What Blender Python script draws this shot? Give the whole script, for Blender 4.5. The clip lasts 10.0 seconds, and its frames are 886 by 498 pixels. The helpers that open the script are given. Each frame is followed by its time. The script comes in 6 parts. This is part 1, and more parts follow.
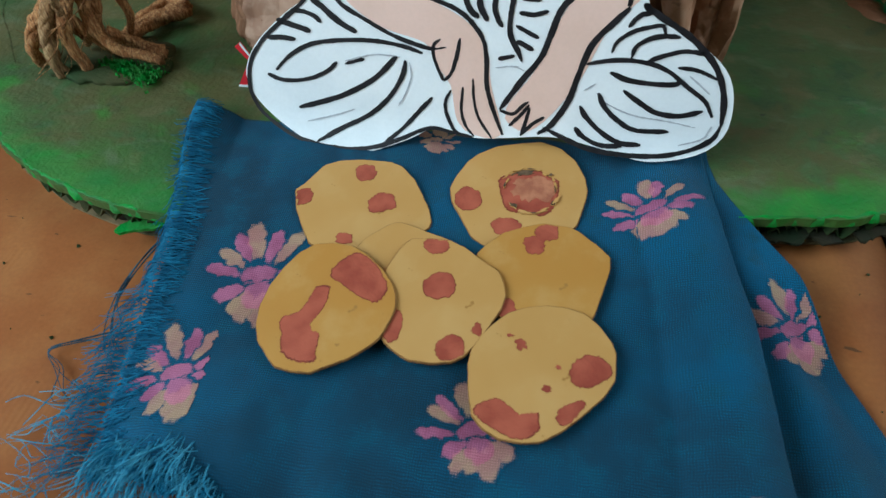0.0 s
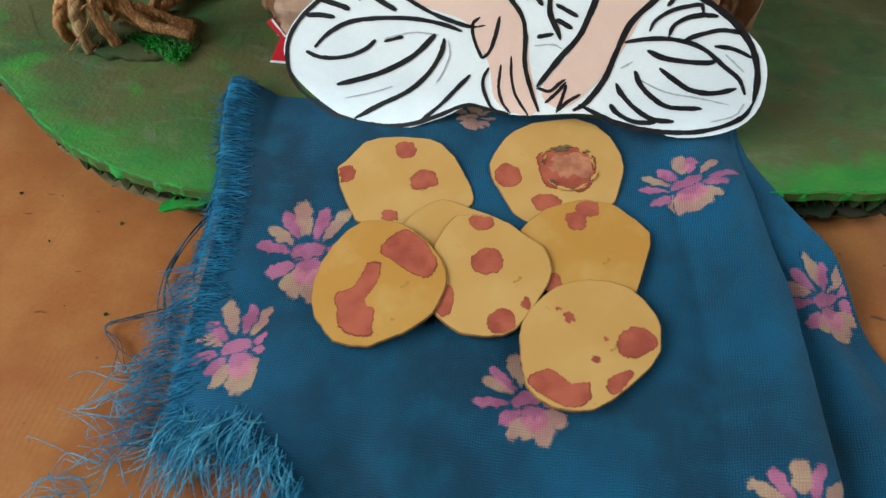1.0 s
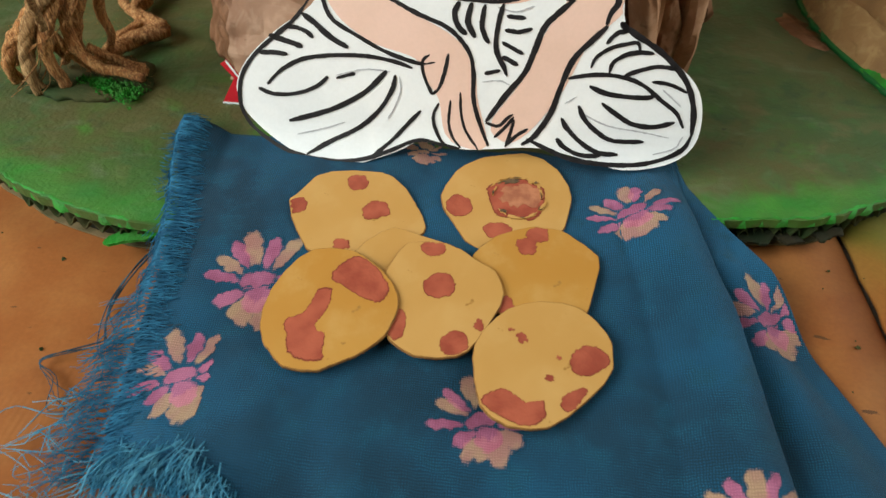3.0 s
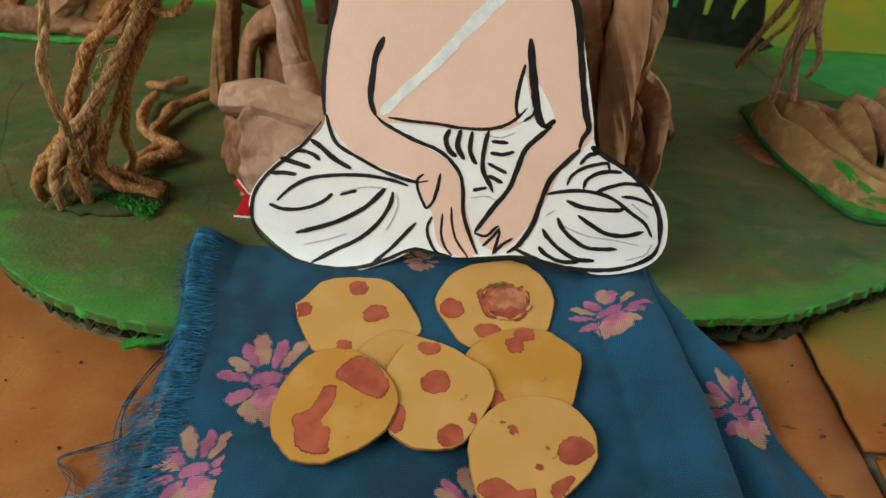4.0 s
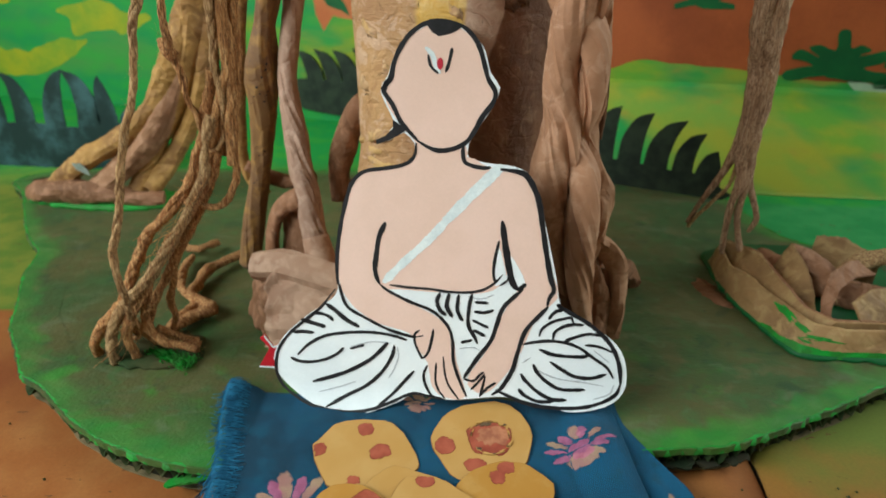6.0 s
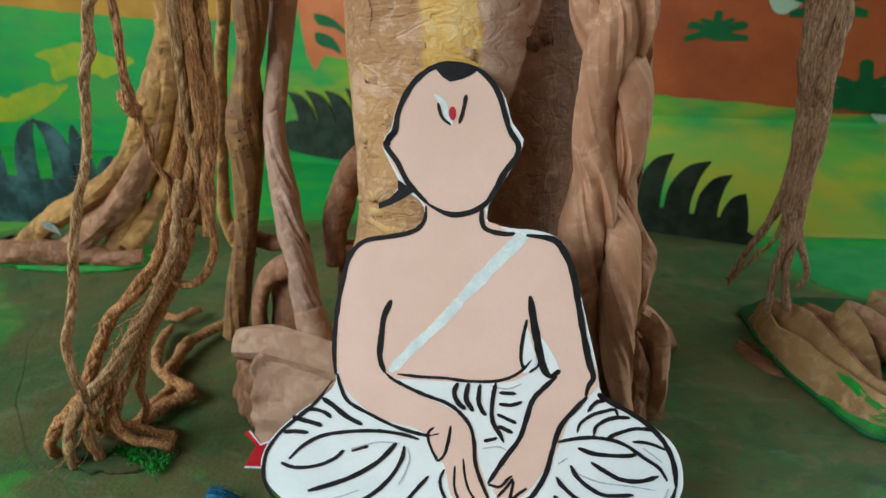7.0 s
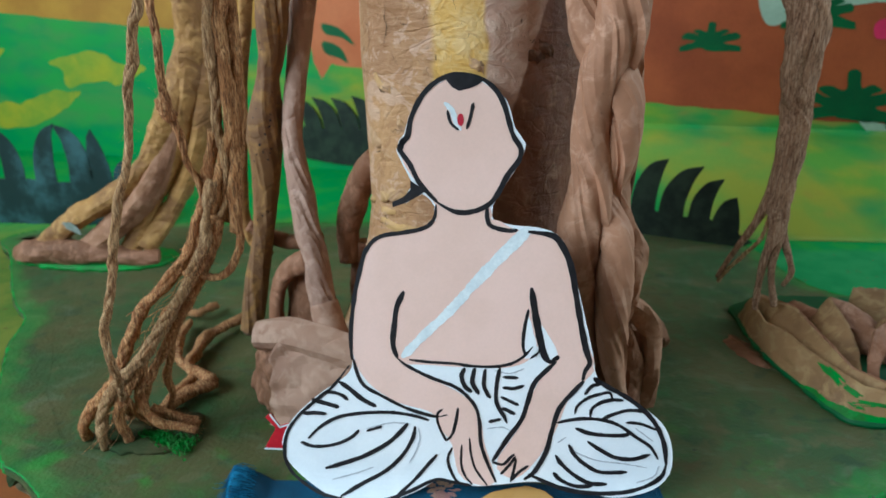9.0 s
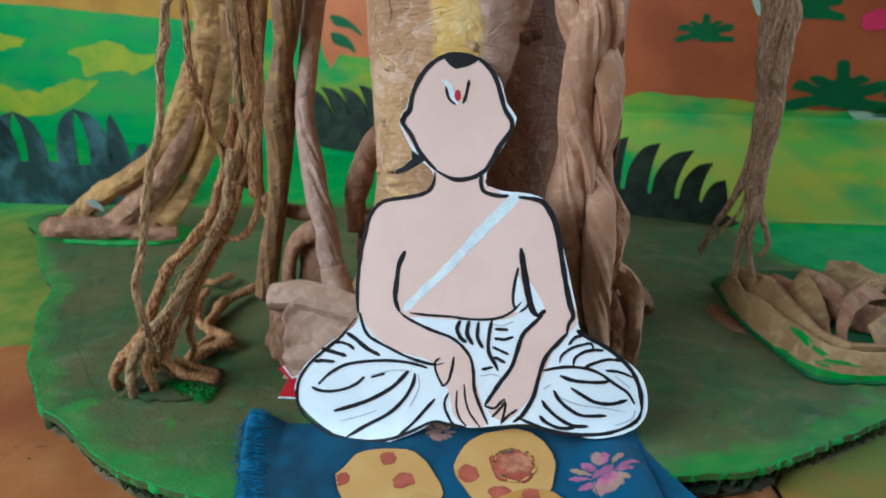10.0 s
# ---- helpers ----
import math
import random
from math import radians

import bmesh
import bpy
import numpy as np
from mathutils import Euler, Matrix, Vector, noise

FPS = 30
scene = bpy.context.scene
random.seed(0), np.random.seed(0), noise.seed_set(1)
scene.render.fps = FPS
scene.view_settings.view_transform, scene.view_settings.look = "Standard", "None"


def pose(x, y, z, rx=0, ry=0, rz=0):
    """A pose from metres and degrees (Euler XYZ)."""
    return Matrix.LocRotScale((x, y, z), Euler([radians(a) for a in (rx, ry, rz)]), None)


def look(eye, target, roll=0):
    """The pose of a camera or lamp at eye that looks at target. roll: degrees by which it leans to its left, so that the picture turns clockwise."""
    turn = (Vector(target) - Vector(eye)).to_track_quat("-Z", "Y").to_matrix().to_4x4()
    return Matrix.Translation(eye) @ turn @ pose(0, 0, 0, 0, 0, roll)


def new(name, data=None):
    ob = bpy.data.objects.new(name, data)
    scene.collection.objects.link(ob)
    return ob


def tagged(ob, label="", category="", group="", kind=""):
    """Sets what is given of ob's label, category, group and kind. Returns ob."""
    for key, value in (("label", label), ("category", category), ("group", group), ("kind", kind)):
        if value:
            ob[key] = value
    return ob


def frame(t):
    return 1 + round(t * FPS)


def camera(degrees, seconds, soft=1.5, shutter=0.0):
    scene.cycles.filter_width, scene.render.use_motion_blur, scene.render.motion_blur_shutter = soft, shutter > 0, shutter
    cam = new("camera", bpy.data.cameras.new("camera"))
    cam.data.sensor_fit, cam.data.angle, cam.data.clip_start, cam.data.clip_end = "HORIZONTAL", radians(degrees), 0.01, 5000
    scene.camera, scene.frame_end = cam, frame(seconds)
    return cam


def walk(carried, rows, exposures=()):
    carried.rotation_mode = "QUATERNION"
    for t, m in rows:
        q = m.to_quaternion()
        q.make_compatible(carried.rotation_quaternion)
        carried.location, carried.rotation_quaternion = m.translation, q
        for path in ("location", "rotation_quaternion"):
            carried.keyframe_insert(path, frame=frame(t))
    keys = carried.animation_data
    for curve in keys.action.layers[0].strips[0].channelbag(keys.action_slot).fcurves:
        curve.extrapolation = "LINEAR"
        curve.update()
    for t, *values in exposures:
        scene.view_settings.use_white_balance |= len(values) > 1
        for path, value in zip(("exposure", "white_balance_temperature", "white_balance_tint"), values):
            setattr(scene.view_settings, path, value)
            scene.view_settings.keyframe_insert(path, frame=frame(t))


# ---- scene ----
# seconds, stops, kelvin, tint: the clip's camera shifts its white balance on the way
EXPOSURES = [(0.0, -0.15, 5450, 0), (0.5, 0.0, 6250, 5), (1.0, 0.08, 6050, 4), (2.0, 0.0, 6500, 4), (3.5, 0.14, 7100, 10), (4.0, -0.2, 7200, 9),
             (4.5, -0.3, 7100, 7), (5.5, 0.05, 6500, 2), (6.0, 0.05, 6300, 2), (7.5, -0.15, 5800, 2), (10.0, 0.0, 5150, 3)]
cam = camera(66.7, 10.0, soft=1.5)
# a small phone lens, focused on the cut-out: about 1.5 mm of aperture
cam.data.dof.use_dof, cam.data.dof.focus_distance, cam.data.dof.aperture_fstop = True, 0.22, 18.0
# seconds; eye; yaw, pitch, roll
PATH = [
    (0, 0.0128, -0.1758, 0.1456, 11.48, -47.50, -2.76),
    (0.3, 0.0103, -0.1780, 0.1489, 11.61, -49.42, -2.86),
    (0.4, 0.0097, -0.1787, 0.1577, 10.21, -47.53, -2.56),
    (0.5, 0.0042, -0.1793, 0.1613, 9.33, -46.33, -1.59),
    (1, -0.0038, -0.1802, 0.1526, 9.89, -50.44, -1.98),
    (1.5, 0.0007, -0.1645, 0.1413, 7.45, -49.64, -1.49),
    (2, -0.0060, -0.1663, 0.1310, 5.96, -50.85, 0.33),
    (2.2, -0.0065, -0.1685, 0.1329, 6.18, -49.97, 0.02),
    (3.3, 0.0003, -0.1959, 0.1513, 4.10, -42.01, 1.44),
    (3.5, 0.0000, -0.1977, 0.1561, 4.21, -40.34, 1.09),
    (4, -0.0028, -0.2060, 0.1560, 3.16, -35.36, 1.58),
    (4.5, -0.0020, -0.2129, 0.1571, 3.51, -33.41, 1.15),
    (5, 0.0038, -0.2234, 0.1785, 4.28, -31.17, -0.03),
    (5.5, 0.0052, -0.2485, 0.1886, 4.40, -28.30, 0.16),
    (6, 0.0072, -0.2424, 0.1931, 4.33, -24.96, -0.46),
    (6.2, 0.0027, -0.2263, 0.1915, 4.44, -23.83, -0.38),
    (7.3, -0.0067, -0.1939, 0.1902, 3.60, -22.24, -1.77),
    (7.5, -0.0091, -0.1947, 0.1876, 3.71, -22.24, -1.63),
    (8, -0.0091, -0.1964, 0.1865, 3.54, -21.97, -1.50),
    (8.5, -0.0084, -0.2025, 0.1911, 3.67, -21.73, -1.53),
    (9, -0.0063, -0.2162, 0.1947, 3.71, -21.69, -1.35),
    (9.5, -0.0072, -0.2260, 0.1932, 3.78, -21.84, -1.08),
    (10, -0.0008, -0.2473, 0.1917, 4.32, -21.99, -1.21),
]
walk(cam, [(t, pose(x, y, z) @ pose(0, 0, 0, 90 + pitch, 0, yaw) @ pose(0, 0, 0, 0, 0, roll))
           for t, x, y, z, yaw, pitch, roll in PATH], EXPOSURES)

# --- light
world = bpy.data.worlds.new("sky")
scene.world = world
world.use_nodes = True
wn = world.node_tree.nodes
sky = wn.new("ShaderNodeTexSky")
sky.sky_type, sky.sun_disc = "NISHITA", False
sky.sun_elevation, sky.sun_rotation = radians(40), radians(250)
wn["Background"].inputs["Strength"].default_value = 0.08
world.node_tree.links.new(sky.outputs["Color"], wn["Background"].inputs["Color"])


def window_light(name, m, width, height, watts, colour):
    """An area lamp in a wall's opening: the window's daylight, or an added fill."""
    data = bpy.data.lights.new(name, "AREA")
    data.shape, data.size, data.size_y, data.energy, data.color = "RECTANGLE", width, height, watts, colour
    ob = new(name, data)
    ob.matrix_world = m
    return ob


window_light("window_light", look((-0.98, -0.45, 0.66), (0.0, 0.1, 0.06)), 1.1, 0.8, 24.8, (0.93, 1.0, 0.98))
# fill lamp added to brighten the right side; its opening is unseen
window_light("right_fill_light", look((1.34, 0.1, 0.75), (0.15, 0.15, 0.08)), 0.8, 1.3, 17.0, (0.93, 1.0, 0.98))

# --- materials


def lin(r, g, b):
    """Linear colour from 8-bit values."""
    return tuple((c / 12.92 if c <= 0.04045 else ((c + 0.055) / 1.055) ** 2.4) for c in (r / 255, g / 255, b / 255)) + (1.0,)


class Nodes:
    """A small builder of node materials."""

    def __init__(self, name, rough=0.8):
        self.mat = bpy.data.materials.new(name)
        self.mat.use_nodes = True
        self.tree = self.mat.node_tree
        self.bsdf = self.tree.nodes["Principled BSDF"]
        self.bsdf.inputs["Roughness"].default_value = rough
        self.bsdf.inputs["Specular IOR Level"].default_value = 0.3
        self.coord = self.tree.nodes.new("ShaderNodeTexCoord").outputs["Object"]

    def put(self, socket, value):
        if isinstance(value, bpy.types.NodeSocket):
            self.tree.links.new(value, socket)
        else:
            socket.default_value = value

    def stretch(self, x, y, z):
        n = self.tree.nodes.new("ShaderNodeMapping")
        n.inputs["Scale"].default_value = (x, y, z)
        self.put(n.inputs["Vector"], self.coord)
        return n.outputs["Vector"]

    def noise(self, scale, detail=4.0, rough=0.55, at=None, warp=0.0):
        n = self.tree.nodes.new("ShaderNodeTexNoise")
        n.inputs["Scale"].default_value, n.inputs["Detail"].default_value = scale, detail
        n.inputs["Roughness"].default_value, n.inputs["Distortion"].default_value = rough, warp
        self.put(n.inputs["Vector"], at or self.coord)
        return n.outputs["Fac"]

    def wave(self, scale, axis, at=None, warp=0.0):
        n = self.tree.nodes.new("ShaderNodeTexWave")
        n.bands_direction = axis
        n.inputs["Scale"].default_value, n.inputs["Distortion"].default_value = scale, warp
        n.inputs["Detail"].default_value, n.inputs["Detail Scale"].default_value = 2.0, 0.6
        self.put(n.inputs["Vector"], at or self.coord)
        return n.outputs["Fac"]

    def math(self, kind, a, b=0.0):
        n = self.tree.nodes.new("ShaderNodeMath")
        n.operation = kind
        self.put(n.inputs[0], a), self.put(n.inputs[1], b)
        return n.outputs[0]

    def ramp(self, fac, low, high):
        n = self.tree.nodes.new("ShaderNodeMapRange")
        n.interpolation_type = "SMOOTHSTEP"
        self.put(n.inputs["Value"], fac)
        n.inputs["From Min"].default_value, n.inputs["From Max"].default_value = low, high
        return n.outputs["Result"]

    def mix(self, fac, a, b, kind="MIX"):
        n = self.tree.nodes.new("ShaderNodeMix")
        n.data_type, n.blend_type = "RGBA", kind
        self.put(n.inputs[0], fac), self.put(n.inputs[6], a), self.put(n.inputs[7], b)
        return n.outputs[2]

    def axis(self, which):
        n = self.tree.nodes.new("ShaderNodeSeparateXYZ")
        self.put(n.inputs[0], self.coord)
        return n.outputs[which]

    def done(self, colour, height=None, depth=0.0003, strength=0.6):
        self.put(self.bsdf.inputs["Base Color"], colour)
        if height is not None:
            n = self.tree.nodes.new("ShaderNodeBump")
            n.inputs["Strength"].default_value, n.inputs["Distance"].default_value = strength, depth
            self.put(n.inputs["Height"], height)
            self.tree.links.new(n.outputs["Normal"], self.bsdf.inputs["Normal"])
        return self.mat


def mottled(name, a, b, scale=60.0, fine=900.0, rough=0.8, depth=0.0003, low=0.35, high=0.65, speck=0.25, at=None):
    """A surface of two colours in broad patches, with fine grain in tone and relief."""
    k = Nodes(name, rough)
    where = k.stretch(*at) if at else None
    broad, grain = k.noise(scale, 5.0, 0.6, where), k.noise(fine, 3.0, 0.6, where)
    c = k.mix(k.ramp(broad, low, high), lin(*a), lin(*b))
    c = k.mix(speck, c, k.mix(grain, (0.25, 0.25, 0.25, 1), (1.4, 1.4, 1.4, 1)), "MULTIPLY")
    return k.done(c, grain, depth)


def make_floor(name, right):
    k = Nodes(name, 0.75)
    x, y = k.axis(0), k.axis(1)
    big, mid, grain = k.noise(9.0, 5.0), k.noise(45.0, 4.0), k.noise(700.0, 3.0)
    flute = k.wave(160.0, "X", None, 1.5)
    orange = k.mix(k.ramp(mid, 0.35, 0.7), lin(142, 82, 34), lin(154, 98, 49))
    orange = k.mix(k.ramp(big, 0.45, 0.7), orange, lin(126, 64, 25))
    green = k.mix(k.ramp(mid, 0.35, 0.65), lin(84, 112, 34), lin(116, 124, 42))
    vivid = k.mix(k.ramp(mid, 0.4, 0.7), lin(28, 142, 62), lin(58, 150, 50))
    if right:
        edge = k.math("ADD", y, k.math("MULTIPLY", k.math("SUBTRACT", x, 0.12), 0.45))
        edge = k.math("ADD", edge, k.math("MULTIPLY", k.math("SUBTRACT", mid, 0.5), 0.09))
        c = k.mix(k.ramp(edge, -0.075, -0.02), orange, lin(134, 92, 38))
        c = k.mix(k.ramp(edge, -0.035, 0.05), c, lin(92, 104, 36))
        c = k.mix(k.ramp(y, 0.10, 0.17), c, k.mix(k.ramp(mid, 0.35, 0.65), lin(34, 130, 66), lin(54, 142, 76)))
        c = k.mix(k.ramp(k.math("ADD", y, k.math("MULTIPLY", mid, 0.02)), 0.308, 0.316), c, k.mix(k.ramp(k.math("ADD", y, k.math("MULTIPLY", big, 0.16)), 0.41, 0.45), vivid, k.mix(k.ramp(big, 0.42, 0.58), vivid, lin(128, 142, 44))))
    else:
        edge = k.math("ADD", y, k.math("MULTIPLY", k.math("SUBTRACT", mid, 0.5), 0.012))
        c = k.mix(k.ramp(edge, 0.092, 0.099), orange, green)
        c = k.mix(k.ramp(edge, 0.30, 0.42), c, vivid)
    c = k.mix(0.3, c, k.mix(grain, (0.3, 0.3, 0.3, 1), (1.35, 1.35, 1.35, 1)), "MULTIPLY")
    c = k.mix(k.ramp(k.noise(120.0, 3.0, 0.5, k.stretch(1.0, 3.0, 1.0)), 0.70, 0.74), c, lin(92, 56, 26))
    ribs = k.mix(k.math("MULTIPLY", k.ramp(k.noise(22.0, 3.0), 0.56, 0.68), 0.2), (0.5, 0.5, 0.5, 1), flute)
    return k.done(c, k.mix(0.4, ribs, k.noise(200.0, 4.0)), 0.0006, 0.7)


M = {}
M["floor_left"] = make_floor("painted_card_orange", False)
M["floor_right"] = make_floor("painted_card_olive", True)
M["room"] = mottled("wall_paint", (206, 198, 184), (196, 188, 172), 2.0, 120.0, 0.9)
M["room_floor"] = mottled("cement_floor", (120, 110, 100), (100, 94, 86), 3.0, 90.0, 0.7)


def make_board(name, coat=False):
    """Patchy dark green paint; coat: brighter green brushed over it, thinning out as the mesh tells."""
    k = Nodes(name, 0.52)
    big, mid, grain = k.noise(16.0, 5.0), k.noise(85.0, 4.0, 0.55, None, 0.6), k.noise(520.0, 4.0)
    dab = k.noise(46.0, 4.0, 0.55, k.stretch(1.0, 1.3, 1.0), 0.4)
    c = k.mix(k.ramp(big, 0.38, 0.62), lin(58, 80, 46), lin(80, 80, 48))
    c = k.mix(k.math("MULTIPLY", k.ramp(mid, 0.5, 0.7), 0.5), c, lin(57, 98, 56))
    c = k.mix(k.math("MULTIPLY", k.ramp(dab, 0.55, 0.66), 0.7), c, lin(92, 90, 60))
    c = k.mix(k.math("MULTIPLY", k.ramp(dab, 0.42, 0.32), 0.6), c, lin(39, 64, 44))
    c = k.mix(k.ramp(k.noise(190.0, 4.0), 0.68, 0.73), c, lin(40, 50, 35))
    c = k.mix(k.ramp(k.noise(260.0, 3.0), 0.74, 0.77), c, lin(138, 138, 110))
    c = k.mix(k.math("MULTIPLY", k.ramp(k.noise(130.0, 5.0, 0.65, k.stretch(1.0, 1.6, 1.0), 0.5), 0.56, 0.7), 0.25), c, lin(92, 112, 83))
    # the front lip carries a thicker coat of brighter green
    lip = k.math("ADD", k.axis(1), k.math("MULTIPLY", k.math("SUBTRACT", mid, 0.5), 0.08))
    c = k.mix(k.math("MULTIPLY", k.math("SUBTRACT", 1.0, k.ramp(lip, -0.03, 0.012)), 0.4), c, lin(53, 112, 44))
    front = k.math("SUBTRACT", 1.0, k.ramp(k.axis(1), 0.0, 0.09))
    patch = k.noise(30.0, 4.0, 0.55, None, 0.5)
    c = k.mix(k.math("MULTIPLY", k.ramp(patch, 0.46, 0.36), k.math("ADD", 0.25, k.math("MULTIPLY", front, 0.45))), c, lin(84, 74, 46))
    c = k.mix(k.math("MULTIPLY", k.ramp(patch, 0.54, 0.68), k.math("MULTIPLY", front, 0.7)), c, lin(50, 120, 40))
    # paler, milky patches at random
    c = k.mix(k.math("MULTIPLY", k.ramp(k.noise(38.0, 5.0, 0.6, k.stretch(1.0, 1.8, 1.0), 0.8), 0.56, 0.68), 0.4), c, lin(98, 110, 84))
    if coat:
        cover = k.tree.nodes.new("ShaderNodeAttribute")
        cover.attribute_name = "coat"
        thin = k.math("ADD", cover.outputs["Fac"], k.math("MULTIPLY", k.math("SUBTRACT", mid, 0.5), 0.9))
        thin = k.math("ADD", thin, k.math("MULTIPLY", k.math("SUBTRACT", patch, 0.5), 1.2))
        thin = k.math("MULTIPLY", k.ramp(thin, 0.25, 0.85), k.ramp(cover.outputs["Fac"], 0.0, 0.25))
        c = k.mix(k.math("MULTIPLY", thin, 0.45), c, k.mix(k.ramp(dab, 0.4, 0.6), lin(34, 124, 46), lin(62, 138, 54)))
    c = k.mix(0.25, c, k.mix(grain, (0.4, 0.4, 0.4, 1), (1.3, 1.3, 1.3, 1)), "MULTIPLY")
    return k.done(c, k.mix(0.45, mid, grain), 0.0012, 0.8)


M["board"] = make_board("dark_green_paint")
M["board_coat"] = make_board("green_paint_coat", True)
M["rim"] = mottled("bright_green_paint", (28, 138, 42), (40, 104, 34), 120.0, 900.0, 0.6, 0.0008)
M["moss"] = mottled("moss_green", (34, 154, 46), (48, 116, 38), 160.0, 900.0, 0.7, 0.0004)
M["card_raw"] = mottled("raw_card", (66, 64, 34), (38, 58, 26), 60.0, 500.0, 0.9, 0.0006)
M["scrap"] = mottled("grey_paper", (150, 158, 150), (122, 132, 122), 200.0, 900.0, 0.8)
M["card_white"] = mottled("pale_liner", (128, 108, 78), (84, 80, 52), 60.0, 700.0, 0.85)
M["hollow"] = mottled("core_shade_and_dark_shred", (40, 36, 22), (24, 40, 20), 90.0, 600.0, 0.95)


def weave_of(k):
    """Plain weave, a little uneven."""
    warp, weft = k.wave(500.0, "X", None, 5.5), k.wave(470.0, "Y", None, 5.5)
    return k.math("MULTIPLY", warp, weft)


def cloth_colour(k, weave):
    big, mid = k.noise(16.0, 4.0), k.noise(130.0, 4.0)
    c = k.mix(k.ramp(big, 0.35, 0.68), lin(2, 50, 73), lin(2, 80, 116))
    c = k.mix(k.ramp(mid, 0.45, 0.75), c, lin(2, 64, 88))
    c = k.mix(k.math("ADD", 0.42, k.math("MULTIPLY", k.ramp(k.noise(60.0, 3.0), 0.35, 0.65), 0.45)), c, k.mix(weave, (0.5, 0.5, 0.5, 1), (2.0, 2.0, 2.0, 1)), "MULTIPLY")
    return k.mix(k.math("MULTIPLY", k.ramp(weave, 0.6, 0.95), k.math("MULTIPLY", k.ramp(mid, 0.4, 0.65), 0.6)), c, lin(18, 102, 140))


def make_cloth():
    k = Nodes("blue_cotton", 0.85)
    weave = weave_of(k)
    k.bsdf.inputs["Sheen Weight"].default_value = 0.03
    return k.done(cloth_colour(k, weave), weave, 0.0002, 0.6)


def make_print():
    """Two inks printed on the cloth, cream under pink; both thin out at the petals' rims and show the threads."""
    k = Nodes("printed_cotton", 0.85)
    weave = weave_of(k)
    grain, fine = k.noise(420.0, 4.0, 0.6), k.noise(120.0, 3.0)
    c = cloth_colour(k, weave)
    for name, a, b, top in (("cream", (188, 150, 112), (176, 122, 106), 0.7), ("pink", (192, 108, 140), (164, 80, 112), 0.7)):
        ink = k.mix(k.ramp(fine, 0.35, 0.65), lin(*a), lin(*b))
        ink = k.mix(0.45, ink, k.mix(weave, (0.6, 0.6, 0.66, 1), (1.7, 1.7, 1.7, 1)), "MULTIPLY")
        cover = k.tree.nodes.new("ShaderNodeAttribute")
        cover.attribute_name = name
        thin = k.math("ADD", cover.outputs["Fac"], k.math("MULTIPLY", k.math("SUBTRACT", grain, 0.5), 0.8))
        thin = k.math("ADD", thin, k.math("MULTIPLY", k.math("SUBTRACT", weave, 0.25), 0.22))
        c = k.mix(k.math("MULTIPLY", k.math("MULTIPLY", k.ramp(thin, 0.12, 0.5), k.ramp(cover.outputs["Fac"], 0.0, 0.12)), top), c, ink)
    return k.done(c, weave, 0.0002, 0.6)


M["cloth"] = make_cloth()
M["thread_light"] = mottled("pale_blue_thread", (84, 156, 186), (40, 116, 152), 200.0, 2000.0, 0.85)
M["thread"] = mottled("blue_thread", (40, 114, 152), (18, 82, 116), 200.0, 2000.0, 0.85)
M["thread_dark"] = mottled("dark_thread", (34, 52, 66), (56, 84, 104), 200.0, 2000.0, 0.85)
M["print"] = make_print()


def make_disc(name, a, b):
    k = Nodes(name, 0.6)
    big, grain = k.noise(28.0, 3.0), k.noise(500.0, 4.0)
    c = k.mix(k.ramp(big, 0.35, 0.7), lin(*a), lin(*b))
    c = k.mix(k.math("MULTIPLY", k.ramp(k.noise(70.0, 4.0, 0.6), 0.5, 0.7), 0.35), c, lin(188, 150, 92))
    c = k.mix(k.ramp(k.noise(220.0, 4.0), 0.68, 0.74), c, lin(150, 108, 52))
    return k.done(c, k.mix(0.3, grain, k.noise(90.0, 3.0)), 0.00018, 0.5)


M["disc"] = make_disc("tan_card", (178, 134, 72), (184, 142, 82))
M["disc_ochre"] = make_disc("ochre_card", (170, 120, 50), (176, 130, 62))
M["disc_edge"] = mottled("card_edge", (150, 108, 58), (112, 76, 40), 300.0, 1600.0, 0.9)
M["spot"] = mottled("brown_paint", (168, 86, 64), (140, 62, 46), 110.0, 900.0, 0.55, 0.0002)
M["spot_rim"] = mottled("dried_paint_rim", (132, 60, 40), (114, 50, 34), 400.0, 1200.0, 0.6, 0.0002)
M["torn"] = mottled("torn_card", (180, 118, 86), (150, 90, 66), 160.0, 1200.0, 0.9, 0.0005)
# painted shade in cracks and hollows, and the dark shreds of torn card
M["dark"] = mottled("dark_shade_and_shred", (66, 54, 40), (110, 86, 62), 400.0, 1500.0, 0.9, 0.0004)
M["paper"] = mottled("white_paper", (238, 241, 245), (229, 233, 238), 40.0, 900.0, 0.55, 0.00006, speck=0.08)
M["peach"] = mottled("peach_paper", (234, 199, 186), (227, 192, 177), 24.0, 900.0, 0.5, 0.00006, speck=0.08)
M["pencil"] = mottled("grey_pencil", (168, 170, 178), (190, 193, 200), 300.0, 1200.0, 0.7, 0.00004)
M["ink"] = mottled("black_ink", (20, 18, 22), (34, 32, 36), 260.0, 900.0, 0.5, 0.00004)
M["chalk"] = mottled("white_paint", (230, 236, 238), (214, 222, 226), 160.0, 700.0, 0.6, 0.0001)
M["red"] = mottled("red_paint", (190, 40, 60), (170, 30, 50), 200.0, 900.0, 0.6)
M["tag"] = mottled("red_plastic", (206, 40, 52), (186, 28, 44), 90.0, 600.0, 0.35)


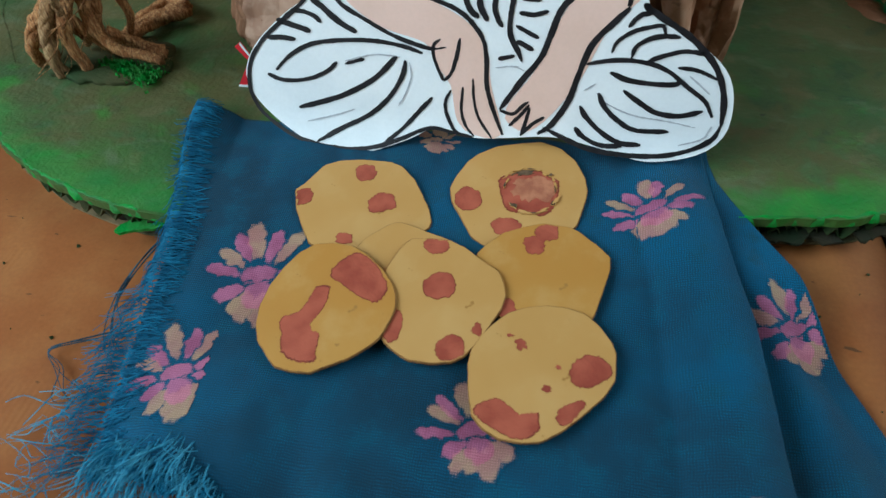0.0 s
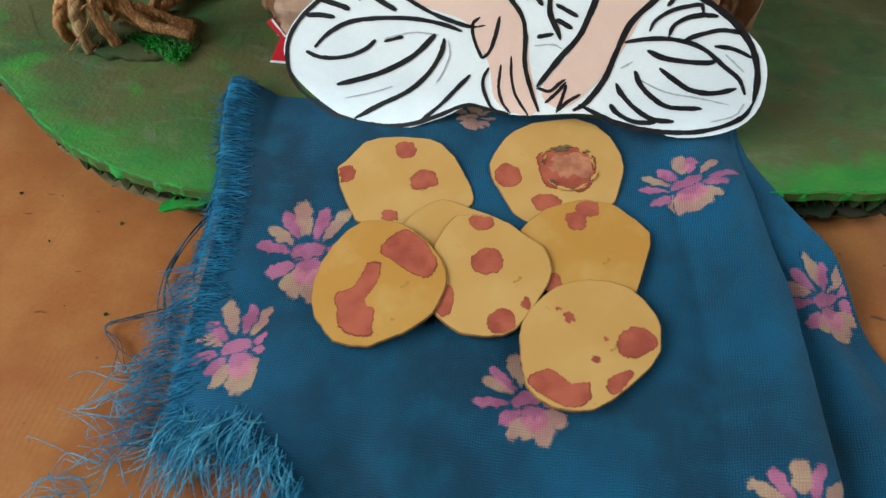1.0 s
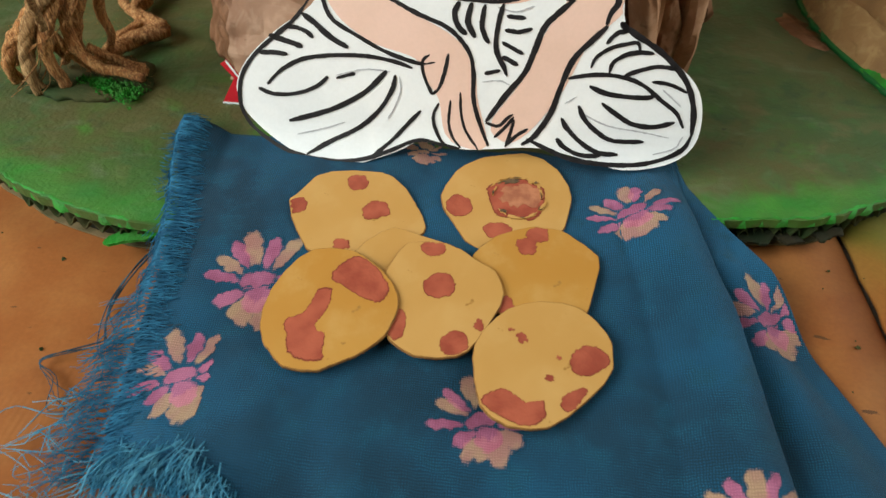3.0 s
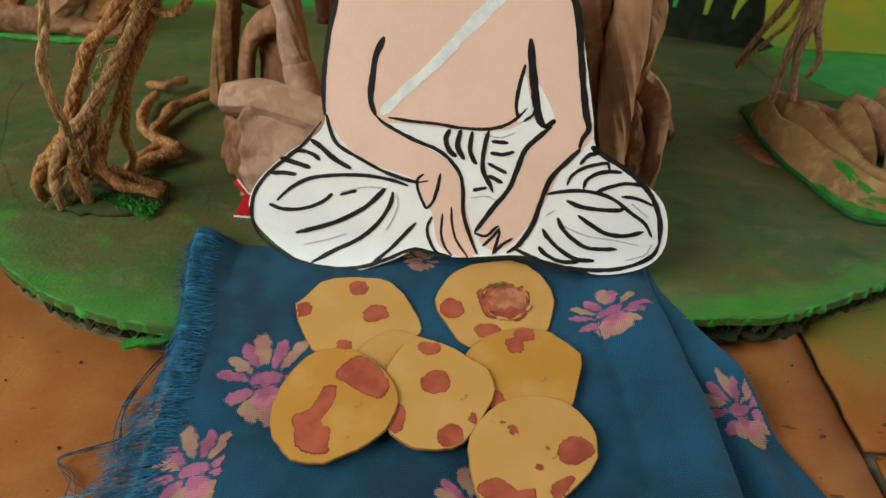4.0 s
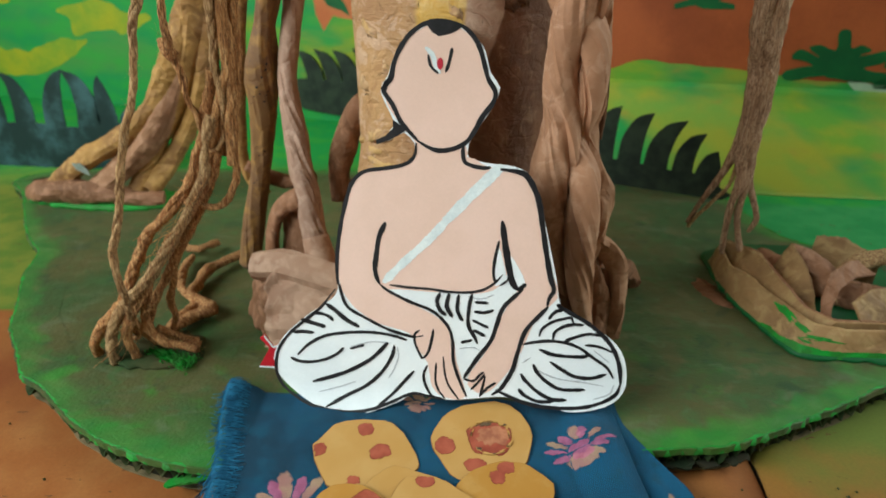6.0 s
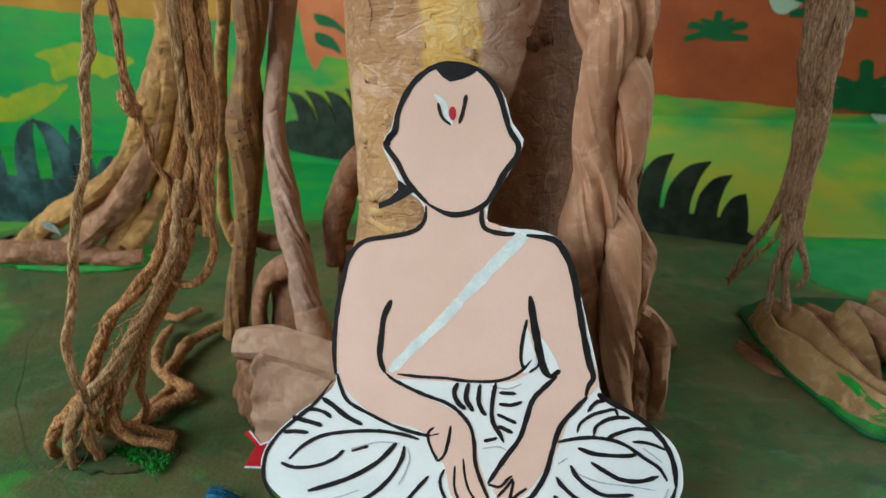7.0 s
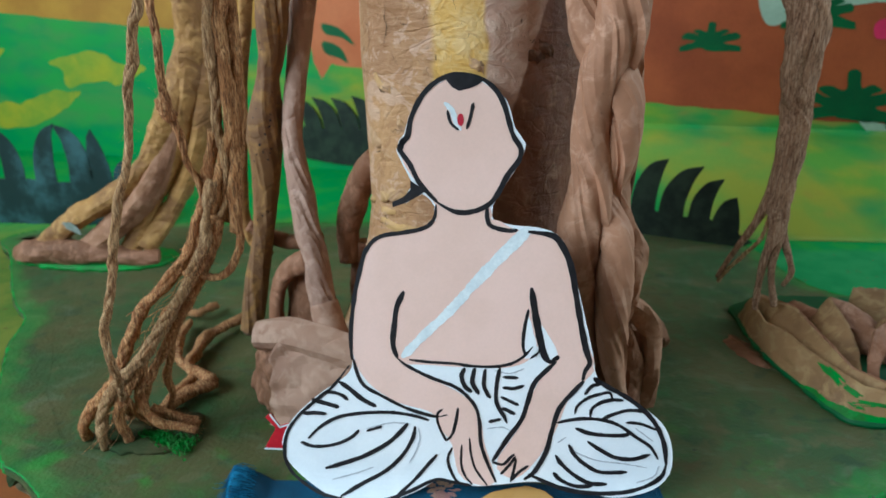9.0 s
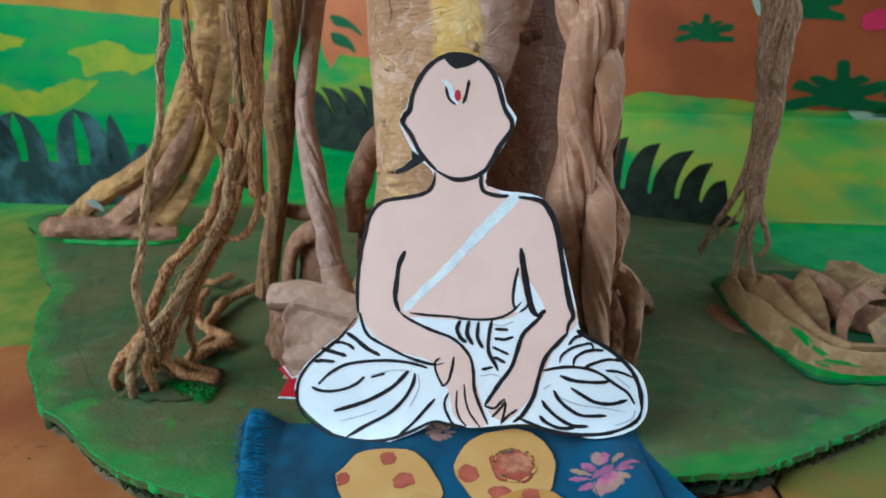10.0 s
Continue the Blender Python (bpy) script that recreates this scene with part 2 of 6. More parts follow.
def make_bark(name, a, b, c3, cracks=0.6, relief=0.001):
    """Wrinkled brown paper: soft tone patches, fine creases and dark specks."""
    k = Nodes(name, 0.7)
    big, mid = k.noise(26.0, 5.0), k.noise(120.0, 5.0, 0.6, None, 0.6)
    crease = k.math("ABSOLUTE", k.math("SUBTRACT", k.noise(34.0, 2.0, 0.5, None, 0.8), 0.5))
    speck = k.noise(420.0, 3.0, 0.6, k.stretch(0.6, 1.0, 1.0))
    c = k.mix(k.ramp(big, 0.36, 0.64), lin(*a), lin(*b))
    c = k.mix(k.ramp(mid, 0.46, 0.66), c, lin(*c3))
    c = k.mix(k.math("MULTIPLY", k.ramp(crease, 0.005, 0.0), k.math("MULTIPLY", k.ramp(mid, 0.5, 0.6), cracks)), c, lin(60, 40, 26))
    c = k.mix(k.math("MULTIPLY", k.ramp(speck, 0.70, 0.75), cracks), c, lin(52, 36, 26))
    fold = k.math("ABSOLUTE", k.math("SUBTRACT", k.noise(75.0, 3.0, 0.5, None, 0.5), 0.5))
    crumple = k.mix(0.5, k.ramp(crease, 0.0, 0.09), k.ramp(fold, 0.0, 0.12))
    return k.done(c, k.mix(0.3, crumple, mid), relief * 2.2, 0.8)



def make_trunk(cx, cy):
    """The trunk's wrap: ochre paper on the left, a gold stripe, a pale strip, dark brown paper round to the right."""
    k = Nodes("paper_wrapped_trunk", 0.65)
    a = k.math("ARCTAN2", k.math("SUBTRACT", k.axis(0), cx), k.math("SUBTRACT", cy, k.axis(1)))
    big, mid = k.noise(30.0, 5.0, 0.6, k.stretch(1.0, 1.0, 0.6)), k.noise(150.0, 5.0, 0.6, None, 0.5)
    a = k.math("ADD", a, k.math("MULTIPLY", k.math("SUBTRACT", k.noise(45.0, 3.0), 0.5), 0.16))
    ochre = k.mix(k.ramp(big, 0.36, 0.62), lin(164, 122, 86), lin(184, 142, 98))
    ochre = k.mix(k.ramp(mid, 0.52, 0.8), ochre, lin(196, 160, 126))
    gold = k.mix(k.ramp(mid, 0.4, 0.65), lin(206, 162, 84), lin(214, 180, 120))
    pale = k.mix(k.ramp(mid, 0.4, 0.7), lin(182, 146, 126), lin(202, 172, 152))
    dark = k.mix(k.ramp(big, 0.4, 0.62), lin(132, 86, 60), lin(110, 70, 48))
    dark = k.mix(k.ramp(mid, 0.52, 0.72), dark, lin(146, 106, 78))
    flake = k.noise(48.0, 6.0, 0.65, k.stretch(1.0, 1.0, 1.7), 1.0)
    ochre = k.mix(k.math("MULTIPLY", k.ramp(flake, 0.54, 0.58), 0.55), ochre, lin(206, 172, 148))
    ochre = k.mix(k.math("MULTIPLY", k.ramp(flake, 0.43, 0.40), 0.5), ochre, lin(148, 104, 66))
    high = k.ramp(k.axis(2), 0.135, 0.15)
    c = k.mix(k.math("MULTIPLY", k.ramp(a, -0.36, -0.28), high), ochre, gold)
    c = k.mix(k.ramp(a, 0.10, 0.14), c, pale)
    lean = k.math("SUBTRACT", a, k.math("MULTIPLY", k.math("SUBTRACT", k.axis(2), 0.148), 8.0))
    c = k.mix(k.ramp(lean, 0.33, 0.37), c, dark)
    speck = k.noise(420.0, 3.0, 0.6, k.stretch(1.0, 1.0, 0.45))
    c = k.mix(k.math("MULTIPLY", k.ramp(speck, 0.70, 0.74), 0.7), c, lin(70, 48, 32))
    c = k.mix(k.math("MULTIPLY", k.ramp(k.noise(330.0, 3.0), 0.72, 0.75), 0.35), c, lin(216, 196, 170))
    crease = k.math("ABSOLUTE", k.math("SUBTRACT", k.noise(30.0, 2.0, 0.5, k.stretch(1.0, 1.0, 1.8), 0.8), 0.5))
    c = k.mix(k.math("MULTIPLY", k.ramp(crease, 0.003, 0.0), k.math("MULTIPLY", k.ramp(mid, 0.54, 0.62), 0.6)), c, lin(70, 50, 34))
    folds = k.noise(34.0, 4.0, 0.6, k.stretch(0.7, 0.7, 2.6), 1.0)
    return k.done(c, k.mix(0.5, k.mix(0.88, k.ramp(crease, 0.0, 0.04), mid), folds), 0.0036, 0.95)


M["trunk"] = make_trunk(-0.0115, 0.106)
M["bark"] = make_bark("ochre_paper_bark", (192, 154, 114), (198, 158, 98), (186, 148, 114))
M["bark_gold"] = make_bark("gold_paper_bark", (164, 122, 66), (132, 94, 58), (178, 136, 80), 0.4)
M["bark_pale"] = make_bark("pale_paper_bark", (184, 156, 136), (174, 144, 120), (198, 172, 152), 0.5)
M["bark_dark"] = make_bark("dark_brown_bark", (104, 70, 46), (88, 56, 36), (128, 88, 60), 0.35)
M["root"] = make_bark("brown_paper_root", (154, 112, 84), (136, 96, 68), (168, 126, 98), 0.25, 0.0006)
# lit copy of the brown root paper: colour raised where the twisted root was dim
M["root_lit"] = make_bark("lit_brown_paper_root", (170, 124, 95), (150, 108, 81), (182, 140, 113), 0.3, 0.00022)
# umber paper; also the shade colour of some paper folds and backs
M["root_dark"] = make_bark("umber_and_shaded_paper_root", (134, 92, 66), (112, 76, 52), (150, 108, 82), 0.3, 0.0007)
M["root_grey"] = make_bark("grey_paper_root", (158, 124, 106), (140, 108, 90), (170, 138, 120), 0.35, 0.0005)
M["root_print"] = make_bark("printed_paper_root", (112, 80, 54), (122, 88, 52), (144, 106, 58), 0.4, 0.0004)
M["root_pale"] = make_bark("pinkish_paper_root", (172, 136, 114), (158, 120, 98), (184, 150, 128), 0.3, 0.0003)
M["kraft"] = make_bark("kraft_paper", (148, 114, 76), (122, 92, 62), (160, 130, 88), 0.15, 0.0005)


def make_twine(name, a, b, c3):
    k = Nodes(name, 0.9)
    big, fibre = k.noise(60.0, 4.0), k.noise(900.0, 4.0, 0.7, k.stretch(1.0, 1.0, 0.12))
    fine = k.noise(2400.0, 3.0, 0.7, k.stretch(1.0, 1.0, 0.08))
    c = k.mix(k.ramp(big, 0.35, 0.68), lin(*a), lin(*b))
    c = k.mix(k.ramp(fibre, 0.42, 0.64), c, lin(*c3))
    c = k.mix(k.math("MULTIPLY", k.ramp(fine, 0.52, 0.40), 0.75), c, lin(76, 50, 32))
    return k.done(c, k.mix(0.5, fibre, fine), 0.0014, 1.0)


M["twine"] = make_twine("jute_twine", (172, 114, 68), (132, 84, 50), (218, 168, 114))
M["twine_pale"] = make_twine("pale_twine", (172, 132, 88), (142, 106, 70), (206, 170, 124))
M["twine_brown"] = make_twine("brown_twine", (176, 122, 74), (138, 92, 54), (208, 160, 108))
M["rope"] = make_twine("grey_brown_rope", (168, 130, 100), (140, 104, 78), (194, 158, 128))
M["leaf_black"] = mottled("black_green_paper", (22, 30, 22), (42, 54, 38), 60.0, 500.0, 0.6, 0.0004)
M["leaf_blue"] = mottled("blue_green_paper", (16, 42, 40), (58, 92, 94), 34.0, 300.0, 0.6, 0.0004, 0.42, 0.72)


def make_backdrop():
    k = Nodes("painted_backdrop", 0.6)
    z = k.axis(2)
    flat = k.stretch(1.0, 0.4, 2.4)
    wash, mid, grain = k.noise(6.5, 4.0, 0.5, flat, 0.6), k.noise(22.0, 4.0, 0.5, flat), k.noise(300.0, 3.0)
    green = k.mix(k.ramp(mid, 0.35, 0.7), lin(34, 134, 70), lin(48, 146, 60))
    lime = k.mix(k.ramp(mid, 0.35, 0.65), lin(142, 150, 32), lin(96, 150, 44))
    side = k.ramp(k.axis(0), -0.42, -0.2)
    right = k.ramp(k.axis(0), 0.02, 0.14)
    c = k.mix(k.math("MULTIPLY", k.ramp(wash, 0.40, 0.60), k.math("ADD", 0.2, side)), green, lime)
    smear = k.noise(8.5, 2.5, 0.45, k.stretch(1.0, 0.4, 1.9), 0.4)
    c = k.mix(k.math("MULTIPLY", k.ramp(smear, 0.37, 0.52), k.math("MULTIPLY", right, 0.85)), c, k.mix(k.ramp(mid, 0.35, 0.65), lin(150, 148, 40), lin(122, 150, 54)))
    c = k.mix(k.math("MULTIPLY", k.ramp(k.noise(16.0, 3.0, 0.5, flat), 0.60, 0.70), k.math("MULTIPLY", right, 0.6)), c, lin(150, 128, 52))
    c = k.mix(k.math("MULTIPLY", k.ramp(k.math("ADD", z, k.math("MULTIPLY", mid, 0.05)), 0.065, 0.035), k.math("SUBTRACT", 1.0, right)), c, green)
    c = k.mix(0.15, c, k.mix(grain, (0.4, 0.4, 0.4, 1), (1.3, 1.3, 1.3, 1)), "MULTIPLY")
    return k.done(c, grain, 0.0004, 0.4)


M["backdrop"] = make_backdrop()
M["yellow_paint"] = mottled("yellow_green_paint", (160, 158, 30), (124, 150, 40), 24.0, 400.0, 0.6)
M["ochre_paint"] = mottled("ochre_paint", (178, 132, 44), (160, 112, 36), 14.0, 400.0, 0.6)
M["hill_paint"] = mottled("red_brown_paint", (162, 80, 40), (138, 64, 31), 12.0, 400.0, 0.6)
M["panel_paint"] = mottled("orange_paint", (196, 112, 66), (184, 98, 54), 14.0, 400.0, 0.6)
M["plant_paint"] = mottled("deep_green_paint", (18, 92, 44), (12, 76, 38), 18.0, 400.0, 0.6)
M["grey_paint"] = mottled("grey_white_paint", (168, 186, 164), (150, 170, 146), 18.0, 400.0, 0.6)
M["magenta"] = mottled("magenta_paint", (206, 44, 92), (190, 36, 80), 18.0, 400.0, 0.6)

# --- building helpers


def mm(x, y, z=0.0):
    return Vector((x, y, z)) / 1000


def pairs(*values):
    return [(values[i], values[i + 1]) for i in range(0, len(values), 2)]


def triples(*values):
    return [Vector(values[i:i + 3]) / 1000 for i in range(0, len(values), 3)]


def part(name, bm, mats, parent=None, label="", smooth=True, sheet_up=False, crease=0.0):
    """Links a bmesh as one mesh object, under a thing or on its own. sheet_up: an open sheet whose faces look up. crease: degrees past which an edge stays sharp."""
    me = bpy.data.meshes.new(name)
    bmesh.ops.recalc_face_normals(bm, faces=bm.faces)
    if sheet_up:
        bm.normal_update()
        if sum(f.normal.z for f in bm.faces) < 0:
            bmesh.ops.reverse_faces(bm, faces=bm.faces)
    bm.to_mesh(me)
    bm.free()
    for m in mats if isinstance(mats, (list, tuple)) else [mats]:
        me.materials.append(m)
    for p in me.polygons:
        p.use_smooth = smooth
    if crease:
        me.set_sharp_from_angle(angle=radians(crease))
    ob = new(name, me)
    ob.parent = parent
    if label:
        ob["label"] = label
    return ob


def thing(name, label, category, at=(0, 0, 0), group=""):
    ob = new(name)
    ob.location = at
    ob.empty_display_size = 0.01
    return tagged(ob, label, category, group)


def spline(points, step):
    """A smooth line through points, resampled at about even steps."""
    pts = [Vector(p) for p in points]
    pts = [2 * pts[0] - pts[1], *pts, 2 * pts[-1] - pts[-2]]
    out = []
    for a, b, c, d in zip(pts, pts[1:], pts[2:], pts[3:]):
        n = max(2, int((c - b).length / step))
        for i in range(n):
            t = i / n
            out.append(0.5 * (2 * b + (c - a) * t + (2 * a - 5 * b + 4 * c - d) * t * t + (3 * b - a - 3 * c + d) * t ** 3))
    return out + [pts[-2]]


def frames(line):
    """A tangent, and two directions across, along a line, without sudden turns."""
    side, out = None, []
    for i, p in enumerate(line):
        t = (line[min(i + 1, len(line) - 1)] - line[max(i - 1, 0)]).normalized()
        if side is None:
            side = t.orthogonal()
        side = (side - t * side.dot(t)).normalized()
        out.append((p, t, side, t.cross(side)))
    return out


def at(values, s):
    """Linear reading of a short list of values along 0..1."""
    x = s * (len(values) - 1)
    i = min(int(x), len(values) - 2) if len(values) > 1 else 0
    return values[i] + (values[min(i + 1, len(values) - 1)] - values[i]) * (x - i)


def sweep(bm, points, radii, sides=10, step=0.002, lump=0.0, lumps=60.0, lobes=0, depth=0.0, twist=0.0, seed=0.0, slot=0, flat=1.0, wrap=0.0):
    """A tube along a line; radii in mm, one for each point or spread evenly. lump: uneven skin; lobes and twist: strands laid round each other; wrap: sheets whose edges overlap."""
    line, rings = spline(points, step), []
    fr = frames(line)
    run = [0.0]
    for a, b in zip(points, points[1:]):
        run.append(run[-1] + (Vector(b) - Vector(a)).length)
    for i, (p, t, u, v) in enumerate(fr):
        s = i / (len(fr) - 1)
        r0 = (float(np.interp(s * run[-1], run, radii)) if len(radii) == len(points) else at(radii, s)) / 1000
        ring = []
        for k in range(sides):
            a = math.tau * k / sides
            if wrap:
                fold = noise.noise(Vector((2.4 * math.cos(a), 2.4 * math.sin(a), s * 5 + seed)))
                r = r0 * (1 + wrap * ((lobes * k / sides) % 1.0 - 0.6) - 0.22 * abs(fold) + 0.06)
                a -= twist * s
            else:
                r = r0 * (1 + (depth * abs(math.cos(lobes * 0.5 * (a + twist * s))) - depth if lobes else 0))
            q = p + (u * math.cos(a) + v * math.sin(a) * flat) * r
            if lump:
                q += (q - p) * lump * (noise.noise(q * lumps + Vector((seed, seed, seed))) + 0.5 * noise.noise(q * lumps * 3.1))
            ring.append(bm.verts.new(q))
        rings.append(ring)
    for a, b in zip(rings, rings[1:]):
        for k in range(sides):
            bm.faces.new((a[k], a[(k + 1) % sides], b[(k + 1) % sides], b[k])).material_index = slot
    for ring in (rings[0][::-1], rings[-1]):
        bm.faces.new(ring).material_index = slot
    return line


def fuzz(bm, line, radius, count, rnd, length=3.0, slot=0, thick=0.09):
    """Loose fibres that stand off a cord."""
    for _ in range(count):
        i = rnd.randrange(len(line) - 1)
        d = Vector((rnd.gauss(0, 1), rnd.gauss(0, 1), rnd.gauss(0, 1))).normalized()
        p = line[i] + d * radius * 0.8
        along = (line[i + 1] - line[i]).normalized() * rnd.uniform(-1, 1)
        e = Vector((rnd.gauss(0, 1), rnd.gauss(0, 1), rnd.gauss(0, 1))).normalized()
        n = length * rnd.uniform(0.4, 1.3) / 1000
        pts = [p, p + (d * 0.5 + along) * n * 0.5, p + (d * 0.7 + along + e * 0.7) * n]
        w = d.cross(along + e).normalized() * thick / 1000
        a = [bm.verts.new(q + w * (1 - j * 0.4)) for j, q in enumerate(pts)]
        b = [bm.verts.new(q - w * (1 - j * 0.4)) for j, q in enumerate(pts)]
        for j in range(2):
            bm.faces.new((a[j], a[j + 1], b[j + 1], b[j])).material_index = slot


def cord(name, points, radius, mats, parent, rnd, strands=3, pitch=11.0, hairs=70, loose=0.0, label="", bulge=0.4):
    """A cord of twisted strands with loose fibres; sizes in mm."""
    bm = bmesh.new()
    line = spline(points, 0.0012)
    fr = frames(line)
    phase = rnd.uniform(0, 6)
    for k in range(strands):
        path, run = [], 0.0
        for i, (p, t, u, v) in enumerate(fr):
            if i:
                run += (p - fr[i - 1][0]).length * 1000
            a = phase + math.tau * (k / strands + run / pitch + 0.5 * noise.noise(p * 28 + Vector((0, 0, radius))))
            off = radius * bulge * (1 + loose * noise.noise(p * 50 + Vector((k, 0, 0)))) / 1000
            if i % 2 == 0 or i == len(fr) - 1:
                path.append(p + (u * math.cos(a) + v * math.sin(a)) * off)
        sweep(bm, path, [radius * (0.98 - bulge) * rnd.uniform(0.75, 1.25) for _ in range(24)], 8, 0.0018, 0.26, 260.0, seed=k)
    fuzz(bm, line, radius / 1000, hairs, rnd, 2.4, thick=0.07)
    return part(name, bm, mats, parent, label)


def outline_fill(bm, ring, low, high, place, slots=(0, 0, 0)):
    """A flat piece with the outline ring (u, v in mm), from depth low to high; slots: front, side, back."""
    a = [bm.verts.new(place(u, v, low)) for u, v in ring]
    b = [bm.verts.new(place(u, v, high)) for u, v in ring]
    front, back = bm.faces.new(b), bm.faces.new(a[::-1])
    front.material_index, back.material_index = slots[0], slots[2]
    for i in range(len(ring)):
        j = (i + 1) % len(ring)
        bm.faces.new((a[i], a[j], b[j], b[i])).material_index = slots[1]
    front.normal_update(), back.normal_update()
    bmesh.ops.triangulate(bm, faces=[front, back], ngon_method="EAR_CLIP")


def smooth_ring(points, step=2.0):
    """A closed smooth outline through points (mm)."""
    pts = [Vector((*p, 0)) for p in points]
    n, out = len(pts), []
    for i in range(n):
        a, b, c, d = pts[i - 1], pts[i], pts[(i + 1) % n], pts[(i + 2) % n]
        k = max(1, int((c - b).length / step))
        for j in range(k):
            t = j / k
            q = 0.5 * (2 * b + (c - a) * t + (2 * a - 5 * b + 4 * c - d) * t * t + (3 * b - a - 3 * c + d) * t ** 3)
            out.append((q.x, q.y))
    return out


def ragged(points, amount, scale, seed=0.0):
    out = []
    for x, y in points:
        q = Vector((x * scale, y * scale, seed))
        out.append((x + amount * noise.noise(q), y + amount * noise.noise(q + Vector((7.3, 1.1, 4.2)))))
    return out


def blob(cx, cy, rx, ry, turn, count, rough, seed):
    ring = []
    for k in range(count):
        a = math.tau * k / count
        r = 1 + rough * noise.noise(Vector((math.cos(a) * 1.6 + seed, math.sin(a) * 1.6, seed * 0.7))) * 1.6 + rough * 0.35 * noise.noise(Vector((a * 5, seed, 0)))
        x, y = rx * r * math.cos(a), ry * r * math.sin(a)
        ring.append((cx + x * math.cos(turn) - y * math.sin(turn), cy + x * math.sin(turn) + y * math.cos(turn)))
    return ring


def level(z):
    """Places u, v on the level plane at height z (mm)."""
    return lambda u, v, d: mm(u, v, z + d)


def box(bm, lo, hi, slot=0):
    v = [bm.verts.new((x, y, z)) for x in (lo[0], hi[0]) for y in (lo[1], hi[1]) for z in (lo[2], hi[2])]
    for f in ((0, 1, 3, 2), (4, 6, 7, 5), (0, 4, 5, 1), (2, 3, 7, 6), (0, 2, 6, 4), (1, 5, 7, 3)):
        bm.faces.new([v[i] for i in f]).material_index = slot


# --- the unseen room, added: plain walls that close the place, with openings for the daylight and the added fill
FLOOR = -0.0175


def wall(name, pieces):
    bm = bmesh.new()
    for lo, hi in pieces:
        box(bm, lo, hi)
    return tagged(part(name, bm, M["room"], smooth=False), "plain off-white painted room wall", "wall", kind="structure")


wall("wall_west", [((-1.2, -1.8, FLOOR), (-1.05, 1.5, 0.4)), ((-1.2, -1.8, 1.5), (-1.05, 1.5, 2.4)),
                   ((-1.2, -1.8, 0.4), (-1.05, -0.95, 1.5)), ((-1.2, 0.25, 0.4), (-1.05, 1.5, 1.5))])
wall("wall_east", [((1.4, -1.8, FLOOR), (1.55, -0.1, 2.4)), ((1.4, 0.8, FLOOR), (1.55, 1.5, 2.4)), ((1.4, -0.1, 1.7), (1.55, 0.8, 2.4))])
wall("wall_north", [((-1.55, 1.5, FLOOR), (1.55, 1.65, 2.4))])
wall("wall_south", [((-1.55, -1.95, FLOOR), (1.55, -1.8, 2.4))])
bm = bmesh.new()
box(bm, (-1.6, -2.0, 2.4), (1.6, 1.7, 2.5))
tagged(part("ceiling", bm, M["room"], smooth=False), "plain off-white room ceiling", "ceiling", kind="structure")
bm = bmesh.new()
box(bm, (-1.6, -2.0, FLOOR - 0.1), (2.6, 1.7, FLOOR))
tagged(part("floor", bm, M["room_floor"], smooth=False), "grey cement room floor", "floor", kind="structure")

# --- painted card sheets on which the model stands


def card_sheet(name, x0, x1, y0, y1, top, mat, label, jag=0.0):
    bm = bmesh.new()
    nx, ny = 60, 90
    grid = []
    for j in range(ny + 1):
        row = []
        for i in range(nx + 1):
            x, y = x0 + (x1 - x0) * (i / nx), y0 + (y1 - y0) * (j / ny)
            if i == 0:
                x += jag * noise.noise(Vector((y * 90, 3, 0)))
            z = top + 0.0007 * noise.noise(Vector((x * 9, y * 9, 0)))
            row.append(bm.verts.new((x, y, z)))
        grid.append(row)
    for j in range(ny):
        for i in range(nx):
            bm.faces.new((grid[j][i], grid[j][i + 1], grid[j + 1][i + 1], grid[j + 1][i]))
    ob = part(name, bm, mat, sheet_up=True)
    s = ob.modifiers.new("thickness", "SOLIDIFY")
    s.thickness, s.offset = 0.0018, -1
    return tagged(ob, label, "card sheet")


card_sheet("card_sheet", -1.0, 0.1212, -0.6, 0.72, -0.0142, M["floor_left"], "corrugated card sheet painted orange brown and green")
card_sheet("card_sheet", 0.1225, 0.95, -0.062, 0.55, -0.0126, M["floor_right"], "overlapping card sheet painted olive and green", 0.0009)
card_sheet("card_sheet", 0.1245, 0.95, -0.6, -0.0645, -0.0127, M["floor_right"], "overlapping card sheet painted orange brown", 0.0009)

# --- backdrop
backdrop_along = Vector((1, -0.235, 0)).normalized()
backdrop_out = Vector((-0.235, -1, 0)).normalized()


def on_backdrop(u, v, d):
    """u: mm across by x, v: mm up, d: mm in front of the sheet."""
    return Vector((u / 1000, 0.525 - 0.235 * u / 1000, v / 1000)) + backdrop_out * d / 1000


bm = bmesh.new()
outline_fill(bm, [(-1100, -14), (900, -14), (900, 430), (-1100, 430)], -4, 0, on_backdrop)
backdrop = tagged(part("backdrop", bm, M["backdrop"], smooth=False), "painted green landscape sheet standing behind the model tree", "backdrop", kind="structure")

# on the right the sheet's foot comes forward in a soft curve and lies on the card
bm = bmesh.new()
rows2 = []
for i in range(41):
    x = 0.07 + 0.83 * i / 40
    back, row = 0.525 - 0.235 * x - 0.0012, []
    for j in range(17):
        a = math.pi / 2 * j / 16
        front = 0.315 + 0.01 * math.sin(9 * x) + 0.35 * max(0.0, 0.16 - x)
        row.append(bm.verts.new((x, back - (back - front) * (1 - math.sin(a)), -0.0118 + 0.066 * (1 - math.cos(a)))))
    rows2.append(row)
for i in range(40):
    for j in range(16):
        bm.faces.new((rows2[i][j], rows2[i + 1][j], rows2[i + 1][j + 1], rows2[i][j + 1]))
